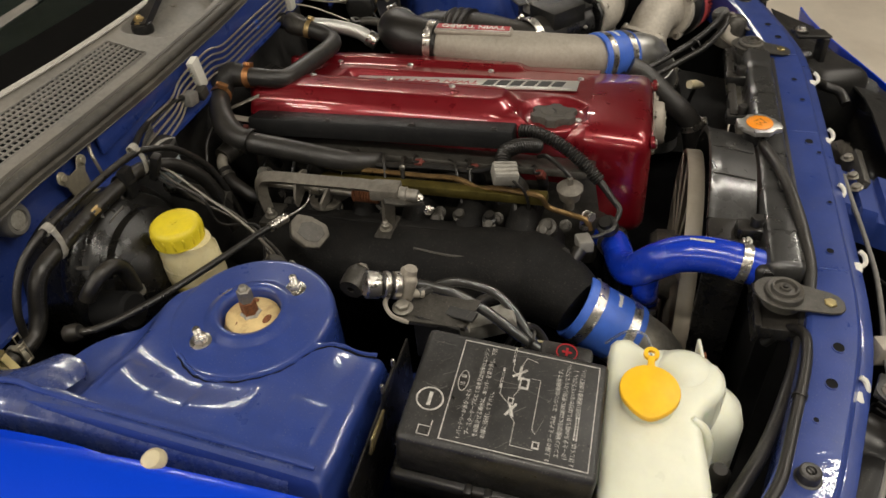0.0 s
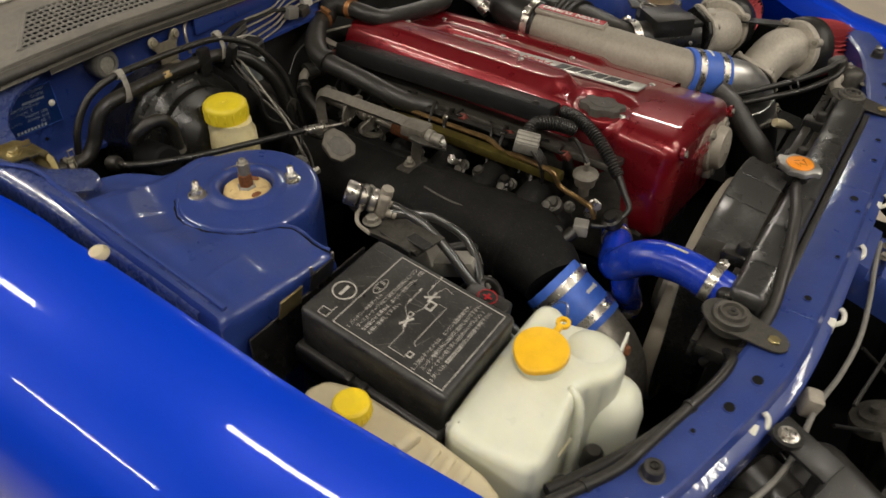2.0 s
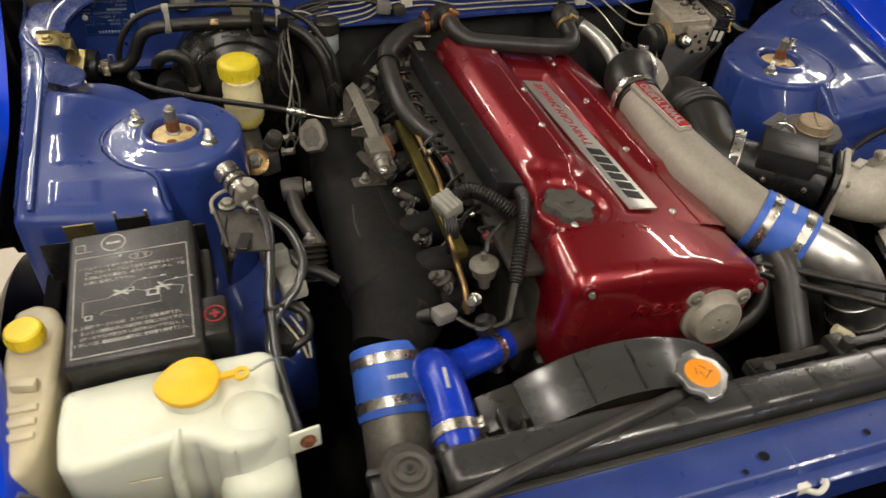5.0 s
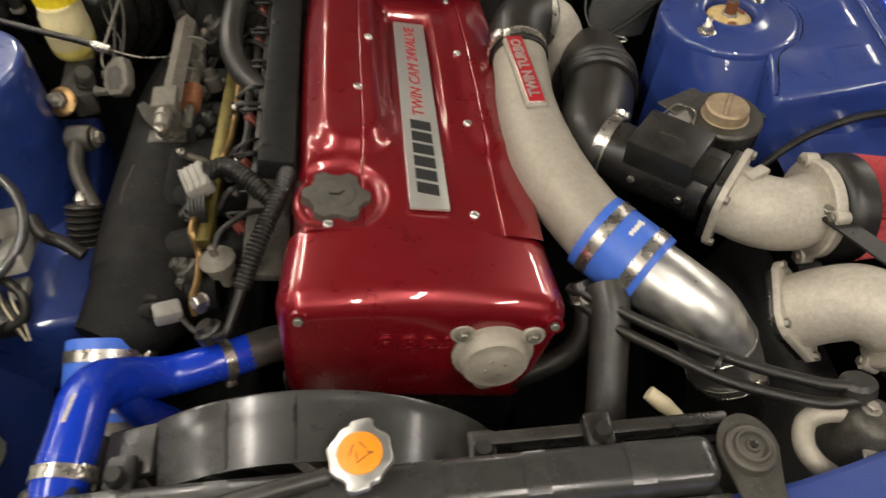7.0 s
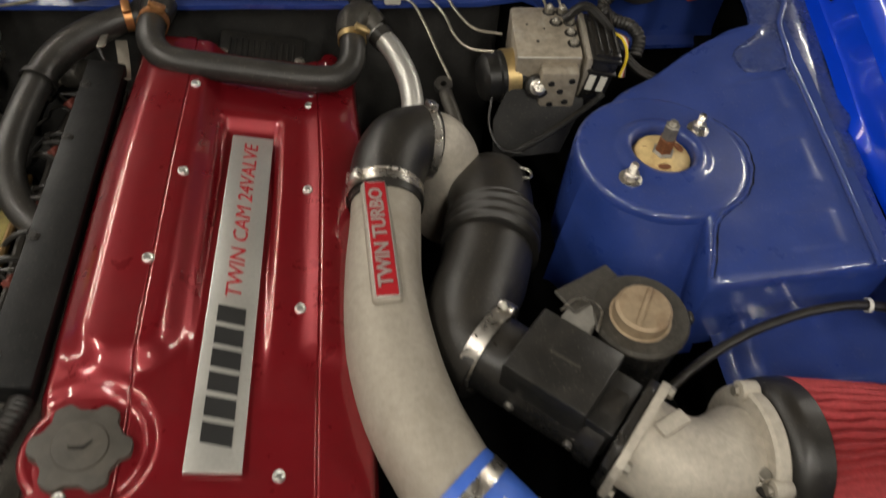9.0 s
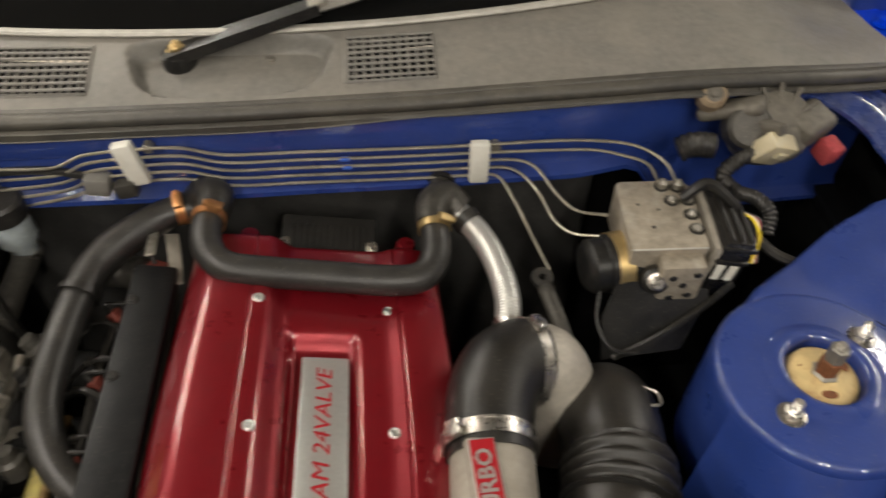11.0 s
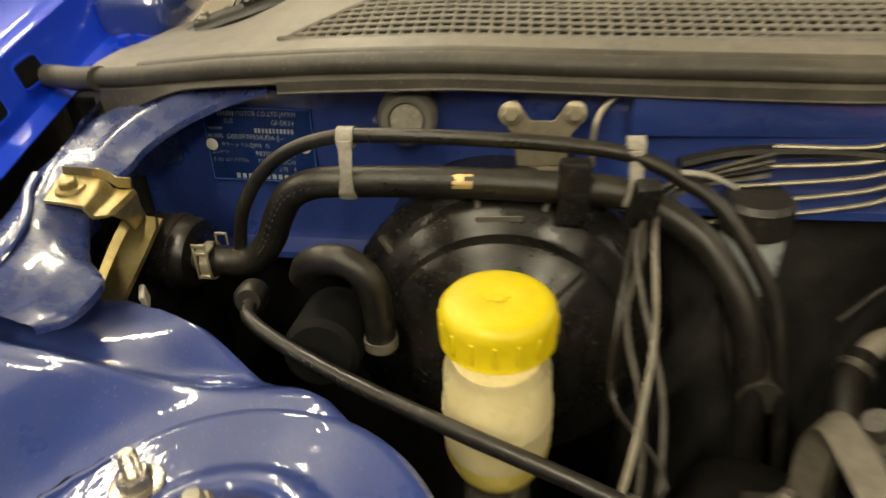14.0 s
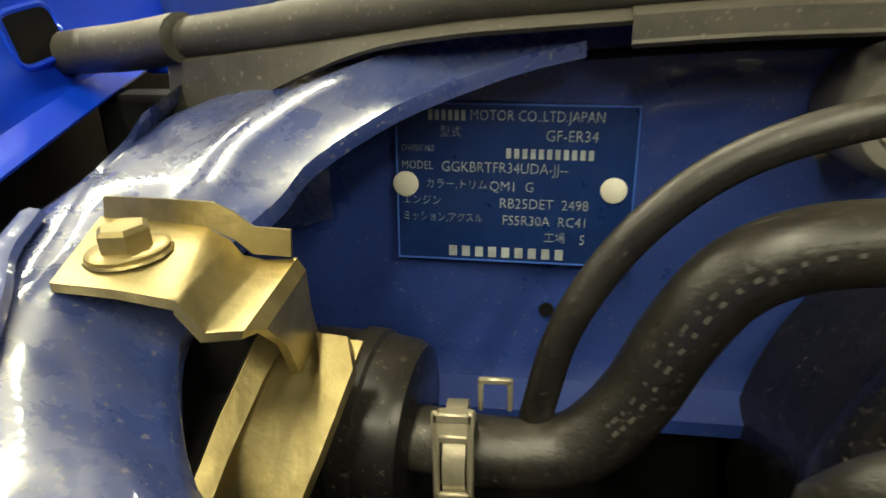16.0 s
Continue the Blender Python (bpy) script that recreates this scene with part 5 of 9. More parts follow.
part("plug", rbox(0.03, 0.022, 0.018, 0.003, 2, pose(-0.221, -0.354, 0.785, 0, 10, 20)), MAT["grey_plastic"], harness, "grey two-way plug")
part("plug_boot", sweep([(-0.235, -0.349, 0.782), (-0.252, -0.342, 0.775)], [0.011, 0.009], 10), MAT["rubber"], harness)

rng_w = random.Random(21)
for k, y in enumerate((0.15, 0.115, 0.065, 0.03, -0.02, -0.06, -0.125, -0.155, -0.205, -0.245)):
    dx, dy = rng_w.uniform(-0.008, 0.008), rng_w.uniform(-0.02, 0.02)
    part("wire", sweep([(-0.118, y, 0.834), (-0.136 + dx, y + dy, 0.846), (-0.152 + dx, y + dy * 1.5, 0.842), (-0.168, y + dy * 2, 0.826), (-0.188 + dx, y + dy * 2.4, 0.806)], 0.0021 + 0.0008 * (k % 3), 6), MAT["rubber"], harness)
    # steel rings added to put small glints among the dark wires
    if k % 2:
        part("glint_clip", ring(0.0034, 0.005, 0.001, axes((-0.152 + dx, y + dy * 1.5, 0.842), (-1, dy * 20, -0.3)), 14), MAT["steel"], harness, "small steel clip added for its glint")
part("loom", sweep([(-0.135, 0.19, 0.83), (-0.143, 0.12, 0.834), (-0.139, 0.05, 0.836), (-0.145, -0.03, 0.834), (-0.140, -0.11, 0.836), (-0.146, -0.18, 0.84), (-0.150, -0.222, 0.858)], 0.0056, 8, 6), MAT["rubber"], harness, "taped loom along the rail")

throttle = thing("throttle_linkage", "grimy cast throttle linkage bracket over the intake runners", "throttle bracket", (-0.24, 0.03, 0.82))
part("bridge", sweep([(-0.244, 0.128, 0.80), (-0.244, 0.131, 0.835), (-0.242, 0.126, 0.854), (-0.24, 0.108, 0.861), (-0.238, 0.03, 0.861), (-0.237, -0.045, 0.861), (-0.239, -0.064, 0.855), (-0.242, -0.070, 0.838), (-0.244, -0.068, 0.80)], 0.0125, 4, 5, flat=0.85), MAT["grime"], throttle, "flat cast bridge bar with bent legs", angle=40)
for y in (0.118, -0.066):
    part("leg_bolt", move(hexbolt(0.0068, 0.008, flange=0.0095, stud=0.006), BT((-0.262, y - 0.004, 0.806))), MAT["dull_steel"], throttle)
    part("foot", rbox(0.052, 0.026, 0.009, 0.003, 2, pose(-0.256, y - 0.004, 0.801)), MAT["cast_grey"], throttle)
part("stop_lever", prism([(-0.006, -0.03), (0.006, -0.03), (0.012, 0.0), (0.008, 0.012), (-0.008, 0.012), (-0.012, 0.0)], -0.002, 0.002, 0.0006, 1, axes((-0.232, 0.028, 0.832), (0, 1, 0), (0, 0, 1))), MAT["dull_steel"], throttle, "bare steel lever")
part("shaft_collar", lathe([(0, 0.008), (0.009, 0.008), (0.0095, 0.006), (0.0095, -0.006), (0.009, -0.008), (0, -0.008)], 18, axes((-0.222, 0.052, 0.834), (0, 1, 0))), MAT["dull_steel"], throttle)
part("shaft", sweep([(-0.222, 0.13, 0.835), (-0.222, -0.085, 0.832)], 0.006, 10), MAT["dull_steel"], throttle, "throttle shaft")
part("spring", sweep([(-0.222, -0.01, 0.834), (-0.222, -0.05, 0.833)], 0.0115, 12, ribs=(0.004, 0.002, 0, 1)), MAT["rust"], throttle, "rusty return spring")
part("quadrant", prism([(0.0, -0.006)] + [(0.03 * math.cos(a), 0.03 * math.sin(a)) for a in span(-0.5, 2.4, 16)], -0.002, 0.002, 0.0005, 1, axes((-0.228, 0.07, 0.835), (0, 1, 0), (-1, 0, 0))), MAT["grime"], throttle, "cable quadrant")
part("eye", lathe([(0.012, -0.002), (0.024, -0.002), (0.024, 0.002), (0.012, 0.002)], 24, axes((-0.214, 0.044, 0.806), (0, -0.1, 1)), closed=True), MAT["grime"], throttle)
part("end_block", rbox(0.031, 0.042, 0.019, 0.003, 2, pose(-0.243, -0.070, 0.8605, 0, 0, 3)), MAT["grime"], throttle, "pale cast end of the bridge")
part("shaft_end", lathe([(0, 0.03), (0.0085, 0.03), (0.0095, 0.027), (0.0095, 0.014), (0.0115, 0.013), (0.0115, 0.0), (0, 0)], 20, axes((-0.243, -0.088, 0.856), (0, -1, 0))), MAT["dull_steel"], throttle)
part("lever", prism([(-0.008, -0.012), (0.008, -0.014), (0.010, 0.030), (0.004, 0.048), (-0.006, 0.048), (-0.010, 0.030)], -0.002, 0.002, 0.0007, 1, axes((-0.244, -0.112, 0.847), (0.15, -0.35, 1), (0.75, 0.55, 0.1))), MAT["cast_grey"], throttle, "grimy steel throttle lever")
part("link", sweep([(-0.226, -0.124, 0.816), (-0.206, -0.120, 0.800), (-0.189, -0.116, 0.787)], 0.0055, 10), MAT["dull_steel"], throttle)
for p in ((-0.2425, -0.119, 0.851), (-0.2235, -0.124, 0.816), (-0.19, -0.117, 0.789)):
    part("link_nut", move(hexbolt(0.0062, 0.008, stud=0.004), axes(p, (-0.5, -0.3, 0.8))), MAT["steel"], throttle)
for k, (x, y, z, r, h) in enumerate(((-0.20, 0.14, 0.825, 0.014, 0.03), (-0.205, 0.105, 0.82, 0.012, 0.025), (-0.20, 0.02, 0.81, 0.013, 0.03), (-0.2, -0.05, 0.805, 0.012, 0.02), (-0.21, -0.17, 0.795, 0.011, 0.02), (-0.205, -0.215, 0.79, 0.012, 0.02), (-0.2, -0.30, 0.785, 0.014, 0.02), (-0.17, -0.385, 0.775, 0.016, 0.02))):
    part("sensor", lathe([(0, h), (r * 0.6, h), (r * 0.7, h * 0.7), (r, h * 0.6), (r, 0), (0, 0)], 14, axes((x, y, z), (-0.6 + 0.2 * (k % 3), 0.1 * (k % 4), 1))), MAT["plastic_worn" if k % 2 else "cast_grey"], throttle, "grimy sensor body")
# intake runners
for y in (0.14, 0.06, -0.02, -0.10, -0.18, -0.26):
    part("runner", sweep([(-0.255, y, 0.755), (-0.215, y, 0.785), (-0.17, y, 0.785), (-0.12, y, 0.765)], 0.024, 12), MAT["cast_black"], engine, "grimy cast intake runner")
    part("runner_nut", move(hexbolt(0.0072, 0.008, flange=0.01), axes((-0.215, y - 0.034, 0.795), (-0.7, 0, 0.7))), MAT["cast_grey"], engine)

# ---- intake pipe and couplers, right of the engine ----
plenum = thing("intake_plenum", "rough black coated intake plenum and pipe", "intake pipe", (-0.28, -0.1, 0.74))
part("plenum_body", sweep([(-0.27, 0.185, 0.742), (-0.268, 0.15, 0.744), (-0.268, 0.06, 0.746), (-0.268, -0.06, 0.746), (-0.268, -0.17, 0.746), (-0.263, -0.235, 0.746), (-0.263, -0.285, 0.745), (-0.281, -0.328, 0.74), (-0.298, -0.358, 0.733)], [0.03, 0.052, 0.064, 0.066, 0.068, 0.072, 0.071, 0.057, 0.047], 36, 8, flat=0.88), MAT["cast_black"], plenum, angle=60)
part("chamber", rbox(0.115, 0.33, 0.085, 0.032, 5, pose(-0.2475, -0.085, 0.742, 0, 4, 0)), MAT["cast_black"], plenum, "rounded black plenum chamber", angle=60)
part("side_branch", sweep([(-0.268, -0.235, 0.75), (-0.232, -0.275, 0.752), (-0.205, -0.292, 0.75), (-0.175, -0.295, 0.75)], [0.055, 0.044, 0.034, 0.028], 20, 8), MAT["cast_black"], plenum, angle=60)
part("casting_seam", sweep([(-0.292, -0.12, 0.8005), (-0.298, -0.17, 0.800), (-0.295, -0.22, 0.7975), (-0.303, -0.30, 0.789)], 0.0016, 5), MAT["cast_grey"], plenum)
part("flange", rbox(0.03, 0.34, 0.018, 0.004, 2, pose(-0.235, -0.03, 0.792, 0, 12, 0)), MAT["cast_black"], plenum)
part("stub", sweep([(-0.232, -0.315, 0.752), (-0.238, -0.325, 0.775), (-0.252, -0.33, 0.786)], 0.009, 10), MAT["rubber"], plenum)


def coupler(a, b, r, name_label, mark_turn, screw, mat="silicone_matt"):
    """A silicone coupler with a clamp at each end and the plain shape of its maker's mark."""
    a, b = Vector(a), Vector(b)
    ax = (b - a).normalized()
    c = thing("hose_coupler", name_label, "hose coupler", a)
    L = (b - a).length
    m = axes(a, ax, screw)
    part("sleeve", lathe([(r - 0.004, 0), (r, 0), (r + 0.001, 0.002), (r + 0.0008, L - 0.002), (r, L), (r - 0.004, L)], 48, m, closed=True), MAT[mat], c, angle=60)
    worm_clamp(c, a + ax * L * 0.21, ax, r + 0.001, 0.0132, screw)
    worm_clamp(c, a + ax * L * 0.82, ax, r + 0.001, 0.0132, screw)
    mm = axes(a + ax * L * 0.5, ax, mark_turn)
    for k in range(5):
        t = (k - 2) * 0.0052 / r
        q = mm @ pose(0, 0, 0, 0, 0, math.degrees(t)) @ Matrix.Translation((r + 0.0012, 0, 0))
        part("mark_bar", rbox(0.0006, 0.0046, 0.0075 if k == 0 else 0.0052, 0, 1, q @ pose(0, 0, 0, 18)), MAT["white_plastic"], c, "pale printed bar of the maker's mark")
    return c


coupler((-0.299, -0.352, 0.735), (-0.304, -0.432, 0.692), 0.0465, "matt blue silicone coupler with two steel clamps", (0.1, 0.3, 1), (1, 0.1, 0.3))
down = thing("intercooler_pipe", "dull metal intercooler pipe going down", "pipe", (-0.3, -0.46, 0.6))
part("pipe", sweep([(-0.304, -0.425, 0.696), (-0.306, -0.462, 0.665), (-0.306, -0.482, 0.61), (-0.306, -0.485, 0.45)], 0.0435, 32), MAT["dull_steel"], down, angle=60)

# ---- radiator hose ----
rh = thing("radiator_hose", "glossy blue silicone radiator hose with steel clamps", "hose", (-0.25, -0.48, 0.8))
part("hose", sweep([(-0.274, -0.592, 0.817), (-0.272, -0.56, 0.824), (-0.268, -0.52, 0.828), (-0.268, -0.482, 0.824), (-0.265, -0.453, 0.804), (-0.250, -0.43, 0.772), (-0.218, -0.412, 0.748), (-0.168, -0.397, 0.744), (-0.14, -0.382, 0.735)], [0.0245, 0.0245, 0.024, 0.0245, 0.025, 0.0245, 0.022, 0.0215, 0.0215], 28, 10), MAT["silicone_blue"], rh, angle=60)
part("branch", sweep([(-0.258, -0.442, 0.785), (-0.248, -0.446, 0.735), (-0.224, -0.449, 0.70), (-0.222, -0.45, 0.67)], 0.019, 24), MAT["silicone_blue"], rh, angle=60)
worm_clamp(rh, (-0.272, -0.5585, 0.8245), (-0.05, -1, -0.16), 0.0252, 0.0125, (0.9, 0, 0.4))
worm_clamp(rh, (-0.163, -0.394, 0.742), (0.85, 0.45, -0.25), 0.0225, 0.0115, (0, -0.6, -0.8))
worm_clamp(rh, (-0.2225, -0.4495, 0.683), (-0.05, 0, -1), 0.0198, 0.011, (-1, -0.4, 0))
part("thermostat_neck", sweep([(-0.15, -0.388, 0.738), (-0.115, -0.37, 0.73), (-0.08, -0.36, 0.72)], 0.021, 18), MAT["cast_grey"], engine, "cast thermostat neck")
part("mark_bars", rbox(0.004, 0.03, 0.0006, 0, 1, pose(-0.268, -0.505, 0.8518, -4, 0, -6)), MAT["print_white"], rh, "faint white printed bar")

# ---- radiator, fan and shroud ----
radiator = thing("radiator", "black plastic top tank radiator behind the support panel", "radiator", (0, -0.6, 0.4))
bm = rbox(0.60, 0.046, 0.055, 0.012, 4, BT((0, -0.606, 0.824)))
part("top_tank", bm, MAT["shroud_black"], radiator, "glossy black top tank", angle=50)
for k in range(6):
    part("tank_rib", rbox(0.003, 0.0463, 0.0553, 0.012, 2, BT((-0.22 + 0.09 * k, -0.606, 0.825))), MAT["shroud_black"], radiator)
part("end_block", rbox(0.05, 0.056, 0.05, 0.008, 3, BT((-0.275, -0.598, 0.815))), MAT["plastic_black"], radiator)
part("tank_gutter", rbox(0.62, 0.07, 0.012, 0.003, 2, BT((0, -0.606, 0.795))), MAT["dull_steel"], radiator)
part("front_strip", rbox(0.62, 0.01, 0.012, 0.003, 2, BT((0, -0.636, 0.822))), MAT["rubber_grey"], radiator, "dusty foam strip along the tank")
part("core", rbox(0.62, 0.03, 0.44, 0.002, 1, BT((0, -0.606, 0.57))), MAT["deep_black"], radiator)
part("hose_neck", sweep([(-0.276, -0.612, 0.811), (-0.274, -0.58, 0.8185)], 0.02, 20), MAT["plastic_black"], radiator)
part("filler_neck", lathe([(0, 0.026), (0.024, 0.026), (0.024, 0.02), (0.019, 0.018), (0.019, -0.012), (0, -0.012)], 32, BT((-0.007, -0.586, 0.843))), MAT["plastic_black"], radiator)
part("overflow_nipple", sweep([(-0.02, -0.59, 0.853), (-0.045, -0.597, 0.855)], 0.0055, 10), MAT["plastic_black"], radiator)
octo = []
for k in range(64):
    a = 2 * math.pi * k / 64
    rr = 0.0295 + 0.0028 * math.cos(4 * a) ** 2 + (0.006 if abs(math.sin(a + 0.6)) > 0.93 else 0)
    octo.append((rr * math.cos(a), rr * math.sin(a)))
capm = pose(-0.007, -0.586, 0.866, 0, 0, 30) @ Matrix.Diagonal((0.88, 0.88, 1, 1))
rcap = part("radiator_cap", prism(octo, 0, 0.009, 0.0025, 2, capm), MAT["aluminium"], radiator, "bright pressed radiator cap with an orange sticker", angle=30)
part("sticker", lathe([(0, 0.0108), (0.0205, 0.0108), (0.0215, 0.0102), (0.022, 0.008), (0, 0.008)], 36, capm), MAT["orange"], rcap, "round orange sticker, worn")
for k, (x, y, w, h, a) in enumerate(((-0.006, 0.006, 0.012, 0.001, 40), (0.006, 0.004, 0.01, 0.001, 100), (0.001, -0.007, 0.018, 0.001, 5), (-0.004, -0.001, 0.009, 0.001, 70), (0.008, -0.006, 0.006, 0.001, 130))):
    part("sticker_bar", rbox(w, h, 0.0006, 0, 1, capm @ pose(x, y, 0.0109, 0, 0, a)), MAT["rust"], rcap)

shroud = thing("fan_shroud", "black plastic fan shroud with ribs", "fan shroud", (-0.07, -0.52, 0.6))
SC, SR = (-0.075, 0.644), 0.2225
FC = (-0.05, 0.610)


def shroud_place(a, k):
    r, y = [(-0.008, -0.5155), (-0.001, -0.5155), (0.0008, -0.5165), (0.0008, -0.5195), (-0.0015, -0.523), (-0.003, -0.535), (-0.006, -0.553), (-0.0085, -0.566), (-0.010, -0.58)][k]
    return (SC[0] + (SR + r) * math.cos(a), y, SC[1] + (SR + r) * math.sin(a))


barrel = part("barrel", sheet(shroud_place, span(radians(4), radians(122), 72), range(9), 0.002), MAT["shroud_black"], shroud, "glossy black curved shroud with a rear lip", angle=50)
for a in (87, 103):
    c, s = math.cos(radians(a)), math.sin(radians(a))
    part("rib", sweep([(SC[0] + (SR + r) * c, y, SC[1] + (SR + r) * s) for r, y in ((0.0, -0.518), (-0.002, -0.523), (-0.0025, -0.535), (-0.0055, -0.553), (-0.008, -0.566), (-0.0095, -0.578))], 0.0017, 6, raw=True), MAT["plastic_black"], barrel)
part("shoulder", rbox(0.05, 0.05, 0.012, 0.004, 2, pose(-0.215, -0.541, 0.822, 0, -14)), MAT["plastic_black"], shroud, "flat black shoulder at the end of the shroud")
part("end_panel", rbox(0.012, 0.056, 0.25, 0.004, 2, pose(-0.240, -0.545, 0.695, 0, -3)), MAT["plastic_black"], shroud, "flat black end of the shroud")
part("top_bar", rbox(0.24, 0.014, 0.02, 0.003, 2, pose(0.21, -0.562, 0.822)), MAT["plastic_black"], shroud)
for x, z in ((-0.215, 0.835), (0.205, 0.835), (0.10, 0.82)):
    clip = part("clip", rbox(0.026, 0.034, 0.018, 0.004, 2, pose(x, -0.568, z)), MAT["plastic_black"], shroud)
    part("clip_pin", lathe([(0, 0.02), (0.007, 0.02), (0.0085, 0.017), (0.0085, 0), (0, 0)], 16, BT((x, -0.575, z + 0.002))), MAT["plastic_worn"], clip)
fan = thing("cooling_fan", "beige plastic cooling fan at rest inside the shroud", "fan", (-0.07, -0.46, 0.6))
part("hub", lathe([(0, 0.03), (0.05, 0.03), (0.06, 0.02), (0.062, -0.03), (0, -0.03)], 28, axes((FC[0], -0.485, FC[1]), (0, 1, 0))), MAT["dull_steel"], fan)
part("outer_ring", lathe([(0.193, -0.024), (0.1985, -0.024), (0.2, -0.022), (0.2, -0.002), (0.1985, 0.0), (0.193, 0.0)], 72, axes((FC[0], -0.494, FC[1]), (0, 1, 0)), closed=True), MAT["fan_beige"], fan, "beige outer ring of the fan", angle=50)
for k in range(11):
    a0 = 2 * math.pi * k / 11 + 0.2
    part("blade", sheet(lambda r, t, a0=a0: (FC[0] + r * math.cos(a0 + t * 0.62), -0.518 + 0.022 * t, FC[1] + r * math.sin(a0 + t * 0.62)), span(0.055, 0.194, 8), span(0, 1, 6), 0.003), MAT["fan_beige"], fan)


def rad_mount(side):
    b = thing("radiator_mount", "grey rubber radiator mount with its steel bracket on the support", "bracket", (side * 0.334, -0.6, 0.84))
    m = BT((side * 0.334, -0.600, 0.846))
    arm = [(-0.034 * math.cos(a), 0.034 * math.sin(a)) for a in span(math.pi, 0, 14)]
    arm = [(x, y) for x, y in arm] + [(-0.026, -0.03), (-0.0235, -0.048), (-0.0225, -0.056), (-0.018, -0.066), (-0.008, -0.072), (0.008, -0.072), (0.018, -0.066), (0.0225, -0.056), (0.0235, -0.048), (0.026, -0.03)]
    part("bracket_plate", prism([(x * 1.02, y) for x, y in arm], -0.011, -0.008, 0.0008, 1, m @ pose(0, 0, 0, 7, 0, 0) @ Matrix.Diagonal((0.8, 1, 1, 1))), MAT["cast_grey"], b, "dusty steel bracket")
    part("rubber", lathe([(0.004, 0.003), (0.008, 0.003), (0.0095, 0.0), (0.016, -0.001), (0.018, 0.003), (0.021, 0.003), (0.023, -0.001), (0.028, 0.0), (0.031, -0.002), (0.0325, -0.012), (0.0325, -0.022), (0.004, -0.022)], 40, m @ Matrix.Diagonal((0.72, 0.72, 1, 1)), closed=True), MAT["seal"], b, "ringed rubber bush")
    part("pin", lathe([(0, 0.006), (0.0035, 0.005), (0.0038, -0.02), (0, -0.02)], 12, m), MAT["plastic_black"], b)
    part("mount_bolt", move(hexbolt(0.0075, 0.006, flange=0.0115), BT((side * 0.335, -0.653, 0.8285))), MAT["zinc"], b, "yellow zinc bolt")
    part("tank_ear", rbox(0.075, 0.06, 0.02, 0.004, 2, BT((side * 0.332, -0.602, 0.80))), MAT["plastic_black"], b)
    part("ear_wall", rbox(0.078, 0.008, 0.03, 0.002, 2, BT((side * 0.332, -0.574, 0.80))), MAT["plastic_black"], b)


rad_mount(-1)
rad_mount(1)
over = thing("overflow_hose", "thin dusty black overflow hose along the radiator", "hose", (-0.1, -0.6, 0.85))
part("hose", sweep([(-0.036, -0.594, 0.854), (-0.07, -0.602, 0.858), (-0.115, -0.612, 0.86), (-0.17, -0.622, 0.857), (-0.235, -0.631, 0.848), (-0.29, -0.636, 0.832), (-0.345, -0.628, 0.808), (-0.40, -0.618, 0.792), (-0.46, -0.60, 0.785), (-0.52, -0.578, 0.782), (-0.58, -0.548, 0.78), (-0.63, -0.52, 0.78)], 0.0078, 12), MAT["rubber_grey"], over)
part("clip", rbox(0.024, 0.012, 0.012, 0.003, 2, pose(-0.135, -0.612, 0.851, 0, 0, 8)), MAT["plastic_worn"], over)

# ---- turbo side ----
tp = thing("turbo_pipe", "rough cast aluminium turbo outlet pipe with a red badge", "pipe", (0.22, -0.15, 0.86))
part("pipe", sweep([(0.2245, -0.02, 0.863), (0.2215, -0.06, 0.862), (0.217, -0.12, 0.857), (0.2205, -0.19, 0.851), (0.234, -0.25, 0.842), (0.254, -0.295, 0.833), (0.276, -0.335, 0.825)], [0.0365, 0.0362, 0.0375, 0.0415, 0.043, 0.0425, 0.042], 36, 10), MAT["cast"], tp, angle=60)
tb = axes((0.2155, -0.099, 0.898), (0.04, -0.02, 1), (-0.05, 1, 0.02))
part("badge_bed", rbox(0.145, 0.028, 0.012, 0.005, 3, tb @ BT((0, 0, -0.0045))), MAT["cast"], tp)
red = part("badge", rbox(0.136, 0.0205, 0.0025, 0.0008, 1, tb @ BT((0, 0, 0.0025))), MAT["letter_red"], tp, "red badge with silver lettering")
part("badge_edge", rbox(0.138, 0.0222, 0.0016, 0.0006, 1, tb @ BT((0, 0, 0.0022))), MAT["badge_silver"], tp)
lettering("TWIN TURBO", 0.0190, tb @ BT((0, 0, 0.0042)), MAT["badge_silver"], red, label="raised silver lettering", depth=0.0006, stretch=1.0, bold=0.0004)
worm_clamp(tp, (0.2235, -0.016, 0.8635), (0.06, 1, 0.05), 0.0405, 0.014, (-0.7, 0, 0.7))
part("paint_dot", lathe([(0, 0.0012), (0.004, 0.0008), (0.0045, 0), (0, 0)], 12, axes((0.268, -0.323, 0.8655), (0.1, -0.1, 1))), MAT["yellow"], tp, "yellow paint dot")
el = thing("rubber_elbow", "black rubber elbow on the turbo pipe", "hose", (0.26, 0.06, 0.86))
part("elbow", sweep([(0.2235, -0.03, 0.863), (0.2255, 0.0, 0.866), (0.2315, 0.028, 0.869), (0.244, 0.051, 0.870), (0.262, 0.063, 0.867), (0.277, 0.066, 0.862)], [0.039, 0.0395, 0.041, 0.0415, 0.041, 0.0405], 36, 8), MAT["rubber"], el, angle=60)
worm_clamp(el, (0.270, 0.0648, 0.864), (0.95, 0.2, -0.28), 0.0412, 0.010, (0, 0.3, 1))
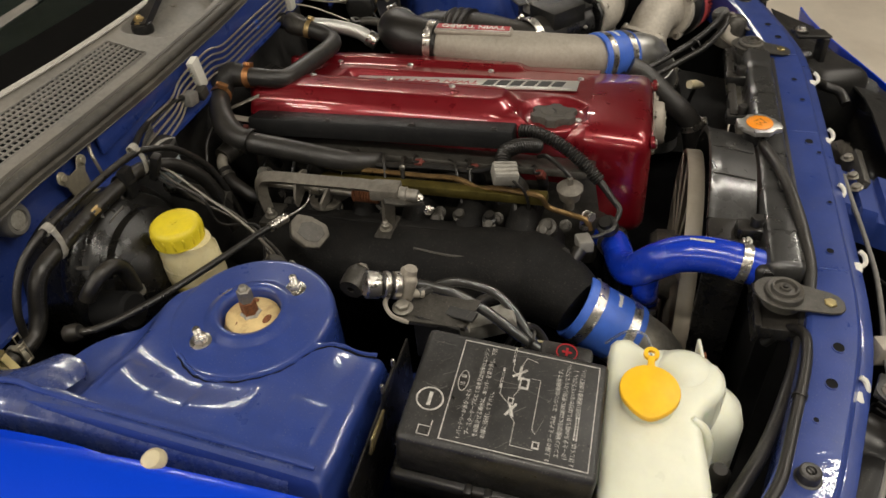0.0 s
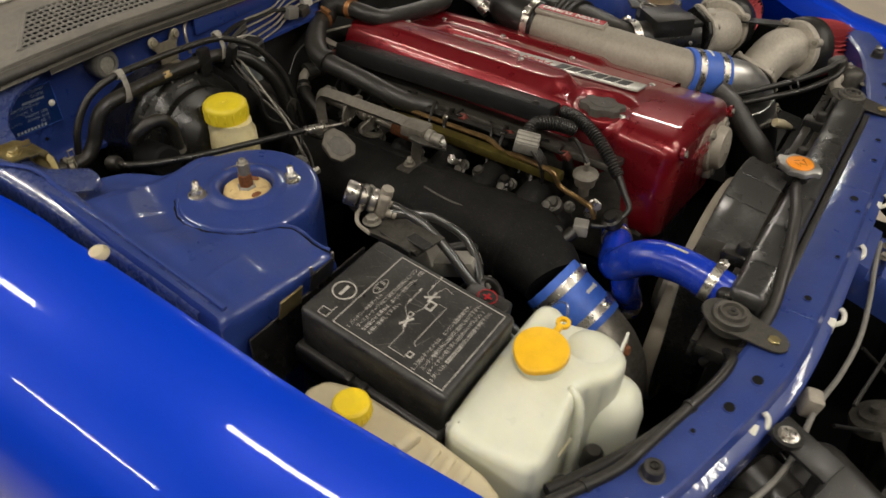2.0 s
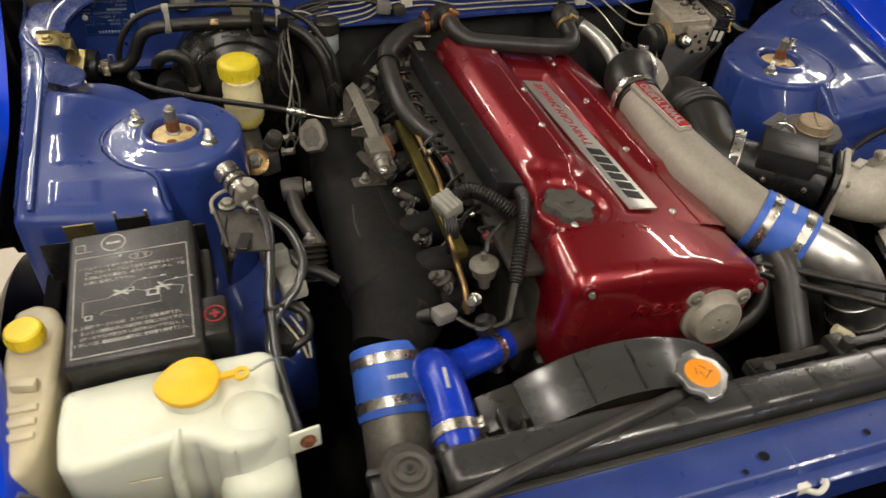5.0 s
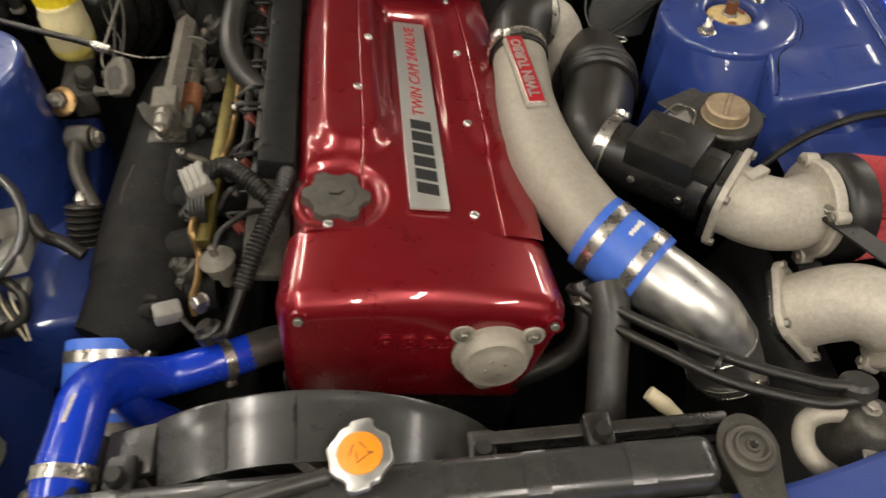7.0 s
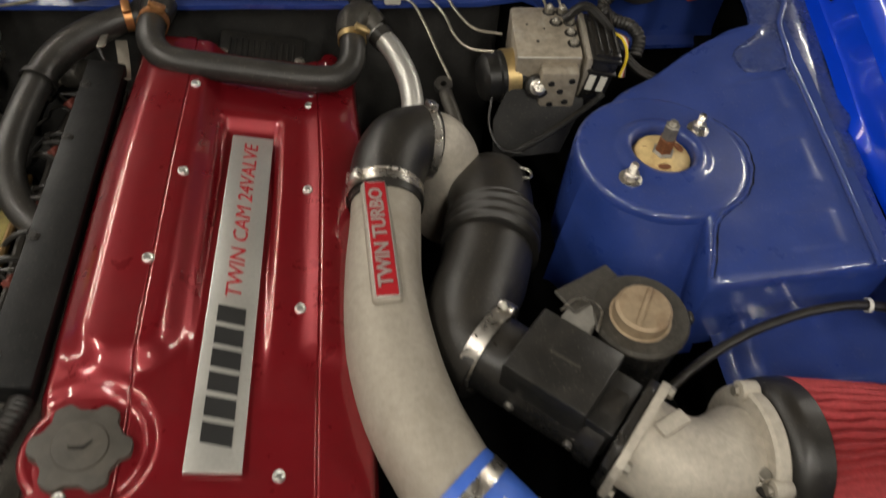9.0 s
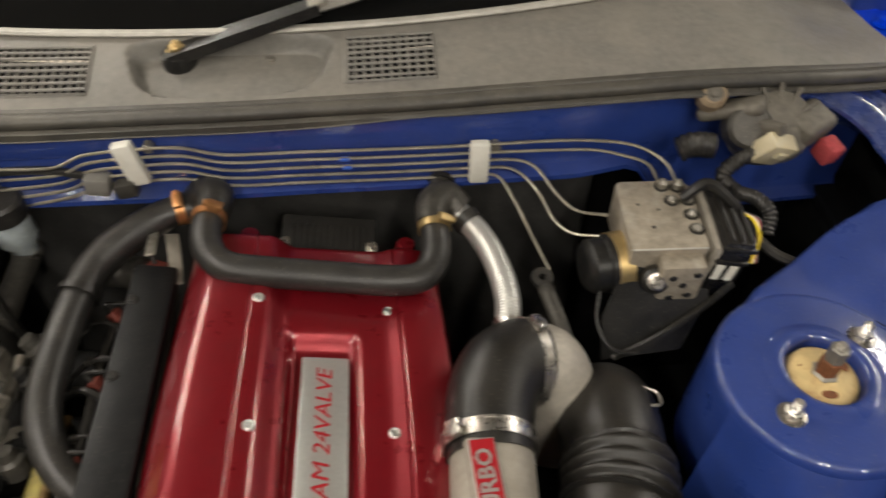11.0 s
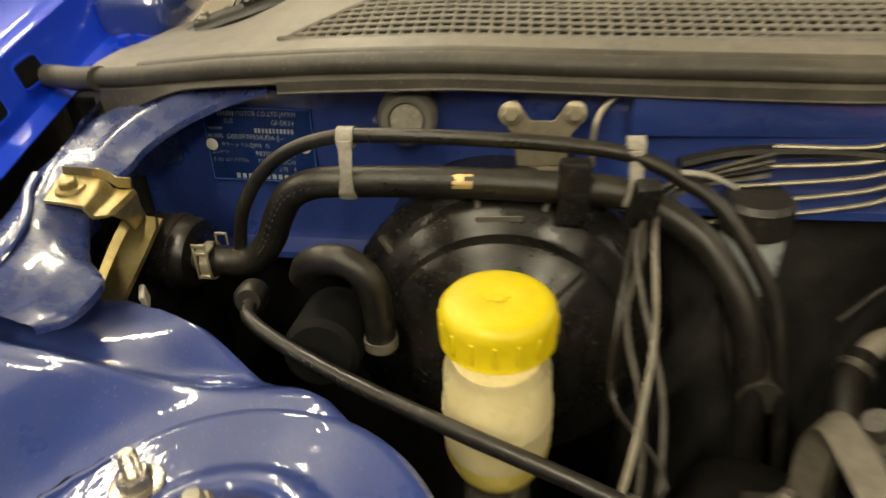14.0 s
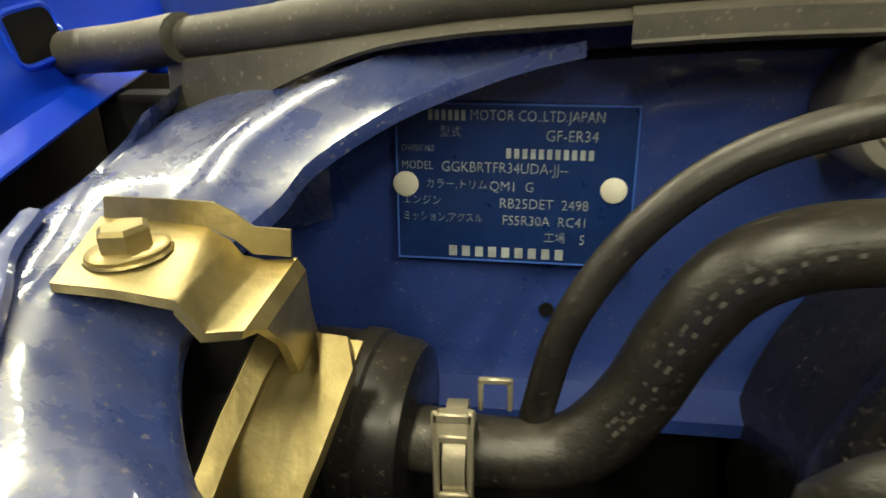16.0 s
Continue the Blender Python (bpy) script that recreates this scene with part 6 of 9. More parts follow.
part("turbo_outlet", sweep([(0.272, 0.065, 0.863), (0.288, 0.066, 0.854), (0.299, 0.063, 0.832), (0.303, 0.058, 0.80), (0.305, 0.052, 0.74)], 0.0385, 32), MAT["cast_light"], el, "cast turbo outlet", angle=60)
coupler((0.262, -0.3175, 0.8295), (0.3155, -0.3745, 0.8135), 0.0455, "matt blue silicone coupler with two steel clamps on the turbo pipe", (0.2, -0.2, 1), (0.55, 0.5, -0.6))
ap = thing("aluminium_pipe", "scuffed polished aluminium intercooler pipe", "pipe", (0.38, -0.43, 0.76))
part("pipe", sweep([(0.306, -0.366, 0.816), (0.338, -0.396, 0.805), (0.368, -0.416, 0.785), (0.394, -0.432, 0.748), (0.412, -0.446, 0.70), (0.422, -0.458, 0.64), (0.425, -0.465, 0.55)], [0.0405, 0.041, 0.042, 0.042, 0.0415, 0.041, 0.041], 36, 10), MAT["aluminium"], ap, angle=60)
worm_clamp(ap, (0.4075, -0.4425, 0.712), (0.35, -0.28, -0.9), 0.0432, 0.012, (0.6, -0.8, 0))
part("lower_sleeve", sweep([(0.409, -0.4435, 0.708), (0.42, -0.456, 0.655), (0.425, -0.463, 0.58)], 0.0445, 28), MAT["rubber"], ap, "black rubber sleeve")
part("weld", sweep([Vector((0.3905, -0.430, 0.753)) + axes((0, 0, 0), (0.42, -0.25, -0.85)).to_3x3() @ Vector((0.0425 * math.cos(a), 0.0425 * math.sin(a), 0)) for a in span(0, 2 * math.pi, 40)], 0.0018, 6, raw=True), MAT["aluminium"], ap)

# air flow meter, its elbow, filter; two alike sets one below the other
def tube_dir(a, b):
    return (Vector(b) - Vector(a)).normalized()


A0, A1 = Vector((0.305, -0.186, 0.838)), Vector((0.418, -0.284, 0.838))
ad = tube_dir(A0, A1)
am = axes(A0, ad, (0, 0, 1))
af = thing("air_flow_meter", "black air flow meter with a square electronics box", "air flow meter", A0)
part("meter_tube", lathe([(0.03, 0), (0.038, 0), (0.038, 0.02), (0.0375, 0.022), (0.0375, 0.12), (0.041, 0.124), (0.041, 0.14), (0.03, 0.14)], 36, am, closed=True), MAT["plastic_black"], af, angle=50)
boxm = axes((0.373, -0.240, 0.866), (0, 0, 1), ad)
ebox = part("electronics_box", rbox(0.082, 0.074, 0.05, 0.003, 2, boxm @ BT((-0.008, 0, -0.002))), MAT["plastic_worn"], af, "matt black box lid")
part("box_step", rbox(0.03, 0.06, 0.045, 0.004, 2, boxm @ BT((0.044, -0.002, -0.012))), MAT["plastic_worn"], ebox)
part("worn_mark", rbox(0.03, 0.003, 0.0005, 0, 1, boxm @ BT((-0.008, 0.0, 0.0232))), MAT["cast_grey"], ebox, "worn unreadable print bar")
part("plug", rbox(0.03, 0.04, 0.02, 0.003, 2, boxm @ BT((-0.02, 0.055, 0.0))), MAT["grey_plastic"], af, "grey wiring plug")
part("plug_clip", sweep([boxm @ Vector((-0.038, 0.05, 0.012)), boxm @ Vector((-0.03, 0.07, 0.016)), boxm @ Vector((-0.008, 0.072, 0.014)), boxm @ Vector((0.0, 0.05, 0.012))], 0.0013, 6), MAT["steel"], af)
for y in (-0.03, 0.03):
    part("box_screw", move(hexbolt(0.0045, 0.004), axes(Vector((0.373, -0.24, 0.842)) + ad * y - Vector((0.028, 0.031, 0)), (-0.66, -0.75, 0))), MAT["steel"], af)
worm_clamp(af, A0 + ad * 0.006, ad, 0.041, 0.016, (0.5, 0.5, 0.7))


def intake_elbow(base, inlet, run, outlet, label):
    p0, ad = Vector(base), Vector(inlet).normalized()
    e = thing("intake_elbow", label, "intake elbow", p0, "cast intake elbows with cone filters")
    fm = axes(p0, ad, (0, 0, 1))
    part("flange", prism([(0.05, -0.03), (0.05, 0.03), (0.042, 0.044), (0.03, 0.05), (-0.03, 0.05), (-0.044, 0.042), (-0.05, 0.03), (-0.05, -0.03), (-0.042, -0.044), (-0.03, -0.05), (0.03, -0.05), (0.044, -0.042)], -0.003, 0.005, 0.0015, 2, fm @ pose(0, 0, 0, 0, 0, 8)), MAT["cast_light"], e)
    part("gasket", prism([(0.046, -0.03), (0.046, 0.03), (0.03, 0.046), (-0.03, 0.046), (-0.046, 0.03), (-0.046, -0.03), (-0.03, -0.046), (0.03, -0.046)], -0.012, -0.0034, 0.001, 1, fm @ pose(0, 0, 0, 0, 0, 8)), MAT["plastic_black"], e, "black adapter plate")
    for a in (45, 135, 225, 315):
        part("flange_bolt", move(hexbolt(0.0055, 0.005), fm @ BT((0.055 * math.cos(radians(a + 8)), 0.055 * math.sin(radians(a + 8)), 0.005))), MAT["dull_steel"], e)
    p1, p2, p3 = [p0 + Vector(q) for q in run]
    pipe = part("pipe", sweep([p0, p1, p2, p3], [0.0425, 0.0425, 0.0425, 0.043], 36, 10), MAT["cast_light"], e, "sand-cast aluminium elbow", angle=60)
    part("pipe_pad", rbox(0.03, 0.014, 0.006, 0.002, 2, axes(p0 + ad * 0.022 + Vector((0.004, 0.008, 0.0425)), (0, 0.1, 1), (1, 0.5, 0))), MAT["cast_light"], pipe)
    fa = Vector(outlet).normalized()
    rm = axes(p3, fa, (0, 0, 1))
    part("ring_flange", lathe([(0.03, -0.004), (0.057, -0.004), (0.0595, -0.0015), (0.0595, 0.008), (0.0575, 0.0105), (0.03, 0.0105)], 44, rm, closed=True), MAT["cast_light"], e)
    for a in (55, 142, 318):
        lug = part("lug", lathe([(0, 0.01), (0.007, 0.01), (0.0085, 0.008), (0.009, -0.008), (0, -0.008)], 16, rm @ BT((0.058 * math.cos(radians(a)), 0.058 * math.sin(radians(a)), 0))), MAT["cast_light"], e)
        part("lug_bolt", move(hexbolt(0.005, 0.005), rm @ BT((0.058 * math.cos(radians(a)), 0.058 * math.sin(radians(a)), -0.013))), MAT["dull_steel"], lug)
    f = thing("cone_filter", "red pleated cone air filter with a black rubber base", "air filter", p3 + fa * 0.03, "cone filters")
    part("rubber_base", lathe([(0.03, 0.0108), (0.056, 0.0108), (0.0605, 0.014), (0.0655, 0.021), (0.066, 0.03), (0.066, 0.045), (0.06, 0.048), (0.03, 0.048)], 44, rm, closed=True), MAT["rubber"], f, angle=50)
    bm = bmesh.new()
    n = 84
    rings = []
    for z, r in ((0.046, 0.062), (0.07, 0.0595), (0.095, 0.057), (0.12, 0.0545), (0.15, 0.0515)):
        rings.append([bm.verts.new((((r + (0.0036 if k % 2 else -0.008)) * math.cos(2 * math.pi * k / n + 0.03 * math.sin(z * 110 + k * 0.9))), (r + (0.0036 if k % 2 else -0.008)) * math.sin(2 * math.pi * k / n + 0.03 * math.sin(z * 110 + k * 0.9)), z)) for k in range(n)])
    for a, b in zip(rings, rings[1:]):
        for k in range(n):
            bm.faces.new((a[k], a[(k + 1) % n], b[(k + 1) % n], b[k]))
    part("pleats", move(bm, rm), MAT["filter_red"], f, "red cotton pleats", angle=15)
    part("end_cap", lathe([(0, 0.158), (0.046, 0.158), (0.055, 0.153), (0.055, 0.148), (0, 0.146)], 36, rm), MAT["rubber"], f)


intake_elbow((0.426, -0.290, 0.839), ad, ((0.032, -0.022, -0.004), (0.068, -0.024, -0.012), (0.103, -0.010, -0.020)), (1, 0.02, -0.08), "cast aluminium intake elbow behind the air flow meter")
intake_elbow((0.486, -0.408, 0.764), (0.67, -0.29, 0.66), ((0.024, -0.010, 0.024), (0.050, -0.022, 0.040), (0.083, -0.041, 0.034)), (0.88, -0.44, -0.16), "second cast aluminium intake elbow set lower")
link = thing("filter_bracket", "black steel strap joining the two filter rings", "bracket", (0.53, -0.35, 0.84))
q1, q2 = Vector((0.522, -0.335, 0.847)), Vector((0.574, -0.418, 0.842))
part("strap", sheet(lambda u, k: q1.lerp(q2, u) + Vector((0.012, 0.004, 0.0)) * (k * 2 - 1) + Vector((0, 0, 0.004)), span(-0.08, 1.08, 8), [0, 0.5, 1], 0.003), MAT["plastic_worn"], link)
for q in (q1, q2):
    part("strap_bolt", move(hexbolt(0.0068, 0.006, flange=0.009), axes(q + Vector((0, 0, 0.005)), (0.0, -0.1, 1))), MAT["dull_steel"], link)

# corrugated intake hose
ah = thing("intake_hose", "black corrugated rubber intake hose", "hose", (0.33, -0.08, 0.83))
part("bellows", sweep([(0.341, -0.014, 0.824), (0.3385, -0.034, 0.827), (0.335, -0.052, 0.829), (0.33, -0.07, 0.83)], [0.047, 0.047, 0.047, 0.046], 36, 8, ribs=(0.0125, 0.0065, 0.16, 0.98)), MAT["rubber"], ah, angle=70)
part("bend", sweep([(0.33, -0.068, 0.83), (0.318, -0.105, 0.832), (0.303, -0.14, 0.833), (0.297, -0.168, 0.833), (0.302, -0.19, 0.832), (0.312, -0.203, 0.832)], [0.047, 0.0465, 0.0455, 0.0435, 0.0415, 0.041], 36, 8), MAT["rubber"], ah, angle=70)
part("hose_clip", sweep([(0.372, 0.018, 0.852), (0.385, 0.014, 0.856), (0.388, 0.03, 0.85), (0.375, 0.04, 0.848)], 0.0016, 6), MAT["steel"], ah)
part("turbo_inlet", sweep([(0.341, -0.018, 0.825), (0.343, 0.004, 0.821), (0.3455, 0.026, 0.815), (0.35, 0.044, 0.798), (0.353, 0.052, 0.77), (0.354, 0.054, 0.72)], [0.0465, 0.0485, 0.0488, 0.0485, 0.048, 0.047], 36, 8), MAT["rubber"], ah, "smooth rear end of the hose", angle=60)

# canister behind the meter
can = thing("steering_reservoir", "black canister with a dirty beige metal cap", "reservoir", (0.452, -0.19, 0.8))
part("body", lathe([(0, 0.872), (0.04, 0.872), (0.042, 0.868), (0.042, 0.78), (0, 0.78)], 36, BT((0.452, -0.185, 0))), MAT["plastic_black"], can)
part("flange", lathe([(0.02, 0.877), (0.044, 0.877), (0.0465, 0.874), (0.0465, 0.871), (0.02, 0.871)], 36, BT((0.452, -0.185, 0)), closed=True), MAT["cast_grey"], can)
c = part("cap", lathe([(0, 0.893), (0.0235, 0.893), (0.0262, 0.8905), (0.0268, 0.879), (0.029, 0.878), (0, 0.877)], 32, BT((0.450, -0.188, 0))), MAT["cap_rust"], can, "dirty tan round cap, rusted in the middle")
part("cap_bar", rbox(0.045, 0.005, 0.003, 0.001, 1, pose(0.450, -0.188, 0.894, 0, 0, 60)), MAT["cap_rust"], c)
part("bracket", rbox(0.07, 0.03, 0.004, 0.0015, 1, pose(0.412, -0.152, 0.874, 0, 6, 30)), MAT["cast_grey"], can)
part("strap", rbox(0.006, 0.012, 0.09, 0.002, 1, BT((0.50, -0.188, 0.83))), MAT["rubber"], can)
wl = thing("wing_loom", "taped black wiring loom along the inner wing", "wiring", (0.6, -0.2, 0.86))
part("loom", sweep([(0.49, -0.225, 0.80), (0.525, -0.205, 0.815), (0.565, -0.188, 0.828), (0.61, -0.176, 0.838), (0.655, -0.170, 0.846), (0.70, -0.170, 0.848), (0.735, -0.178, 0.842), (0.752, -0.2, 0.83), (0.756, -0.25, 0.80)], 0.0052, 10), MAT["rubber"], wl)
part("tie", ring(0.0065, 0.004, 0.001, axes((0.70, -0.170, 0.848), (1, -0.1, 0)), 16), MAT["white_plastic"], wl)

# hoses and cables at the front of the turbo side
fh = thing("coolant_hose", "black rubber coolant hose down beside the timing cover", "hose", (0.24, -0.45, 0.75))
part("hose", sweep([(0.236, -0.372, 0.805), (0.241, -0.391, 0.79), (0.239, -0.41, 0.766), (0.225, -0.421, 0.742), (0.20, -0.425, 0.723), (0.17, -0.425, 0.706), (0.14, -0.42, 0.69)], 0.0135, 16), MAT["rubber"], fh)
worm_clamp(fh, (0.240, -0.386, 0.795), (0.1, -0.6, -0.75), 0.0142, 0.010, (1, 0.3, 0.2))
th = thing("down_hose", "thick grey-black hose going down at the front", "hose", (0.27, -0.46, 0.7))
part("hose", sweep([(0.262, -0.385, 0.815), (0.263, -0.414, 0.80), (0.255, -0.46, 0.76), (0.246, -0.505, 0.722), (0.24, -0.525, 0.67), (0.238, -0.53, 0.58)], 0.0215, 20), MAT["rubber_grey"], th)
worm_clamp(th, (0.2445, -0.512, 0.712), (-0.1, -0.35, -0.9), 0.0222, 0.012, (0, -1, 0.4))
wc = thing("front_cables", "two black cables bundled across the front", "wiring", (0.38, -0.45, 0.84))
part("cable", sweep([(0.225, -0.375, 0.80), (0.255, -0.41, 0.812), (0.30, -0.455, 0.822), (0.36, -0.505, 0.832), (0.42, -0.54, 0.84), (0.45, -0.552, 0.846), (0.462, -0.555, 0.843)], 0.0058, 10), MAT["rubber"], wc)
part("cable", sweep([(0.228, -0.385, 0.792), (0.258, -0.43, 0.802), (0.30, -0.475, 0.812), (0.35, -0.52, 0.82), (0.42, -0.555, 0.828), (0.448, -0.562, 0.838), (0.462, -0.56, 0.836)], 0.0058, 10), MAT["rubber"], wc)
part("tie", ring(0.011, 0.004, 0.001, axes((0.345, -0.503, 0.826), (0.75, -0.62, 0.1)), 16), MAT["rubber"], wc)
fu = thing("hose_union", "hooked grey metal pipe union on the front panel", "union", (0.51, -0.56, 0.82))
part("pot", lathe([(0, 0.012), (0.016, 0.011), (0.023, 0.006), (0.026, -0.002), (0.027, -0.012), (0.0275, -0.05), (0, -0.05)], 30, axes((0.468, -0.579, 0.824), (0.15, -0.1, 1))), MAT["cast_grey"], fu, "scuffed metal pot")
part("spigot", lathe([(0, 0.026), (0.012, 0.026), (0.0165, 0.022), (0.0175, 0.012), (0.0175, -0.006), (0, -0.006)], 24, axes((0.459, -0.555, 0.826), (-0.1, 0.35, 1))), MAT["rubber_grey"], fu, "rubber hose end")
part("hook", sweep([(0.46, -0.572, 0.822), (0.445, -0.563, 0.818), (0.425, -0.561, 0.816), (0.409, -0.568, 0.813), (0.402, -0.587, 0.808), (0.41, -0.602, 0.80), (0.43, -0.612, 0.785), (0.44, -0.615, 0.76)], 0.0098, 14), MAT["cast"], fu, "pale hooked metal pipe")
part("pot_bolt", move(hexbolt(0.006, 0.006, flange=0.009), axes((0.462, -0.571, 0.838), (0, 0.1, 1))), MAT["dull_steel"], fu)
part("bracket", rbox(0.05, 0.022, 0.004, 0.001, 1, pose(0.47, -0.615, 0.812, 10, 8, -10)), MAT["dull_steel"], fu)
sp = thing("wiring_stub", "loose plug with bare metal end in the dark", "plug", (0.3, -0.5, 0.75))
part("plug", sweep([(0.285, -0.50, 0.775), (0.30, -0.512, 0.768), (0.318, -0.525, 0.758)], [0.008, 0.009, 0.005], 10), MAT["bottle_beige"], sp)
part("wire", sweep([(0.316, -0.523, 0.758), (0.35, -0.53, 0.74), (0.38, -0.52, 0.72), (0.40, -0.51, 0.66)], 0.004, 8), MAT["rubber"], sp)

# ---- hoses over the back of the engine ----
bh = thing("breather_hose", "dusty black breather hose curved over the cam covers", "hose", (0.07, 0.17, 0.89))
part("hose", sweep([(-0.034, 0.262, 0.905), (-0.037, 0.225, 0.911), (-0.033, 0.195, 0.908), (-0.016, 0.177, 0.9), (0.02, 0.172, 0.894), (0.09, 0.167, 0.885), (0.145, 0.163, 0.879), (0.176, 0.167, 0.877), (0.192, 0.185, 0.881), (0.195, 0.212, 0.889), (0.194, 0.235, 0.893)], 0.0158, 20, 8), MAT["rubber_grey"], bh, angle=60)
worm_clamp(bh, (-0.0365, 0.232, 0.910), (0, -1, 0.1), 0.0165, 0.011, (0.5, 0, 1), MAT["copper"], "orange rusty hose clamp")
worm_clamp(bh, (0.1945, 0.222, 0.891), (0, 1, 0.2), 0.0165, 0.009, (0.6, 0, 1), MAT["brass"], "dull brass hose clamp")
part("elbow", sweep([(-0.034, 0.24, 0.91), (-0.034, 0.262, 0.912), (-0.045, 0.277, 0.905), (-0.06, 0.277, 0.89)], [0.017, 0.021, 0.021, 0.018], 16), MAT["rubber_grey"], bh)
part("tee", sweep([(0.192, 0.225, 0.893), (0.196, 0.25, 0.897), (0.21, 0.262, 0.895), (0.225, 0.252, 0.885)], [0.0165, 0.0195, 0.02, 0.018], 16), MAT["cast_grey"], bh, "grey moulded tee")
part("stub", sweep([(0.2, 0.258, 0.897), (0.207, 0.285, 0.9)], 0.013, 14), MAT["rubber_grey"], bh)
part("stub_ring", ring(0.0135, 0.006, 0.002, axes((0.207, 0.282, 0.9), (0.2, 1, 0.1)), 20), MAT["rubber"], bh)
bt = thing("braided_tube", "shiny foil-wrapped breather tube", "pipe", (0.25, 0.18, 0.86))
part("tube", sweep([(0.223, 0.248, 0.885), (0.243, 0.222, 0.878), (0.258, 0.185, 0.868), (0.264, 0.15, 0.857), (0.262, 0.125, 0.845)], 0.0135, 18, 10, ribs=(0.003, 0.0003, 0, 1)), MAT["badge_silver"], bt, angle=70)
part("cuff", ring(0.0145, 0.012, 0.0015, axes((0.232, 0.238, 0.882), (0.55, -0.8, -0.2)), 20), MAT["rubber_grey"], bt)
part("elbow_stub", sweep([(0.263, 0.13, 0.848), (0.262, 0.112, 0.838)], 0.016, 14), MAT["steel"], bt)
part("stay_rod", sweep([(0.305, 0.155, 0.86), (0.306, 0.14, 0.862), (0.312, 0.115, 0.855), (0.316, 0.10, 0.845)], 0.0085, 12), MAT["cast_grey"], bt)
part("stay_eye", lathe([(0.004, -0.004), (0.011, -0.004), (0.012, 0.0), (0.011, 0.004), (0.004, 0.004)], 20, axes((0.303, 0.168, 0.862), (0, -0.3, 1)), closed=True), MAT["rubber_grey"], bt)
rv = thing("return_hose", "thick dusty black hose from the bulkhead over the intake", "hose", (-0.15, 0.12, 0.88))
part("hose", sweep([(-0.055, 0.275, 0.893), (-0.085, 0.268, 0.890), (-0.115, 0.252, 0.885), (-0.14, 0.232, 0.879), (-0.158, 0.208, 0.873), (-0.167, 0.175, 0.869), (-0.171, 0.13, 0.867), (-0.173, 0.085, 0.863), (-0.171, 0.05, 0.856), (-0.162, 0.022, 0.846), (-0.148, 0.0, 0.837), (-0.126, -0.02, 0.826)], [0.0165, 0.0165, 0.0185, 0.0195, 0.0185, 0.017, 0.0165, 0.0165, 0.0165, 0.0165, 0.016, 0.016], 20, 8), MAT["rubber_grey"], rv, angle=60)
worm_clamp(rv, (-0.075, 0.272, 0.892), (-1, -0.25, 0), 0.0172, 0.0095, (0, -0.5, 1), MAT["copper"], "orange rusty hose clamp")
part("strap", rbox(0.010, 0.065, 0.003, 0.001, 1, pose(-0.095, 0.22, 0.895, -22, 0, 12)), MAT["dull_steel"], rv)
part("clip_ring", ring(0.0195, 0.008, 0.0015, axes((-0.166, 0.178, 0.8695), (-0.2, -1, -0.1)), 22), MAT["rubber"], rv)

# ---- brake pipes along the bulkhead ----
bp = thing("brake_pipes", "row of thin dull metal brake pipes clipped to the bulkhead", "brake pipes", (0.05, 0.285, 0.94))
for k in range(5):
    z = 0.968 - 0.0105 * k
    d = 0.0105 * k
    y = 0.2795
    left = [(-0.25 - 0.01 * k, y + 0.004, z - 0.02 - 0.004 * k), (-0.19, y, z - 0.018), (-0.155, y, z - 0.004), (-0.11, y, z), (-0.06, y, z), (-0.015, y, z - 0.012), (0.06, y, z - 0.013), (0.16, y, z - 0.015), (0.246, y + 0.002, z - 0.017)]
    ends = [[(0.33, y + 0.003, z - 0.017), (0.385, y - 0.001, z - 0.018), (0.418, 0.271, z - 0.022), (0.441, 0.257, 0.938), (0.453, 0.246, 0.924), (0.456, 0.240, 0.912)], [(0.33, y, z - 0.017), (0.372, y - 0.002, z - 0.018), (0.405, 0.271, z - 0.023), (0.427, 0.258, 0.932), (0.440, 0.247, 0.912)], [(0.29, y, z - 0.018), (0.31, 0.27, z - 0.024), (0.325, 0.24, 0.915), (0.345, 0.222, 0.905), (0.378, 0.215, 0.902)],
            [(0.285, y, z - 0.02), (0.31, 0.262, 0.90), (0.322, 0.225, 0.892), (0.34, 0.205, 0.888), (0.38, 0.20, 0.886)], [(0.27, y, z - 0.02), (0.285, 0.25, 0.895), (0.30, 0.215, 0.875), (0.315, 0.185, 0.855)]][k]
    part("pipe", sweep(left + ends, 0.0018, 8, 6), MAT["brake_pipe"], bp)
for x, z, tilt in ((-0.11, 0.953, -9), (0.247, 0.932, 1)):
    part("clip", rbox(0.021, 0.013, 0.052, 0.003, 2, pose(x, 0.277, z, 0, tilt, 0)), MAT["white_plastic"], bp, "white plastic pipe clip")
    part("clip_stud", move(hexbolt(0.006, 0.01), axes((x + 0.018, 0.292, z + 0.012), (0, -1, 0))), MAT["dull_steel"], bp)
part("paint_mark", rbox(0.01, 0.0065, 0.004, 0.001, 1, pose(0.105, 0.2795, 0.943)), MAT["silicone_matt"], bp, "pale blue paint mark")
part("paint_mark", rbox(0.01, 0.0065, 0.004, 0.001, 1, pose(0.107, 0.2795, 0.932)), MAT["silicone_matt"], bp, "pale blue paint mark")
part("pipe", sweep([(-0.345, 0.306, 0.978), (-0.358, 0.298, 0.968), (-0.3635, 0.292, 0.955), (-0.364, 0.288, 0.93)], 0.0024, 8), MAT["brake_pipe"], bp)
part("loom", sweep([(-0.31, 0.272, 0.94), (-0.27, 0.282, 0.944), (-0.21, 0.284, 0.944), (-0.17, 0.280, 0.940), (-0.14, 0.275, 0.93)], 0.0045, 8), MAT["rubber"], bp)
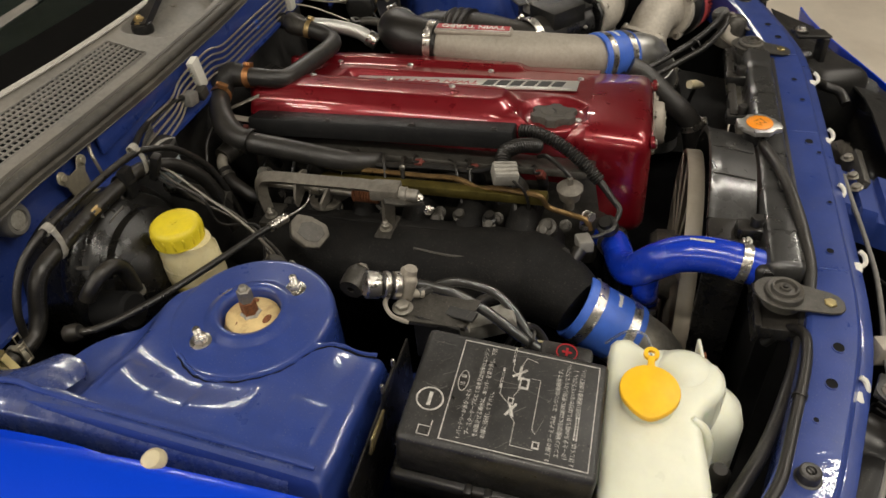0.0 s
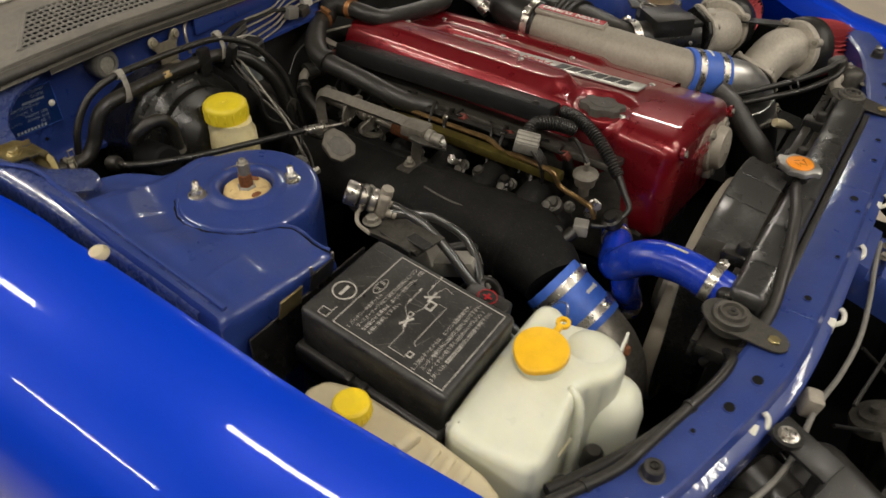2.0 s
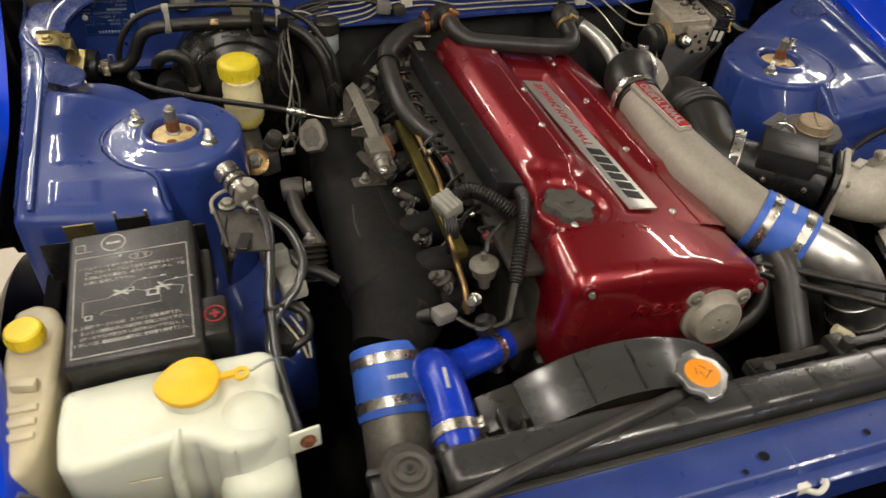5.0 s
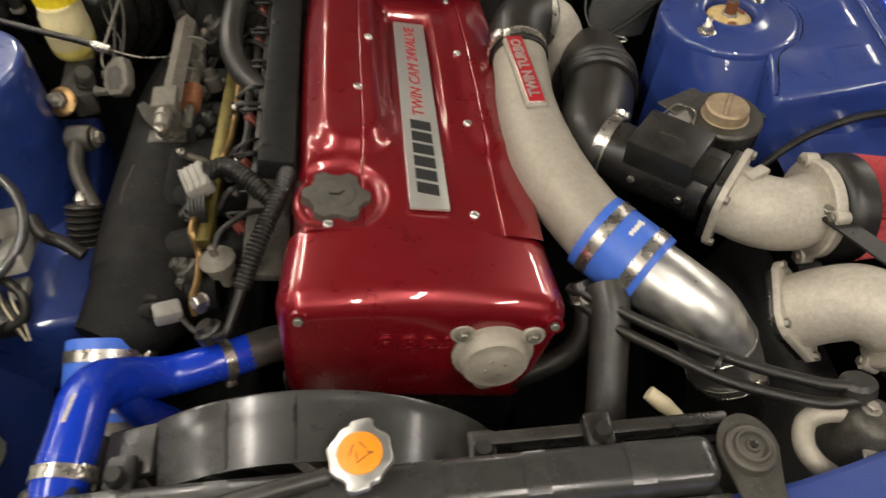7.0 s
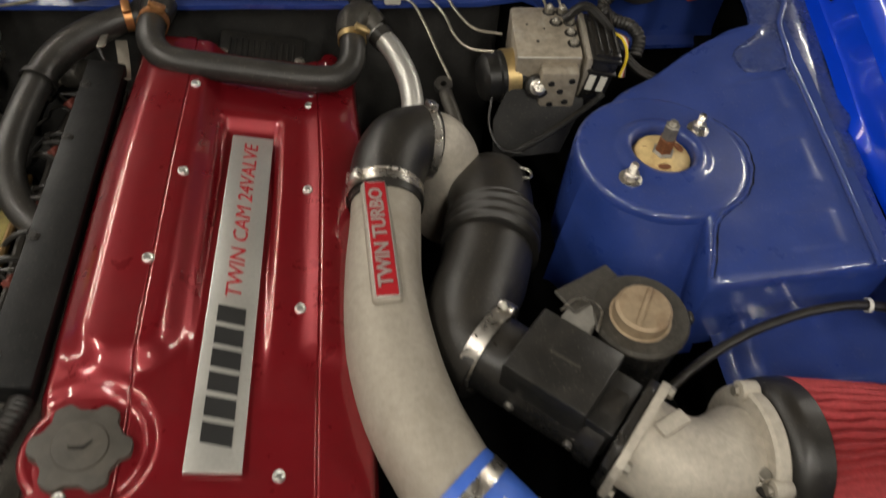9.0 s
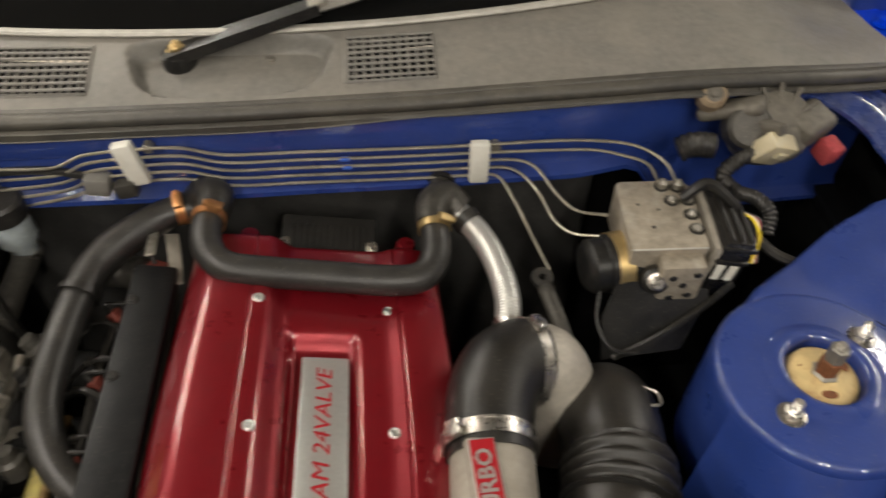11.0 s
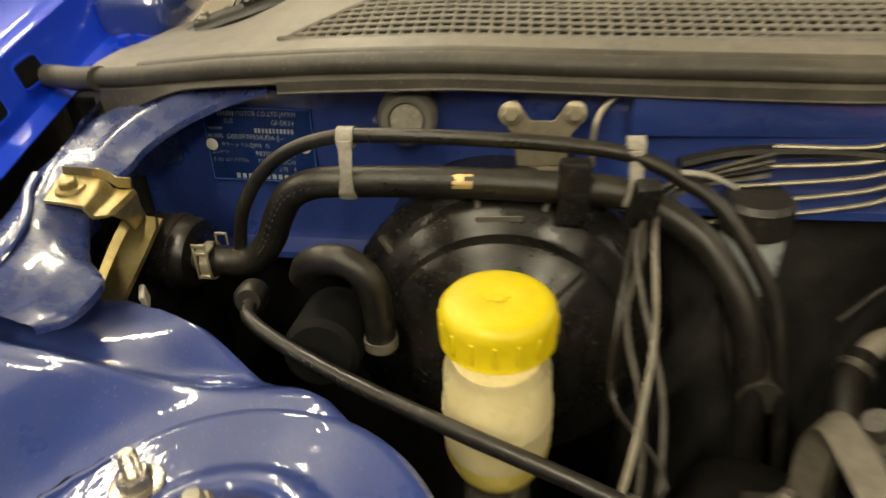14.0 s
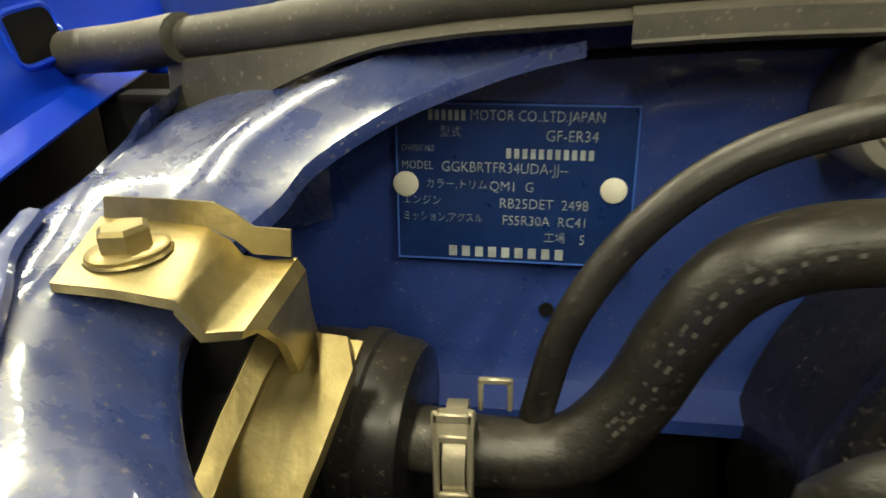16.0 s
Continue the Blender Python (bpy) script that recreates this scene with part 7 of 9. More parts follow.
lump = thing("pipe_union", "small grey pipe joint block on the bulkhead", "union", (-0.14, 0.28, 0.93))
part("block", rbox(0.026, 0.02, 0.022, 0.004, 2, pose(-0.15, 0.276, 0.93, 0, 10, 0)), MAT["grey_plastic"], lump)
part("block", rbox(0.022, 0.016, 0.018, 0.003, 2, pose(-0.122, 0.272, 0.925, 0, -10, 0)), MAT["cast_grey"], lump)
# ---- brake hydraulic unit ----
ab = thing("brake_hydraulic_unit", "oxidised aluminium brake hydraulic block with pump and pipes", "hydraulic unit", (0.42, 0.2, 0.85))
bz = axes((0.429, 0.203, 0.888), (-0.03, -0.05, 1), (1, -0.06, 0))
block = part("block", prism([(-0.039, -0.048), (0.037, -0.048), (0.039, -0.046), (0.039, 0.036), (0.03, 0.047), (-0.036, 0.047), (-0.040, 0.043)], -0.03, 0.0275, 0.0022, 2, bz), MAT["oxide"], ab, "oxidised aluminium valve block with white bloom")
for k, (x, y) in enumerate(((0.008, 0.037), (0.024, 0.035), (0.031, 0.016), (0.030, -0.004), (0.031, -0.024), (0.014, 0.016))):
    port = part("port", lathe([(0, 0.0006), (0.0078, 0.0006), (0.0082, 0.0), (0, 0)], 18, bz @ BT((x, y, 0.0276))), MAT["plastic_black"], block, "dark port ring")
    part("port_nut", move(hexbolt(0.0056, 0.008 if k < 2 else 0.004, stud=0.003), bz @ BT((x, y, 0.0278)) @ pose(0, 0, 0, 0, 0, 23 * k)), MAT["dull_steel"], port)
for x, y, r in ((-0.012, -0.02, 0.0022), (-0.022, 0.012, 0.0018), (-0.002, 0.004, 0.0016)):
    part("pit", lathe([(0, 0.0004), (r, 0.0004), (r, 0), (0, 0)], 10, bz @ BT((x, y, 0.0275))), MAT["cast_grey"], block)
part("front_edge", rbox(0.076, 0.0016, 0.0022, 0.0006, 1, bz @ BT((-0.001, -0.0484, 0.0262))), MAT["trim_pale"], block, "bright worn front edge")
part("valve_body", rbox(0.046, 0.022, 0.062, 0.005, 2, bz @ BT((0.012, -0.057, -0.012))), MAT["oxide"], ab, "lighter cast valve body under the block")
for x, z in ((0.002, 0.004), (0.014, -0.008), (0.026, 0.008), (0.022, -0.024), (0.004, -0.028)):
    part("side_port", lathe([(0, 0.001), (0.0036, 0.001), (0.0042, 0), (0, 0)], 12, bz @ BT((x, -0.0685, z)) @ pose(0, 0, 0, 90)), MAT["plastic_black"], block)
part("side_frame", rbox(0.008, 0.09, 0.066, 0.003, 2, bz @ BT((0.046, -0.006, -0.006)) @ pose(0, 0, 0, 0, 4)), MAT["cast"], ab, "pale cast side frame")
pm = axes((0.392, 0.182, 0.866), (-0.9, -0.12, 0.0), (0, 0, 1))
part("pump_motor", lathe([(0, 0.045), (0.018, 0.045), (0.025, 0.043), (0.029, 0.038), (0.029, 0.024), (0.0315, 0.022), (0.0315, -0.01), (0, -0.01)], 32, pm), MAT["plastic_worn"], ab, "black pump motor")
part("motor_band", ring(0.0316, 0.017, 0.0012, pm @ BT((0, 0, 0.008)), 32), MAT["brass"], ab, "yellowed label band")
rb = pose(0.492, 0.190, 0.882, 0, 8, -5)
relay = part("relay_box", rbox(0.032, 0.088, 0.078, 0.004, 2, rb), MAT["plastic_black"], ab, "black relay box")
part("box_lip", rbox(0.036, 0.092, 0.006, 0.002, 2, rb @ BT((0, 0, 0.03))), MAT["plastic_worn"], relay)
part("box_lip", rbox(0.036, 0.092, 0.004, 0.0015, 2, rb @ BT((0, 0, 0.012))), MAT["plastic_worn"], relay)
for k in range(3):
    part("box_rib", rbox(0.003, 0.084, 0.006, 0.001, 1, rb @ BT((-0.01 + 0.01 * k, 0, 0.0405))), MAT["plastic_worn"], relay)
for x in (-0.0095, 0.0045):
    part("label", rbox(0.0085, 0.001, 0.021, 0, 1, rb @ BT((x, -0.0448, -0.003))), MAT["white_plastic"], relay, "white paper label")
part("bracket", prism([(-0.055, -0.05), (0.03, -0.05), (0.062, 0.006), (0.062, 0.014), (0.02, 0.03), (-0.03, 0.036), (-0.05, 0.0)], -0.0015, 0.0015, 0.0006, 1, axes((0.412, 0.133, 0.842), (-0.05, -0.88, 0.48), (1, 0.03, 0.1))), MAT["plastic_worn"], ab, "black steel bracket plate")
bush = part("bush", lathe([(0, 0.006), (0.010, 0.006), (0.014, 0.003), (0.015, -0.006), (0, -0.006)], 24, axes((0.413, 0.143, 0.878), (-0.1, -0.8, 0.5))), MAT["rubber"], ab, "black rubber bush")
part("bush_bolt", move(hexbolt(0.0072, 0.007, flange=0.0098), axes((0.413, 0.143, 0.878), (-0.1, -0.8, 0.5)) @ BT((0, 0, 0.006))), MAT["steel"], bush)
part("bracket_rail", sweep([(0.375, 0.108, 0.795), (0.42, 0.113, 0.822), (0.465, 0.128, 0.846), (0.497, 0.142, 0.866)], 0.004, 6), MAT["plastic_worn"], ab)
for k, c in enumerate(("yellow", "white_plastic", "letter_red", "rubber")):
    part("wire", sweep([(0.508, 0.195, 0.918), (0.519 + 0.002 * k, 0.182, 0.916), (0.524, 0.168 + 0.002 * k, 0.902), (0.517 + 0.002 * k, 0.156, 0.880)], 0.0019, 6), MAT[c], ab)
part("loom", sweep([(0.45, 0.21, 0.925), (0.475, 0.215, 0.94), (0.50, 0.20, 0.925), (0.52, 0.19, 0.90), (0.545, 0.17, 0.88), (0.575, 0.15, 0.875)], 0.006, 8), MAT["rubber"], ab)
part("thin_wire", sweep([(0.362, 0.155, 0.86), (0.358, 0.13, 0.83), (0.372, 0.11, 0.81), (0.40, 0.105, 0.805)], 0.002, 6), MAT["rubber"], ab)

# motor in the corner under the cowl
wm = thing("wiper_motor", "dusty grey wiper motor in the corner of the bulkhead", "motor", (0.58, 0.27, 0.95))
part("body", lathe([(0, 0.03), (0.02, 0.03), (0.036, 0.024), (0.041, 0.012), (0.041, -0.03), (0, -0.03)], 32, axes((0.572, 0.295, 0.945), (-0.1, -0.7, 0.65))), MAT["grime"], wm)
part("arm", rbox(0.03, 0.07, 0.016, 0.007, 3, pose(0.522, 0.30, 0.969, -25, 8, 58)), MAT["grime"], wm)
part("boss", lathe([(0, 0.012), (0.011, 0.012), (0.015, 0.008), (0.0165, -0.006), (0, -0.006)], 20, axes((0.500, 0.308, 0.980), (-0.2, -0.6, 0.8))), MAT["cap_rust"], wm)
part("boss_bolt", move(hexbolt(0.006, 0.005, flange=0.009), axes((0.4985, 0.3005, 0.9895), (-0.2, -0.6, 0.8))), MAT["grime"], wm)
part("rib", rbox(0.012, 0.05, 0.014, 0.004, 2, pose(0.548, 0.272, 0.966, -20, 0, 30)), MAT["grime"], wm)
part("plug", rbox(0.038, 0.02, 0.036, 0.003, 2, pose(0.556, 0.255, 0.948, 25, 22, 14)), MAT["bottle_beige"], wm, "dirty beige wiring plug")
part("plug_latch", rbox(0.016, 0.004, 0.01, 0.001, 1, pose(0.556, 0.255, 0.948, 25, 22, 14) @ BT((0.004, -0.011, 0.004))), MAT["bottle_beige"], wm)
for k in range(5):
    part("motor_rib", rbox(0.004, 0.03, 0.006, 0.0015, 1, axes((0.572, 0.295, 0.945), (-0.1, -0.7, 0.65)) @ pose(0, 0, 0, 0, 0, 30 + 28 * k) @ BT((0.03, 0, 0.0255)) @ pose(0, 0, 0, 0, 0, 90)), MAT["grime"], wm)
part("gear_cover", lathe([(0, 0.016), (0.02, 0.015), (0.024, 0.011), (0.025, -0.01), (0, -0.01)], 26, axes((0.536, 0.282, 0.957), (-0.1, -0.7, 0.6))), MAT["cast_grey"], wm, "dusty gear cover")
part("cover", rbox(0.05, 0.04, 0.034, 0.008, 3, pose(0.605, 0.285, 0.955, 15, 0, 30)), MAT["grime"], wm)
part("red_cap", rbox(0.02, 0.024, 0.026, 0.004, 2, pose(0.626, 0.262, 0.936, 15, 0, 20)), MAT["filter_red"], wm, "faded red cap")
part("connector", sweep([(0.462, 0.272, 0.938), (0.478, 0.272, 0.945), (0.498, 0.268, 0.945)], 0.0125, 12, ribs=(0.006, 0.002, 0, 1)), MAT["rubber_grey"], wm)
part("loom", sweep([(0.545, 0.255, 0.945), (0.525, 0.255, 0.935), (0.510, 0.25, 0.919), (0.522, 0.235, 0.908), (0.540, 0.22, 0.909), (0.55, 0.205, 0.90), (0.545, 0.19, 0.885)], 0.0075, 10, ribs=(0.005, 0.0012, 0, 1)), MAT["rubber_grey"], wm)

# ---- brake servo, master cylinder and reservoir ----
bo = thing("brake_servo", "round black brake servo on the bulkhead", "brake servo", (-0.425, 0.25, 0.83))
sm = axes((-0.421, 0.30, 0.818), (0.0, -1, 0.10), (1, 0, 0))
shell = part("servo_shell", lathe([(0, 0.122), (0.040, 0.122), (0.050, 0.118), (0.062, 0.104), (0.078, 0.097), (0.0835, 0.092), (0.0845, 0.080), (0.088, 0.077), (0.0975, 0.0715), (0.1015, 0.066), (0.1025, 0.060), (0.1095, 0.0575), (0.1135, 0.054), (0.1145, 0.048), (0.1135, 0.040), (0.109, 0.034), (0.107, -0.03), (0, -0.03)], 72, sm), MAT["servo_black"], bo, "glossy black pressed shell", angle=30)
for a in (75, 100, 140):
    part("edge_tag", rbox(0.016, 0.005, 0.008, 0.001, 1, sm @ pose(0, 0, 0, 0, 0, a) @ BT((0.103, 0, 0.0620)) @ pose(0, 0, 0, 0, 35)), MAT["cast_grey"], shell)
part("paper_label", rbox(0.030, 0.0008, 0.006, 0, 1, sm @ pose(0, 0, 0, 0, 0, 92) @ BT((0.0925, 0, 0.0755)) @ pose(0, 0, 0, 62, 0, 90)), MAT["grey_plastic"], shell, "faded grey label")
part("vacuum_hose", sweep([(-0.548, 0.205, 0.89), (-0.541, 0.197, 0.903), (-0.527, 0.190, 0.9125), (-0.511, 0.186, 0.912), (-0.499, 0.184, 0.899), (-0.496, 0.183, 0.876), (-0.496, 0.182, 0.852)], 0.0095, 14), MAT["hose_clean"], bo, "black vacuum hose")
part("hose_band", ring(0.0098, 0.007, 0.0012, axes((-0.496, 0.182, 0.858), (0, 0, 1)), 20), MAT["dull_steel"], bo)
part("side_can", lathe([(0, 0.03), (0.02, 0.03), (0.024, 0.026), (0.025, -0.02), (0, -0.02)], 24, axes((-0.53, 0.19, 0.855), (0, -1, 0.2))), MAT["deep_black"], bo)

mc = thing("master_cylinder", "grimy cast brake master cylinder with brass valve", "master cylinder", (-0.42, 0.1, 0.78))
part("body", sweep([(-0.424, 0.19, 0.79), (-0.42, 0.12, 0.786), (-0.415, 0.06, 0.782)], 0.02, 18), MAT["cast_grey"], mc)
part("valve_block", rbox(0.034, 0.04, 0.04, 0.006, 2, pose(-0.40, 0.055, 0.782, 0, 0, 20)), MAT["cast_grey"], mc)
vm = axes((-0.418, 0.03, 0.795), (-0.15, -0.6, 0.7))
part("brass_ring", lathe([(0.008, 0), (0.021, 0), (0.0215, 0.005), (0.015, 0.008), (0.008, 0.008)], 28, vm, closed=True), MAT["bronze"], mc, "brass valve collar")
part("valve_nut", move(hexbolt(0.012, 0.014, stud=0.012), vm @ BT((0, 0, 0.006))), MAT["dull_steel"], mc)
part("barrel", lathe([(0, 0.024), (0.010, 0.024), (0.0125, 0.021), (0.0135, 0.016), (0.0135, 0.006), (0.0145, 0.005), (0.0145, -0.002), (0.0135, -0.003), (0.0135, -0.02), (0, -0.02)], 20, axes((-0.388, 0.055, 0.812), (0.3, -0.4, 0.9))), MAT["cast_grey"], mc, "grimy cast barrel")
for p, d in (((-0.373, 0.045, 0.80), (1, -0.4, 0.2)), ((-0.366, 0.075, 0.805), (1, 0, 0.3)), ((-0.445, 0.045, 0.80), (-1, -0.3, 0.3))):
    part("pipe_nut", move(hexbolt(0.006, 0.02, flange=0.008), axes(p, d)), MAT["dull_steel"], mc)
for k, (a, b, c) in enumerate(((0.0, 0.0, 0.0), (0.010, -0.012, 0.008), (-0.006, 0.014, 0.014), (0.016, 0.004, -0.012))):
    part("brake_pipe", sweep([(-0.366 + a, 0.06 + b, 0.80), (-0.348 + c, 0.085 - a, 0.83 + b), (-0.343 - b, 0.12 + c, 0.862), (-0.350 + a, 0.165 - b, 0.895 + c * 0.6), (-0.338 - c * 0.5, 0.205, 0.916 + a * 0.5), (-0.333 + a * 0.5, 0.235, 0.934 - 0.003 * k), (-0.30, 0.265 + 0.002 * k, 0.936 - 0.004 * k), (-0.25, 0.28, 0.944 - 0.005 * k)], 0.0019, 6, 6), MAT[("cast_grey", "cast_grey", "rubber", "dull_steel")[k]], mc)
part("bundle_clip", rbox(0.016, 0.012, 0.04, 0.003, 2, pose(-0.338, 0.222, 0.935, 20, 0, 10)), MAT["plastic_worn"], mc)

rs = thing("brake_reservoir", "translucent brake fluid reservoir with a ribbed yellow cap, half full", "reservoir", (-0.421, 0.153, 0.8))
rm_ = BT((-0.421, 0.153, 0))
oval = BT((-0.421, 0.146, 0)) @ Matrix.Diagonal((0.99, 1.3, 1, 1))
part("bottle", lathe([(0, 0.888), (0.027, 0.888), (0.0275, 0.884), (0.0275, 0.878), (0.031, 0.872), (0.0315, 0.850), (0.0325, 0.846), (0.0325, 0.828), (0, 0.828)], 40, oval), MAT["bottle_clear"], rs, "cloudy translucent bottle")
part("fluid", lathe([(0, 0.828), (0.0325, 0.828), (0.0318, 0.818), (0.029, 0.81), (0.0245, 0.805), (0.02, 0.798), (0.018, 0.786), (0, 0.786)], 40, oval), MAT["brake_fluid"], rs, "yellow brake fluid in the lower part")
part("seam_band", ring(0.0312, 0.0035, 0.0012, oval @ BT((0, 0, 0.848)), 40), MAT["bottle_clear"], rs)
cap_ = part("cap", lathe([(0, 0.9135), (0.006, 0.9145), (0.024, 0.9145), (0.029, 0.9135), (0.0322, 0.910), (0.0328, 0.905), (0.0322, 0.893), (0.0328, 0.891), (0.0328, 0.888), (0, 0.888)], 48, rm_), MAT["cap_yellow"], rs, "ribbed yellow screw cap")
for k in range(16):
    part("cap_rib", rbox(0.0022, 0.003, 0.014, 0.0007, 1, rm_ @ pose(0, 0, 0, 0, 0, 22.5 * k) @ BT((0.0325, 0, 0.8985))), MAT["cap_yellow"], cap_)
part("cap_mark", rbox(0.014, 0.004, 0.001, 0.0004, 1, rm_ @ pose(0, 0, 0.9147, 0, 0, 20)), MAT["cap_yellow"], cap_)
part("cap_mark", rbox(0.006, 0.009, 0.001, 0.0004, 1, rm_ @ pose(0, 0, 0.9149, 0, 0, 20)), MAT["cap_yellow"], cap_)

cl = thing("clutch_reservoir", "small clear clutch reservoir with a dark cap", "reservoir", (-0.255, 0.29, 0.85))
part("bottle", lathe([(0, 0.895), (0.019, 0.895), (0.021, 0.89), (0.021, 0.862), (0.014, 0.852), (0.012, 0.83), (0, 0.83)], 28, BT((-0.256, 0.272, 0))), MAT["jar"], cl, "cloudy clear bottle")
part("cap", lathe([(0, 0.918), (0.02, 0.918), (0.0235, 0.914), (0.0235, 0.895), (0, 0.895)], 28, BT((-0.256, 0.272, 0))), MAT["rubber_grey"], cl, "dark rubber cap")
part("clutch_cylinder", sweep([(-0.256, 0.275, 0.835), (-0.26, 0.23, 0.83), (-0.262, 0.18, 0.825)], 0.014, 14), MAT["cast_grey"], cl)
part("clamp", ring(0.0145, 0.008, 0.002, axes((-0.256, 0.272, 0.84), (0, 0, 1)), 20), MAT["steel"], cl)

# idle valve and its bracket behind the intake, under the thick hose
iv = thing("idle_valve", "grimy cast idle air valve with a short hose behind the intake", "valve", (-0.13, 0.235, 0.83))
part("body", lathe([(0, 0.034), (0.012, 0.034), (0.014, 0.03), (0.014, 0.012), (0.019, 0.01), (0.019, -0.006), (0.016, -0.008), (0.016, -0.03), (0, -0.03)], 24, axes((-0.132, 0.234, 0.834), (1, -0.25, 0.15))), MAT["cast_grey"], iv)
part("spout", sweep([(-0.155, 0.242, 0.83), (-0.175, 0.236, 0.826), (-0.19, 0.22, 0.815)], 0.009, 12), MAT["cast"], iv, "pale cast spout")
part("hose", sweep([(-0.182, 0.23, 0.82), (-0.197, 0.212, 0.81), (-0.203, 0.185, 0.795), (-0.2, 0.16, 0.775)], 0.0115, 14), MAT["rubber"], iv, "short black hose")
part("hose_band", ring(0.0118, 0.006, 0.0012, axes((-0.19, 0.222, 0.815), (-0.6, -0.7, -0.4)), 20), MAT["steel"], iv)
for k in (0, 1, 2):
    a = radians(30 + 120 * k)
    part("valve_bolt", move(hexbolt(0.0042, 0.004), axes((-0.132, 0.234, 0.834), (1, -0.25, 0.15)) @ BT((0.0155 * math.cos(a), 0.0155 * math.sin(a), 0.010))), MAT["steel"], iv)
part("bracket", sheet(lambda u, v: (-0.097 + 0.014 * u + 0.014 * v, 0.26 - 0.066 * u, 0.866 - 0.006 * u - 0.006 * math.sin(3 * u)), span(0, 1, 8), [0, 0.15, 0.85, 1], 0.002), MAT["cast"], iv, "pale steel stay")
part("stay_bolt", move(hexbolt(0.0055, 0.006, flange=0.008), BT((-0.083, 0.205, 0.861))), MAT["steel"], iv)
part("plug", rbox(0.022, 0.016, 0.02, 0.003, 2, pose(-0.104, 0.226, 0.845, 0, 10, -14)), MAT["plug_red"], iv, "faded red wiring plug")
part("wire", sweep([(-0.104, 0.226, 0.856), (-0.112, 0.24, 0.872), (-0.135, 0.255, 0.874), (-0.165, 0.258, 0.86), (-0.195, 0.25, 0.835)], 0.0026, 8), MAT["rubber"], iv)

# throttle cable and its stop
tc = thing("throttle_cable", "black throttle cable with a steel end and cast bracket", "cable", (-0.45, 0.12, 0.87))
part("cable", sweep([(-0.585, 0.20, 0.872), (-0.578, 0.178, 0.875), (-0.55, 0.157, 0.872), (-0.50, 0.128, 0.870), (-0.44, 0.098, 0.869), (-0.385, 0.072, 0.868), (-0.353, 0.056, 0.867)], 0.0048, 10), MAT["plastic_black"], tc)
part("ferrule", sweep([(-0.358, 0.058, 0.867), (-0.332, 0.045, 0.866)], 0.0068, 10), MAT["steel"], tc, "steel cable end")
part("inner_wire", sweep([(-0.335, 0.046, 0.866), (-0.29, 0.035, 0.858), (-0.24, 0.05, 0.848)], 0.0013, 6), MAT["steel"], tc)
part("cable_stop", prism([(-0.022, -0.018), (-0.012, -0.034), (0.012, -0.036), (0.022, -0.024), (0.02, 0.0), (0.012, 0.018), (-0.004, 0.02), (-0.02, 0.008)], -0.008, 0.008, 0.003, 2, axes((-0.325, 0.028, 0.842), (-0.45, -0.5, 0.75), (1, -0.2, 0.2))), MAT["grime"], tc, "pale grimy cast cable stop")
# darker plate laid on the casting, painted as the shade of a hollow
part("recess_paint", prism([(-0.014, -0.014), (-0.007, -0.027), (0.009, -0.029), (0.015, -0.02), (0.013, -0.004), (0.004, 0.006), (-0.012, 0.004)], 0.0082, 0.0088, 0.0003, 1, axes((-0.325, 0.028, 0.842), (-0.45, -0.5, 0.75), (1, -0.2, 0.2))), MAT["cast_grey"], tc, "thin dark plate painting the shade of a hollow in the casting")
part("grommet", lathe([(0, 0.01), (0.008, 0.01), (0.011, 0.004), (0.011, -0.008), (0, -0.008)], 16, axes((-0.586, 0.204, 0.872), (0.1, -0.6, 0.2))), MAT["hose_clean"], tc)

# ---- heater pipes on the bulkhead ----
hp = thing("heater_pipe", "thick black heater hose along the bulkhead", "hose", (-0.45, 0.25, 0.94))
printed = part("hose", sweep([(-0.634, 0.2465, 0.873), (-0.612, 0.246, 0.872), (-0.596, 0.246, 0.876), (-0.583, 0.246, 0.891), (-0.573, 0.245, 0.912), (-0.562, 0.244, 0.928), (-0.545, 0.243, 0.9365), (-0.519, 0.243, 0.9385), (-0.46, 0.246, 0.9375), (-0.40, 0.246, 0.9355), (-0.352, 0.243, 0.9335), (-0.325, 0.234, 0.926), (-0.298, 0.222, 0.909), (-0.276, 0.204, 0.877), (-0.268, 0.19, 0.835), (-0.264, 0.183, 0.79), (-0.258, 0.178, 0.72)], 0.0103, 18, 8), MAT["hose_clean"], hp, angle=60)
line = spline([(-0.591, 0.246, 0.882), (-0.583, 0.246, 0.891), (-0.573, 0.245, 0.912), (-0.562, 0.244, 0.928), (-0.545, 0.243, 0.9365), (-0.519, 0.243, 0.9385)], 8)
for k in range(4, len(line) - 1, 2):
    t = (line[k + 1] - line[k - 1]).normalized()
    n = Vector((-0.2, -0.9, 0.25))
    n = (n - t * n.dot(t)).normalized()
    for s, w in ((0.0014, 0.0012 + 0.0005 * (k % 3)), (-0.0014, 0.0009 + 0.0006 * (k % 4))):
        across = t.cross(n)
        part("text_bar", rbox(w, 0.0011, 0.0003, 0, 1, axes(line[k] + (n + across * (s / 0.0103)).normalized() * 0.0104, n, t)), MAT["hose_print"], printed, "faint worn print")
for k in range(7):
    part("print_bar", rbox(0.006, 0.0006, 0.0028, 0, 1, pose(-0.515 + 0.012 * k, 0.2340, 0.9460, -35)), MAT["rubber_grey"], hp, "faint grey printed bar")
part("paint_mark", sheet(lambda a, x: (x, 0.2465 - 0.0107 * math.cos(a), 0.937 + 0.0107 * math.sin(a)), span(0.1, 1.0, 6), span(-0.454, -0.441, 3), 0.0005), MAT["brass"], hp, "yellow paint mark")
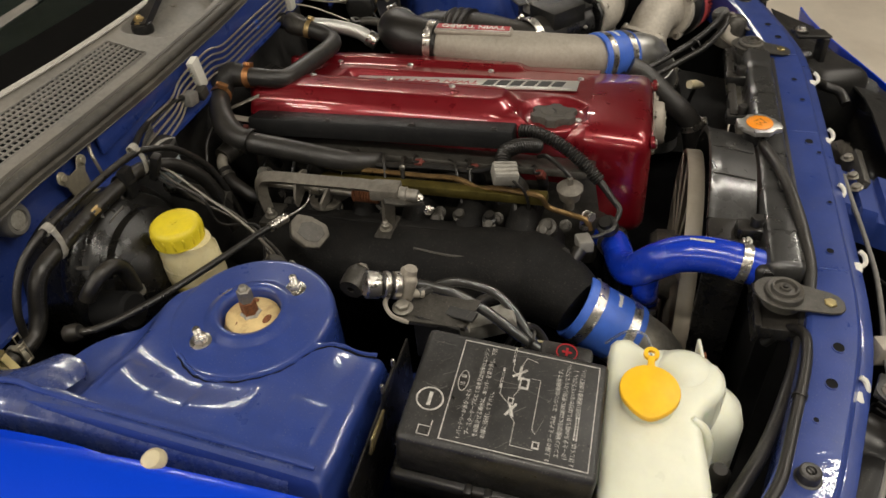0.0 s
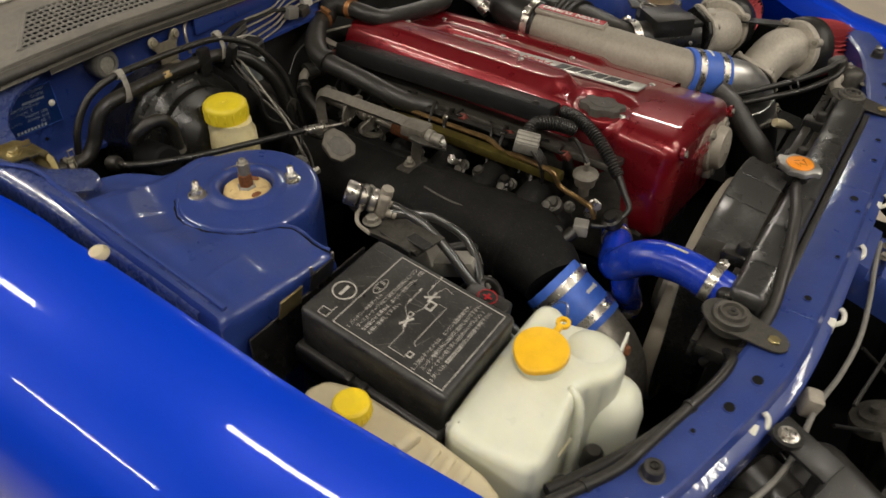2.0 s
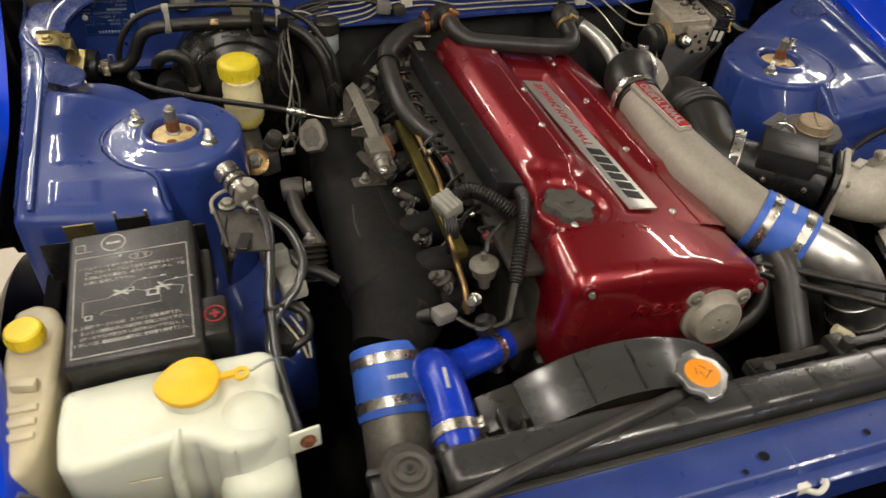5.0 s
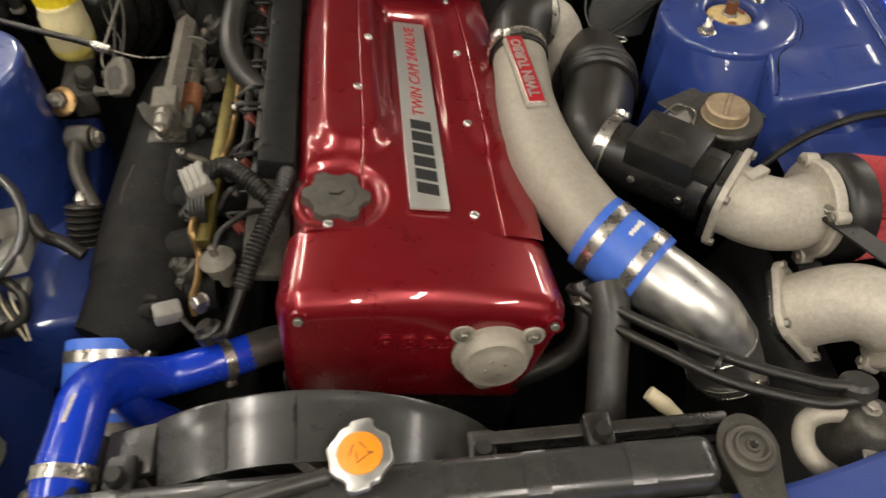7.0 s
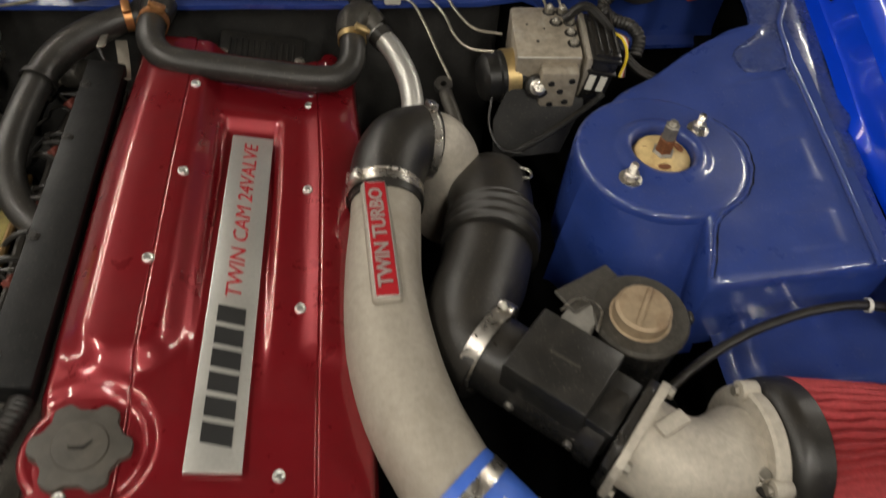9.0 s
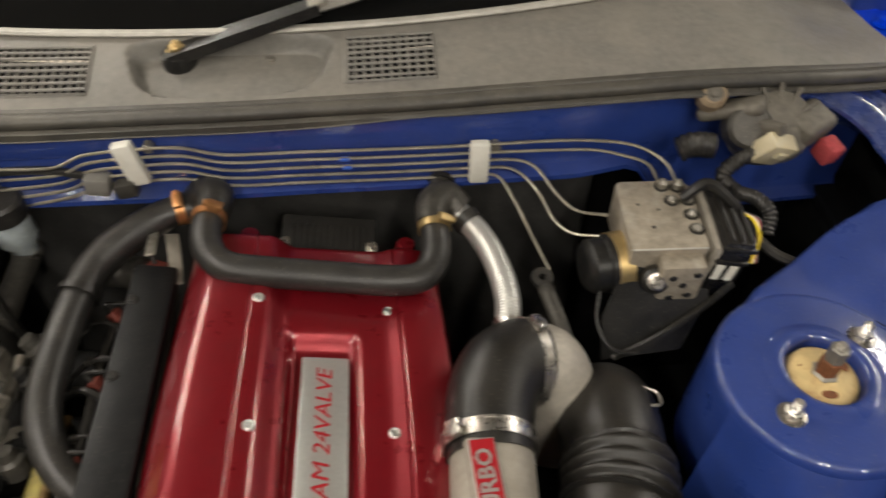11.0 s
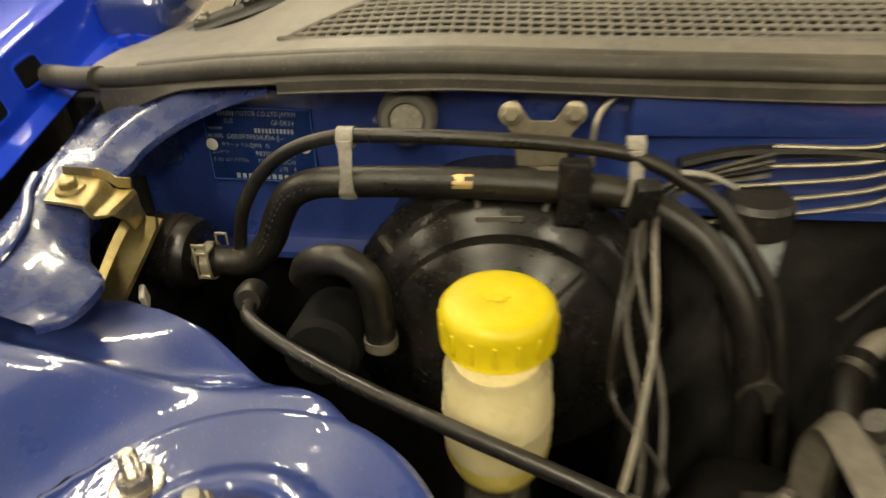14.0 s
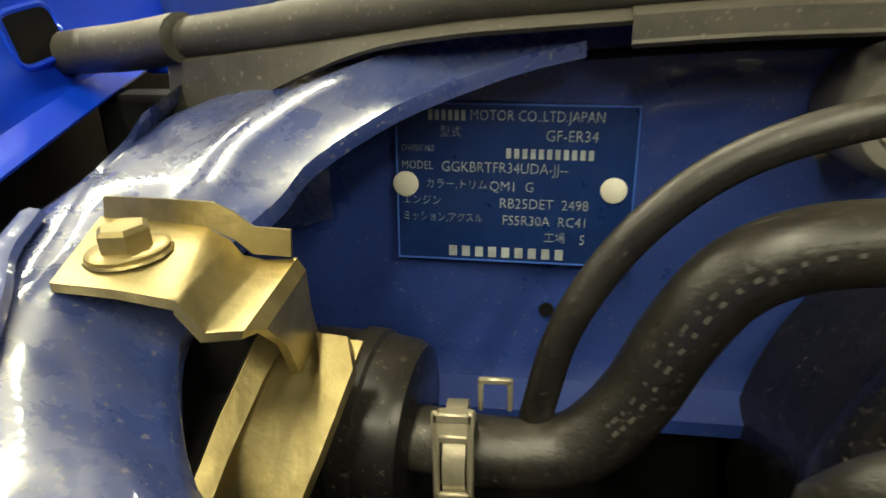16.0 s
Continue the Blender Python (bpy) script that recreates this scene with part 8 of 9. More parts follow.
part("spring_clip", ring(0.0122, 0.006, 0.0016, axes((-0.630, 0.2465, 0.8727), (1, 0, 0)), 22), MAT["clip_pale"], hp, "pale flat spring hose clip")
for x in (-0.6345, -0.6255):
    part("clip_tab", rbox(0.0018, 0.0016, 0.029, 0.0005, 1, pose(x, 0.2325, 0.880)), MAT["clip_pale"], hp)
for z in (0.8675, 0.8925):
    part("clip_frame", rbox(0.0105, 0.0016, 0.003, 0.0005, 1, pose(-0.630, 0.2325, z)), MAT["clip_pale"], hp)
part("clip_frame", rbox(0.0105, 0.013, 0.0024, 0.0005, 1, pose(-0.630, 0.2385, 0.886)), MAT["clip_pale"], hp)
for x in (-0.6235, -0.6155):
    part("clip_tab", rbox(0.0015, 0.0016, 0.010, 0.0005, 1, pose(x, 0.2475, 0.890)), MAT["clip_pale"], hp)
part("clip_frame", rbox(0.0095, 0.0016, 0.002, 0.0005, 1, pose(-0.6195, 0.2475, 0.8945)), MAT["clip_pale"], hp)
part("holder", rbox(0.02, 0.012, 0.044, 0.003, 2, pose(-0.378, 0.238, 0.936)), MAT["plastic_worn"], hp, "black hose holder")
part("holder", ring(0.012, 0.016, 0.002, axes((-0.378, 0.2455, 0.935), (1, 0, -0.05)), 20), MAT["plastic_worn"], hp)
tv = thing("vacuum_pipe", "thin black hose clipped over the heater hose", "hose", (-0.45, 0.24, 0.97))
part("hose", sweep([(-0.611, 0.252, 0.862), (-0.607, 0.25, 0.888), (-0.600, 0.25, 0.913), (-0.584, 0.25, 0.938), (-0.562, 0.25, 0.956), (-0.532, 0.246, 0.9675), (-0.50, 0.242, 0.971), (-0.436, 0.240, 0.970), (-0.38, 0.240, 0.966), (-0.346, 0.238, 0.961), (-0.32, 0.231, 0.9515), (-0.292, 0.218, 0.934), (-0.262, 0.2, 0.889), (-0.254, 0.187, 0.85), (-0.246, 0.18, 0.80), (-0.238, 0.176, 0.74)], 0.0048, 12, 8), MAT["hose_clean"], tv, angle=60)
for x, z0 in ((-0.520, 0.953), (-0.343, 0.948)):
    def strap(u, v, x=x, z0=z0):
        """A soft strap from the thin hose down over the thick one."""
        half = 0.0047 + 0.001 * smooth(0.6, 1.0, v) - 0.0007 * math.sin(math.pi * v) + 0.0005 * noise.noise((x, v * 7, u))
        return (x + half * u + 0.0008 * math.sin(v * 5), 0.2335 - 0.0035 * smooth(0.0, 0.5, v) + 0.004 * smooth(0.82, 1.0, v) + 0.0012 * u * u, z0 + 0.017 - 0.040 * v)

    clip = part("twin_clip", sheet(strap, span(-1, 1, 6), span(0, 1, 16), -0.0024), MAT["strap_pale"], tv, "dirty pale grey twin hose clip", angle=60)
    part("clip_head", ring(0.0052, 0.0105, 0.0016, axes((x, 0.243, z0 + 0.0165), (1, 0, 0)), 24), MAT["strap_pale"], clip)
gr = thing("bulkhead_grommet", "round grey rubber grommet with a pale centre", "grommet", (-0.492, 0.334, 0.949))
gm = axes((-0.494, 0.319, 0.953), (0.05, -1, 0.05))
part("ring", lathe([(0, 0.004), (0.012, 0.004), (0.0135, 0.009), (0.018, 0.0085), (0.0215, 0.004), (0.022, 0), (0.0215, -0.02), (0, -0.02)], 36, gm), MAT["cowl_grey"], gr)
part("centre", lathe([(0, 0.0075), (0.0115, 0.007), (0.0125, 0.004), (0, 0.004)], 28, gm), MAT["strap_pale"], gr, "pale dirty centre disc")
yb = thing("pipe_bracket", "tan painted steel pipe bracket with two bolts", "bracket", (-0.397, 0.305, 0.95))
ym = axes((-0.398, 0.301, 0.952), (0.05, -1, 0.15), (1, 0, 0))
part("plate", prism([(-0.026, 0.018), (-0.018, 0.02), (-0.008, 0.006), (0.008, 0.006), (0.018, 0.02), (0.026, 0.018), (0.028, 0.006), (0.02, -0.004), (0.017, -0.026), (-0.017, -0.026), (-0.02, -0.004), (-0.028, 0.006)], 0.0, 0.0025, 0.0007, 1, ym), MAT["bracket_tan"], yb)
for x in (-0.0215, 0.0215):
    part("bracket_bolt", move(hexbolt(0.0055, 0.005, flange=0.0085), ym @ BT((x, 0.011, 0.0025))), MAT["clip_pale"], yb)
part("tongue", sheet(lambda u, v: ym @ Vector((-0.013 + 0.026 * v, -0.026 - 0.02 * u, 0.002 + 0.05 * u)), span(0, 1, 5), span(0, 1, 2), 0.002), MAT["bracket_tan"], yb)

# identification plate
ip = thing("identification_plate", "blue metal identification plate with pale stamped text and two rivets", "plate", (-0.62, 0.343, 0.92))
im = axes((-0.616, 0.3385, 0.9215), (-0.05, -1, 0.03), (1, -0.05, -0.01))
plate_ = part("plate", rbox(0.0885, 0.061, 0.0008, 0, 1, im), MAT["plate_blue"], ip)
for s in ((-0.0437, 0, 0.0006, 0.06), (0.0437, 0, 0.0006, 0.06), (0, 0.0300, 0.088, 0.0006), (0, -0.0300, 0.088, 0.0006)):
    part("edge", rbox(s[2], s[3], 0.0006, 0, 1, im @ BT((s[0], s[1], 0.0005))), MAT["silicone_matt"], plate_)
for x in (-0.0405, 0.0365):
    part("rivet", lathe([(0, 0.0014), (0.0036, 0.0013), (0.0047, 0.0007), (0.0049, 0), (0, 0)], 20, im @ BT((x, -0.0005, 0.0004))), MAT["white_plastic"], ip, "white painted rivet head")


def plate_text(text, x, y, size, align="LEFT", stretch=0.9):
    lettering(text, size, im @ BT((x, y, 0.0006)), MAT["plate_print"], plate_, depth=0.00012, bold=-0.00009, align=align, stretch=stretch)


def plate_bars(x0, x1, y, h, n):
    for k in range(n):
        w = (x1 - x0) / n
        part("text_bar", rbox(w * 0.6, h * 0.9, 0.0003, 0, 1, im @ BT((x0 + w * (k + 0.5), y, 0.0006))), MAT["plate_print"], plate_)


plate_bars(-0.032, -0.0175, 0.0258, 0.0042, 6)
plate_text("MOTOR CO.,LTD.JAPAN", -0.0165, 0.0258, 0.0056, stretch=0.8)
plate_text("型式", -0.0275, 0.0195, 0.0045)
plate_text("GF-ER34", 0.030, 0.0188, 0.0058, "RIGHT")
plate_text("CHASSIS NO", -0.042, 0.0133, 0.0036, stretch=0.62)
plate_bars(-0.0035, 0.0292, 0.0122, 0.004, 11)
plate_text("MODEL", -0.042, 0.0068, 0.0045, stretch=0.8)
plate_text("GGKBRTFR34UDA-JJ--", -0.027, 0.0065, 0.0057, stretch=0.86)
plate_text("カラー,トリム", -0.033, -0.0002, 0.0042)
plate_text("QM1  G", -0.009, -0.0005, 0.0055)
plate_text("エンジン", -0.042, -0.0068, 0.0042)
plate_text("RB25DET  2498", 0.028, -0.007, 0.0056, "RIGHT")
plate_text("ミッション,アクスル", -0.042, -0.0133, 0.0042, stretch=0.8)
plate_text("FS5R30A  RC41", 0.028, -0.0136, 0.0054, "RIGHT")
plate_text("工場", 0.012, -0.0200, 0.0045)
plate_text("5", 0.0275, -0.0203, 0.0055, "RIGHT")
plate_bars(-0.025, 0.0205, -0.0265, 0.0045, 9)
part("panel_hole", lathe([(0, 0.0008), (0.003, 0.0008), (0.003, 0), (0, 0)], 14, axes((-0.602, 0.342, 0.869), (0, -1, 0))), MAT["deep_black"], bulkhead)

# yellow-zinc bracket with the valve behind it
zb = thing("valve_bracket", "yellow zinc plated steel bracket bolted to the inner wing", "bracket", (-0.69, 0.22, 0.9370))


def strip(path, half, thick=0.0022):
    """A bent strip of steel along points with a half width vector at each."""
    return sheet(lambda k, s: Vector(path[k]) + Vector(half[k]) * s, range(len(path)), [-1, -0.93, 0.93, 1], thick)


part("bracket_plate", strip([(-0.7145, 0.2235, 0.9415), (-0.699, 0.2205, 0.9418), (-0.6845, 0.217, 0.9415), (-0.681, 0.2165, 0.9395), (-0.678, 0.2165, 0.9355), (-0.675, 0.217, 0.9340), (-0.668, 0.2195, 0.9335), (-0.6655, 0.2215, 0.9310), (-0.6648, 0.2255, 0.9220), (-0.6645, 0.2300, 0.9115)],
                            [(-0.004, 0.0175, 0.001)] * 3 + [(-0.002, 0.018, 0)] * 2 + [(0, 0.0185, 0)] * 2 + [(0, 0.015, 0), (0, 0.010, 0), (0, 0.009, 0)]), MAT["zinc"], zb, "stepped zinc plate")
part("upper_lip", strip([(-0.717, 0.2405, 0.9445), (-0.700, 0.2375, 0.9450), (-0.687, 0.2355, 0.9450), (-0.6825, 0.237, 0.9420), (-0.678, 0.2365, 0.9385), (-0.669, 0.2375, 0.9375)], [(0, 0.0008, 0.0032)] * 6), MAT["zinc"], zb)
part("long_flange", strip([(-0.6645, 0.2385, 0.9115), (-0.667, 0.230, 0.9055), (-0.6725, 0.215, 0.8930), (-0.679, 0.198, 0.8780), (-0.684, 0.186, 0.8670), (-0.6905, 0.168, 0.8500)], [(0.0118, -0.0015, 0.0)] * 2 + [(0.0105, -0.002, 0.0)] * 4), MAT["zinc"], zb, "long slanting zinc flange")
part("flange_web", strip([(-0.6755, 0.240, 0.9140), (-0.679, 0.231, 0.9080), (-0.684, 0.216, 0.8955), (-0.6885, 0.199, 0.8805), (-0.694, 0.187, 0.8695), (-0.7, 0.169, 0.8525)], [(-0.0015, 0.002, 0.004)] * 6), MAT["zinc"], zb)
part("flange_lip", strip([(-0.660, 0.2345, 0.9145), (-0.6575, 0.2275, 0.9095), (-0.6625, 0.2115, 0.8965), (-0.669, 0.1945, 0.8815), (-0.674, 0.1825, 0.8705), (-0.6805, 0.1645, 0.8535)], [(0.0042, -0.0008, 0.0)] * 6, 0.0035), MAT["zinc"], zb, "raised lip of the flange")
part("bracket_bolt", move(hexbolt(0.0062, 0.006, flange=0.0092), axes((-0.700, 0.2195, 0.9425), (-0.06, -0.02, 1))), MAT["zinc"], zb, "flanged hexagon bolt")
part("bolt_seat", lathe([(0, 0.0008), (0.0095, 0.0006), (0.0098, 0), (0, 0)], 20, axes((-0.700, 0.2195, 0.9417), (-0.06, -0.02, 1))), MAT["zinc"], zb)
vc = thing("heater_valve", "round black heater valve behind the bracket", "valve", (-0.645, 0.245, 0.88))
part("can", lathe([(0, 0.011), (0.02, 0.011), (0.0245, 0.0095), (0.0262, 0.006), (0.0266, -0.002), (0.0278, -0.003), (0.0278, -0.009), (0.0264, -0.01), (0.0258, -0.03), (0, -0.03)], 36, axes((-0.652, 0.258, 0.872), (1, -0.15, -0.05))), MAT["plastic_black"], vc)
part("spout", sweep([(-0.648, 0.2515, 0.873), (-0.618, 0.246, 0.8725)], 0.0095, 14), MAT["cast_grey"], vc)
part("white_tab", rbox(0.004, 0.012, 0.016, 0.001, 1, pose(-0.662, 0.205, 0.868, 20, 0, 20)), MAT["white_plastic"], vc, "small white tab")
part("tag", sheet(lambda u, v: (-0.318 + 0.03 * u, 0.222 - 0.008 * u + 0.006 * v, 0.957 - 0.006 * u + 0.003 * math.sin(3 * u)), span(0, 1, 5), span(0, 1, 2), 0.001), MAT["plug_grey"], tv, "pale paper tag")

# ---- battery and its cover ----
bat = thing("battery", "black battery cover with worn white printed instructions", "battery", (-0.58, -0.31, 0.7))
BM = axes((-0.583, -0.309, 0.878), (-0.03, -0.10, 1), (0, -1, 0))  # x runs forward, y towards the engine
lid = part("lid", rbox(0.196, 0.142, 0.062, 0.007, 3, BM @ BT((0, 0, -0.031))), MAT["lid_black"], bat, "scuffed black plastic lid, grey with dust and painted ceiling sheen", angle=50)
part("lid_skirt", rbox(0.204, 0.154, 0.03, 0.006, 3, BM @ BT((0.0, -0.003, -0.075))), MAT["plastic_worn"], bat)
for x in (-0.02, 0.0):
    part("latch", rbox(0.008, 0.012, 0.032, 0.002, 2, BM @ BT((x, -0.078, -0.068))), MAT["plastic_worn"], bat)
part("terminal_hood", rbox(0.058, 0.05, 0.05, 0.006, 2, BM @ BT((0.052, 0.074, -0.038))), MAT["plastic_worn"], bat)
part("side_rib", rbox(0.10, 0.014, 0.03, 0.004, 2, BM @ BT((-0.02, 0.078, -0.045))), MAT["plastic_worn"], bat)
part("case", rbox(0.20, 0.145, 0.16, 0.006, 2, BM @ BT((0, 0, -0.165))), MAT["plastic_black"], bat)
PW = MAT["print_white"]


def bar(parent, m, x, y, w, h, a=0.0, mat=None, name="print_bar"):
    return part(name, rbox(w, h, 0.0004, 0, 1, m @ BT((x, y, 0.0002)) @ pose(0, 0, 0, 0, 0, a)), mat or PW, parent)


# minus sign in its circle, frame lines, and rows of unreadable print
minus = part("minus_circle", ring(0.0125, 0.0006, 0.0016, BM @ BT((-0.075, -0.0205, 0.0004)), 36), PW, lid, "white minus sign in a circle")
part("minus_bar", rbox(0.0035, 0.016, 0.0006, 0, 1, BM @ BT((-0.075, -0.0205, 0.0004))), PW, minus)
for x, y, w, h in ((-0.056, 0.0, 0.001, 0.124), (0.088, 0.0, 0.001, 0.124), (0.016, 0.062, 0.145, 0.001), (0.016, -0.062, 0.145, 0.001), (-0.066, -0.053, 0.0008, 0.018), (-0.072, -0.062, 0.012, 0.0008), (-0.078, -0.057, 0.0008, 0.010), (-0.072, -0.052, 0.012, 0.0008)):
    bar(lid, BM, x, y, w, h)
part("notice_box", prism([(0.0055 * math.cos(a), 0.013 * math.sin(a)) for a in span(0, 2 * math.pi * 23 / 24, 23)], 0, 0.0004, m=BM @ BT((-0.047, 0.01, 0.0))), PW, lid)
part("notice_inside", prism([(0.0046 * math.cos(a), 0.0121 * math.sin(a)) for a in span(0, 2 * math.pi * 23 / 24, 23)], 0, 0.0006, m=BM @ BT((-0.047, 0.01, 0.0))), MAT["plastic_worn"], lid)
rng = random.Random(7)
marks = bmesh.new()
for k in range(34):
    join(marks, rbox(rng.uniform(0.006, 0.03), rng.uniform(0.0002, 0.0007), 0.0003, 0, 1, BM @ BT((rng.uniform(-0.08, 0.08), rng.uniform(-0.058, 0.058), 0.0001)) @ pose(0, 0, 0, 0, 0, rng.gauss(20, 40))))
part("scratches", marks, MAT["scratch_grey"], lid, "pale scratches on the lid")


def print_row(x, y0, y1, h, label=False):
    """One row of small print as bars of the size of its characters."""
    bm = bmesh.new()
    y = y0
    while y < y1:
        w = rng.uniform(0.0022, 0.0034)
        for q in (-0.28, 0.28):
            join(bm, rbox(h * 0.3, w, 0.0004, 0, 1, BM @ BT((x + q * h, y + w / 2, 0.0002))))
        if rng.random() < 0.6:
            join(bm, rbox(h * 0.8, 0.0007, 0.0004, 0, 1, BM @ BT((x, y + w / 2, 0.0002))))
        y += w + 0.0007
    part("print_line", bm, PW, lid, "white unreadable print")


def print_text(text, x, y0, y1, size=0.0056):
    """One row of readable print, running towards the engine."""
    lettering(text, size, BM @ BT((x, y0, 0.0002)) @ pose(0, 0, 0, 0, 0, 90), PW, lid, name="print_line", label="worn white print", depth=0.0001, align="LEFT", fit=y1 - y0)


print_text("1. バッテリーがあがったら", -0.0385, -0.058, 0.0, 0.0054)
print_text("ブースターケーブルにて自車又は他車のエンジン", -0.0305, -0.052, 0.056)
print_text("を始動させる場合は、本カバーを取り外し、下図", -0.0228, -0.052, 0.058)
print_text("の様に接続して下さい。", -0.0152, -0.052, 0.003)
print_text("2. 上図のターミナルは、エンジン始動専用です。", 0.049, -0.060, 0.050)
print_text("エンジン始動以外には絶対に使用しないで下さい。", 0.0568, -0.054, 0.058)
print_text("(ターミナルの取り外しは行わないで下さい。)", 0.0645, -0.054, 0.052)
print_text("3. 詳しくは、", 0.0722, -0.060, -0.034)
print_row(0.0722, -0.031, -0.006, 0.0044)
print_text("取扱い説明書を参照下さい。", 0.0722, -0.003, 0.056)
lettering("注   意", 0.006, BM @ BT((-0.047, 0.003, 0.0007)) @ pose(0, 0, 0, 0, 0, 90), PW, lid, name="print_line", label="worn white print", depth=0.0001, align="LEFT", fit=0.014)
for pts in ([(0.012, -0.052), (0.012, -0.026), (0.006, -0.018), (0.006, -0.008)], [(0.012, -0.052), (0.034, -0.052), (0.034, -0.046)], [(0.006, 0.004), (0.012, 0.018), (0.012, 0.03)], [(0.02, 0.03), (0.03, 0.03), (0.03, -0.03), (0.034, -0.034)], [(0.0, -0.004), (-0.008, 0.004), (-0.008, 0.016)], [(0.008, 0.028), (0.0, 0.036), (0.0, 0.05)], [(0.024, 0.052), (0.012, 0.055), (0.008, 0.04)]):
    part("diagram_line", sweep([BM @ Vector((x, y, 0.0003)) for x, y in pts], 0.00042, 4, raw=True), PW, lid)
for x, y, a in ((0.006, -0.012, 60), (0.008, 0.034, 40)):
    for t in (a, a + 50):
        bar(lid, BM, x, y, 0.018, 0.0026, t)
for x, y, w, h in ((0.036, -0.046, 0.007, 0.008), (0.014, 0.022, 0.010, 0.014), (0.004, -0.002, 0.006, 0.008), (-0.009, 0.024, 0.002, 0.026), (-0.001, 0.056, 0.002, 0.02)):
    bar(lid, BM, x, y, w, h)
    bar(lid, BM @ BT((0, 0, 0.0003)), x, y, w * 0.6, h * 0.6, 0, MAT["plastic_worn"])
hood_m = BM @ BT((0.052, 0.0845, -0.0125))
plus = part("plus_circle", ring(0.0105, 0.0006, 0.0012, hood_m @ BT((0, 0, 0.0004)), 32), MAT["letter_red"], bat, "red plus sign in a circle")
part("plus_bar", rbox(0.011, 0.0026, 0.0006, 0, 1, hood_m @ BT((0, 0, 0.0004))), MAT["letter_red"], plus)
part("plus_bar", rbox(0.0026, 0.011, 0.0006, 0, 1, hood_m @ BT((0, 0, 0.0006))), MAT["letter_red"], plus)
tray = thing("battery_bracket", "black steel battery holder tabs behind the cover", "bracket", (-0.62, -0.18, 0.82))
part("tab", rbox(0.04, 0.003, 0.03, 0.001, 1, pose(-0.585, -0.182, 0.868, 12, 0, 0)), MAT["plastic_worn"], tray)
part("tab", rbox(0.036, 0.003, 0.03, 0.001, 1, pose(-0.645, -0.190, 0.873, 12, 0, 0)), MAT["zinc"], tray, "dull zinc tab")
part("tab_post", rbox(0.004, 0.004, 0.014, 0.001, 1, pose(-0.603, -0.184, 0.886)), MAT["steel"], tray)
part("tab_post", rbox(0.004, 0.004, 0.014, 0.001, 1, pose(-0.567, -0.184, 0.884)), MAT["steel"], tray)
part("tray_wall", rbox(0.20, 0.003, 0.10, 0.001, 1, pose(-0.60, -0.176, 0.80)), MAT["plastic_black"], tray)

# ---- washer bottle ----
wb = thing("washer_bottle", "milky white plastic washer bottle with an orange-yellow flip cap", "washer bottle", (-0.54, -0.47, 0.6))
out = [(-0.652, -0.408), (-0.60, -0.406), (-0.50, -0.404), (-0.452, -0.404), (-0.441, -0.414), (-0.441, -0.432), (-0.446, -0.448), (-0.438, -0.462), (-0.44, -0.50), (-0.455, -0.522), (-0.482, -0.532), (-0.505, -0.528), (-0.522, -0.512), (-0.538, -0.503), (-0.60, -0.512), (-0.645, -0.516), (-0.66, -0.505), (-0.664, -0.46), (-0.662, -0.415)]
bm = prism(out, 0.62, 0.849, 0.013, 4)
bmesh.ops.subdivide_edges(bm, edges=[e for e in bm.edges if abs(e.verts[0].co.z - e.verts[1].co.z) > 0.1], cuts=6)
for v in bm.verts:
    if v.co.z > 0.78:
        v.co.z += (-0.004 * smooth(-0.56, -0.65, v.co.x) - 0.012 * smooth(-0.475, -0.445, v.co.x) * smooth(-0.42, -0.45, v.co.y) - 0.006) * smooth(0.78, 0.85, v.co.z)
part("tank", bm, MAT["fluid_white"], wb, "milky translucent tank", angle=60)
part("lobe", lathe([(0, 0.035), (0.02, 0.033), (0.034, 0.022), (0.04, 0.0), (0.04, -0.12), (0, -0.12)], 32, BT((-0.477, -0.522, 0.762))), MAT["fluid_white"], wb, angle=60)
part("lobe", lathe([(0, 0.034), (0.022, 0.032), (0.036, 0.02), (0.042, 0.0), (0.042, -0.16), (0, -0.16)], 32, BT((-0.478, -0.487, 0.812))), MAT["fluid_white"], wb, angle=60)
part("ridge", sweep([(-0.545, -0.494, 0.845), (-0.55, -0.508, 0.832), (-0.555, -0.514, 0.80), (-0.556, -0.515, 0.70)], [0.003, 0.0055, 0.006, 0.006], 10), MAT["fluid_white"], wb, angle=60)
part("neck", lathe([(0, 0.012), (0.026, 0.012), (0.028, 0.0), (0.03, -0.02), (0, -0.02)], 32, BT((-0.530, -0.449, 0.846))), MAT["fluid_white"], wb)
capo = []
for k in range(48):
    a = 2 * math.pi * k / 48
    capo.append((0.031 * math.cos(a) * (1 + 0.16 * max(0, math.cos(a)) ** 8), 0.031 * math.sin(a)))
cm_ = BT((-0.530, -0.449, 0.8585)) @ pose(0, 0, 0, -1, 3, 180)
fc = part("flip_cap", prism(capo, -0.004, 0.0045, 0.0022, 3, cm_), MAT["orange_yellow"], wb, "orange-yellow flip cap", angle=40)
part("cap_dome", lathe([(0, 0.0022), (0.015, 0.0014), (0.023, 0.0), (0, 0)], 32, cm_ @ BT((0, 0, 0.0044))), MAT["orange_yellow"], fc)
part("hinge_tab", prism([(-0.046, -0.0035), (-0.03, -0.004), (-0.03, 0.004), (-0.046, 0.0035)], -0.003, 0.003, 0.0012, 2, BT((-0.530, -0.449, 0.8565)) @ pose(0, 0, 0, 0, 3, 180)), MAT["orange_yellow"], fc)
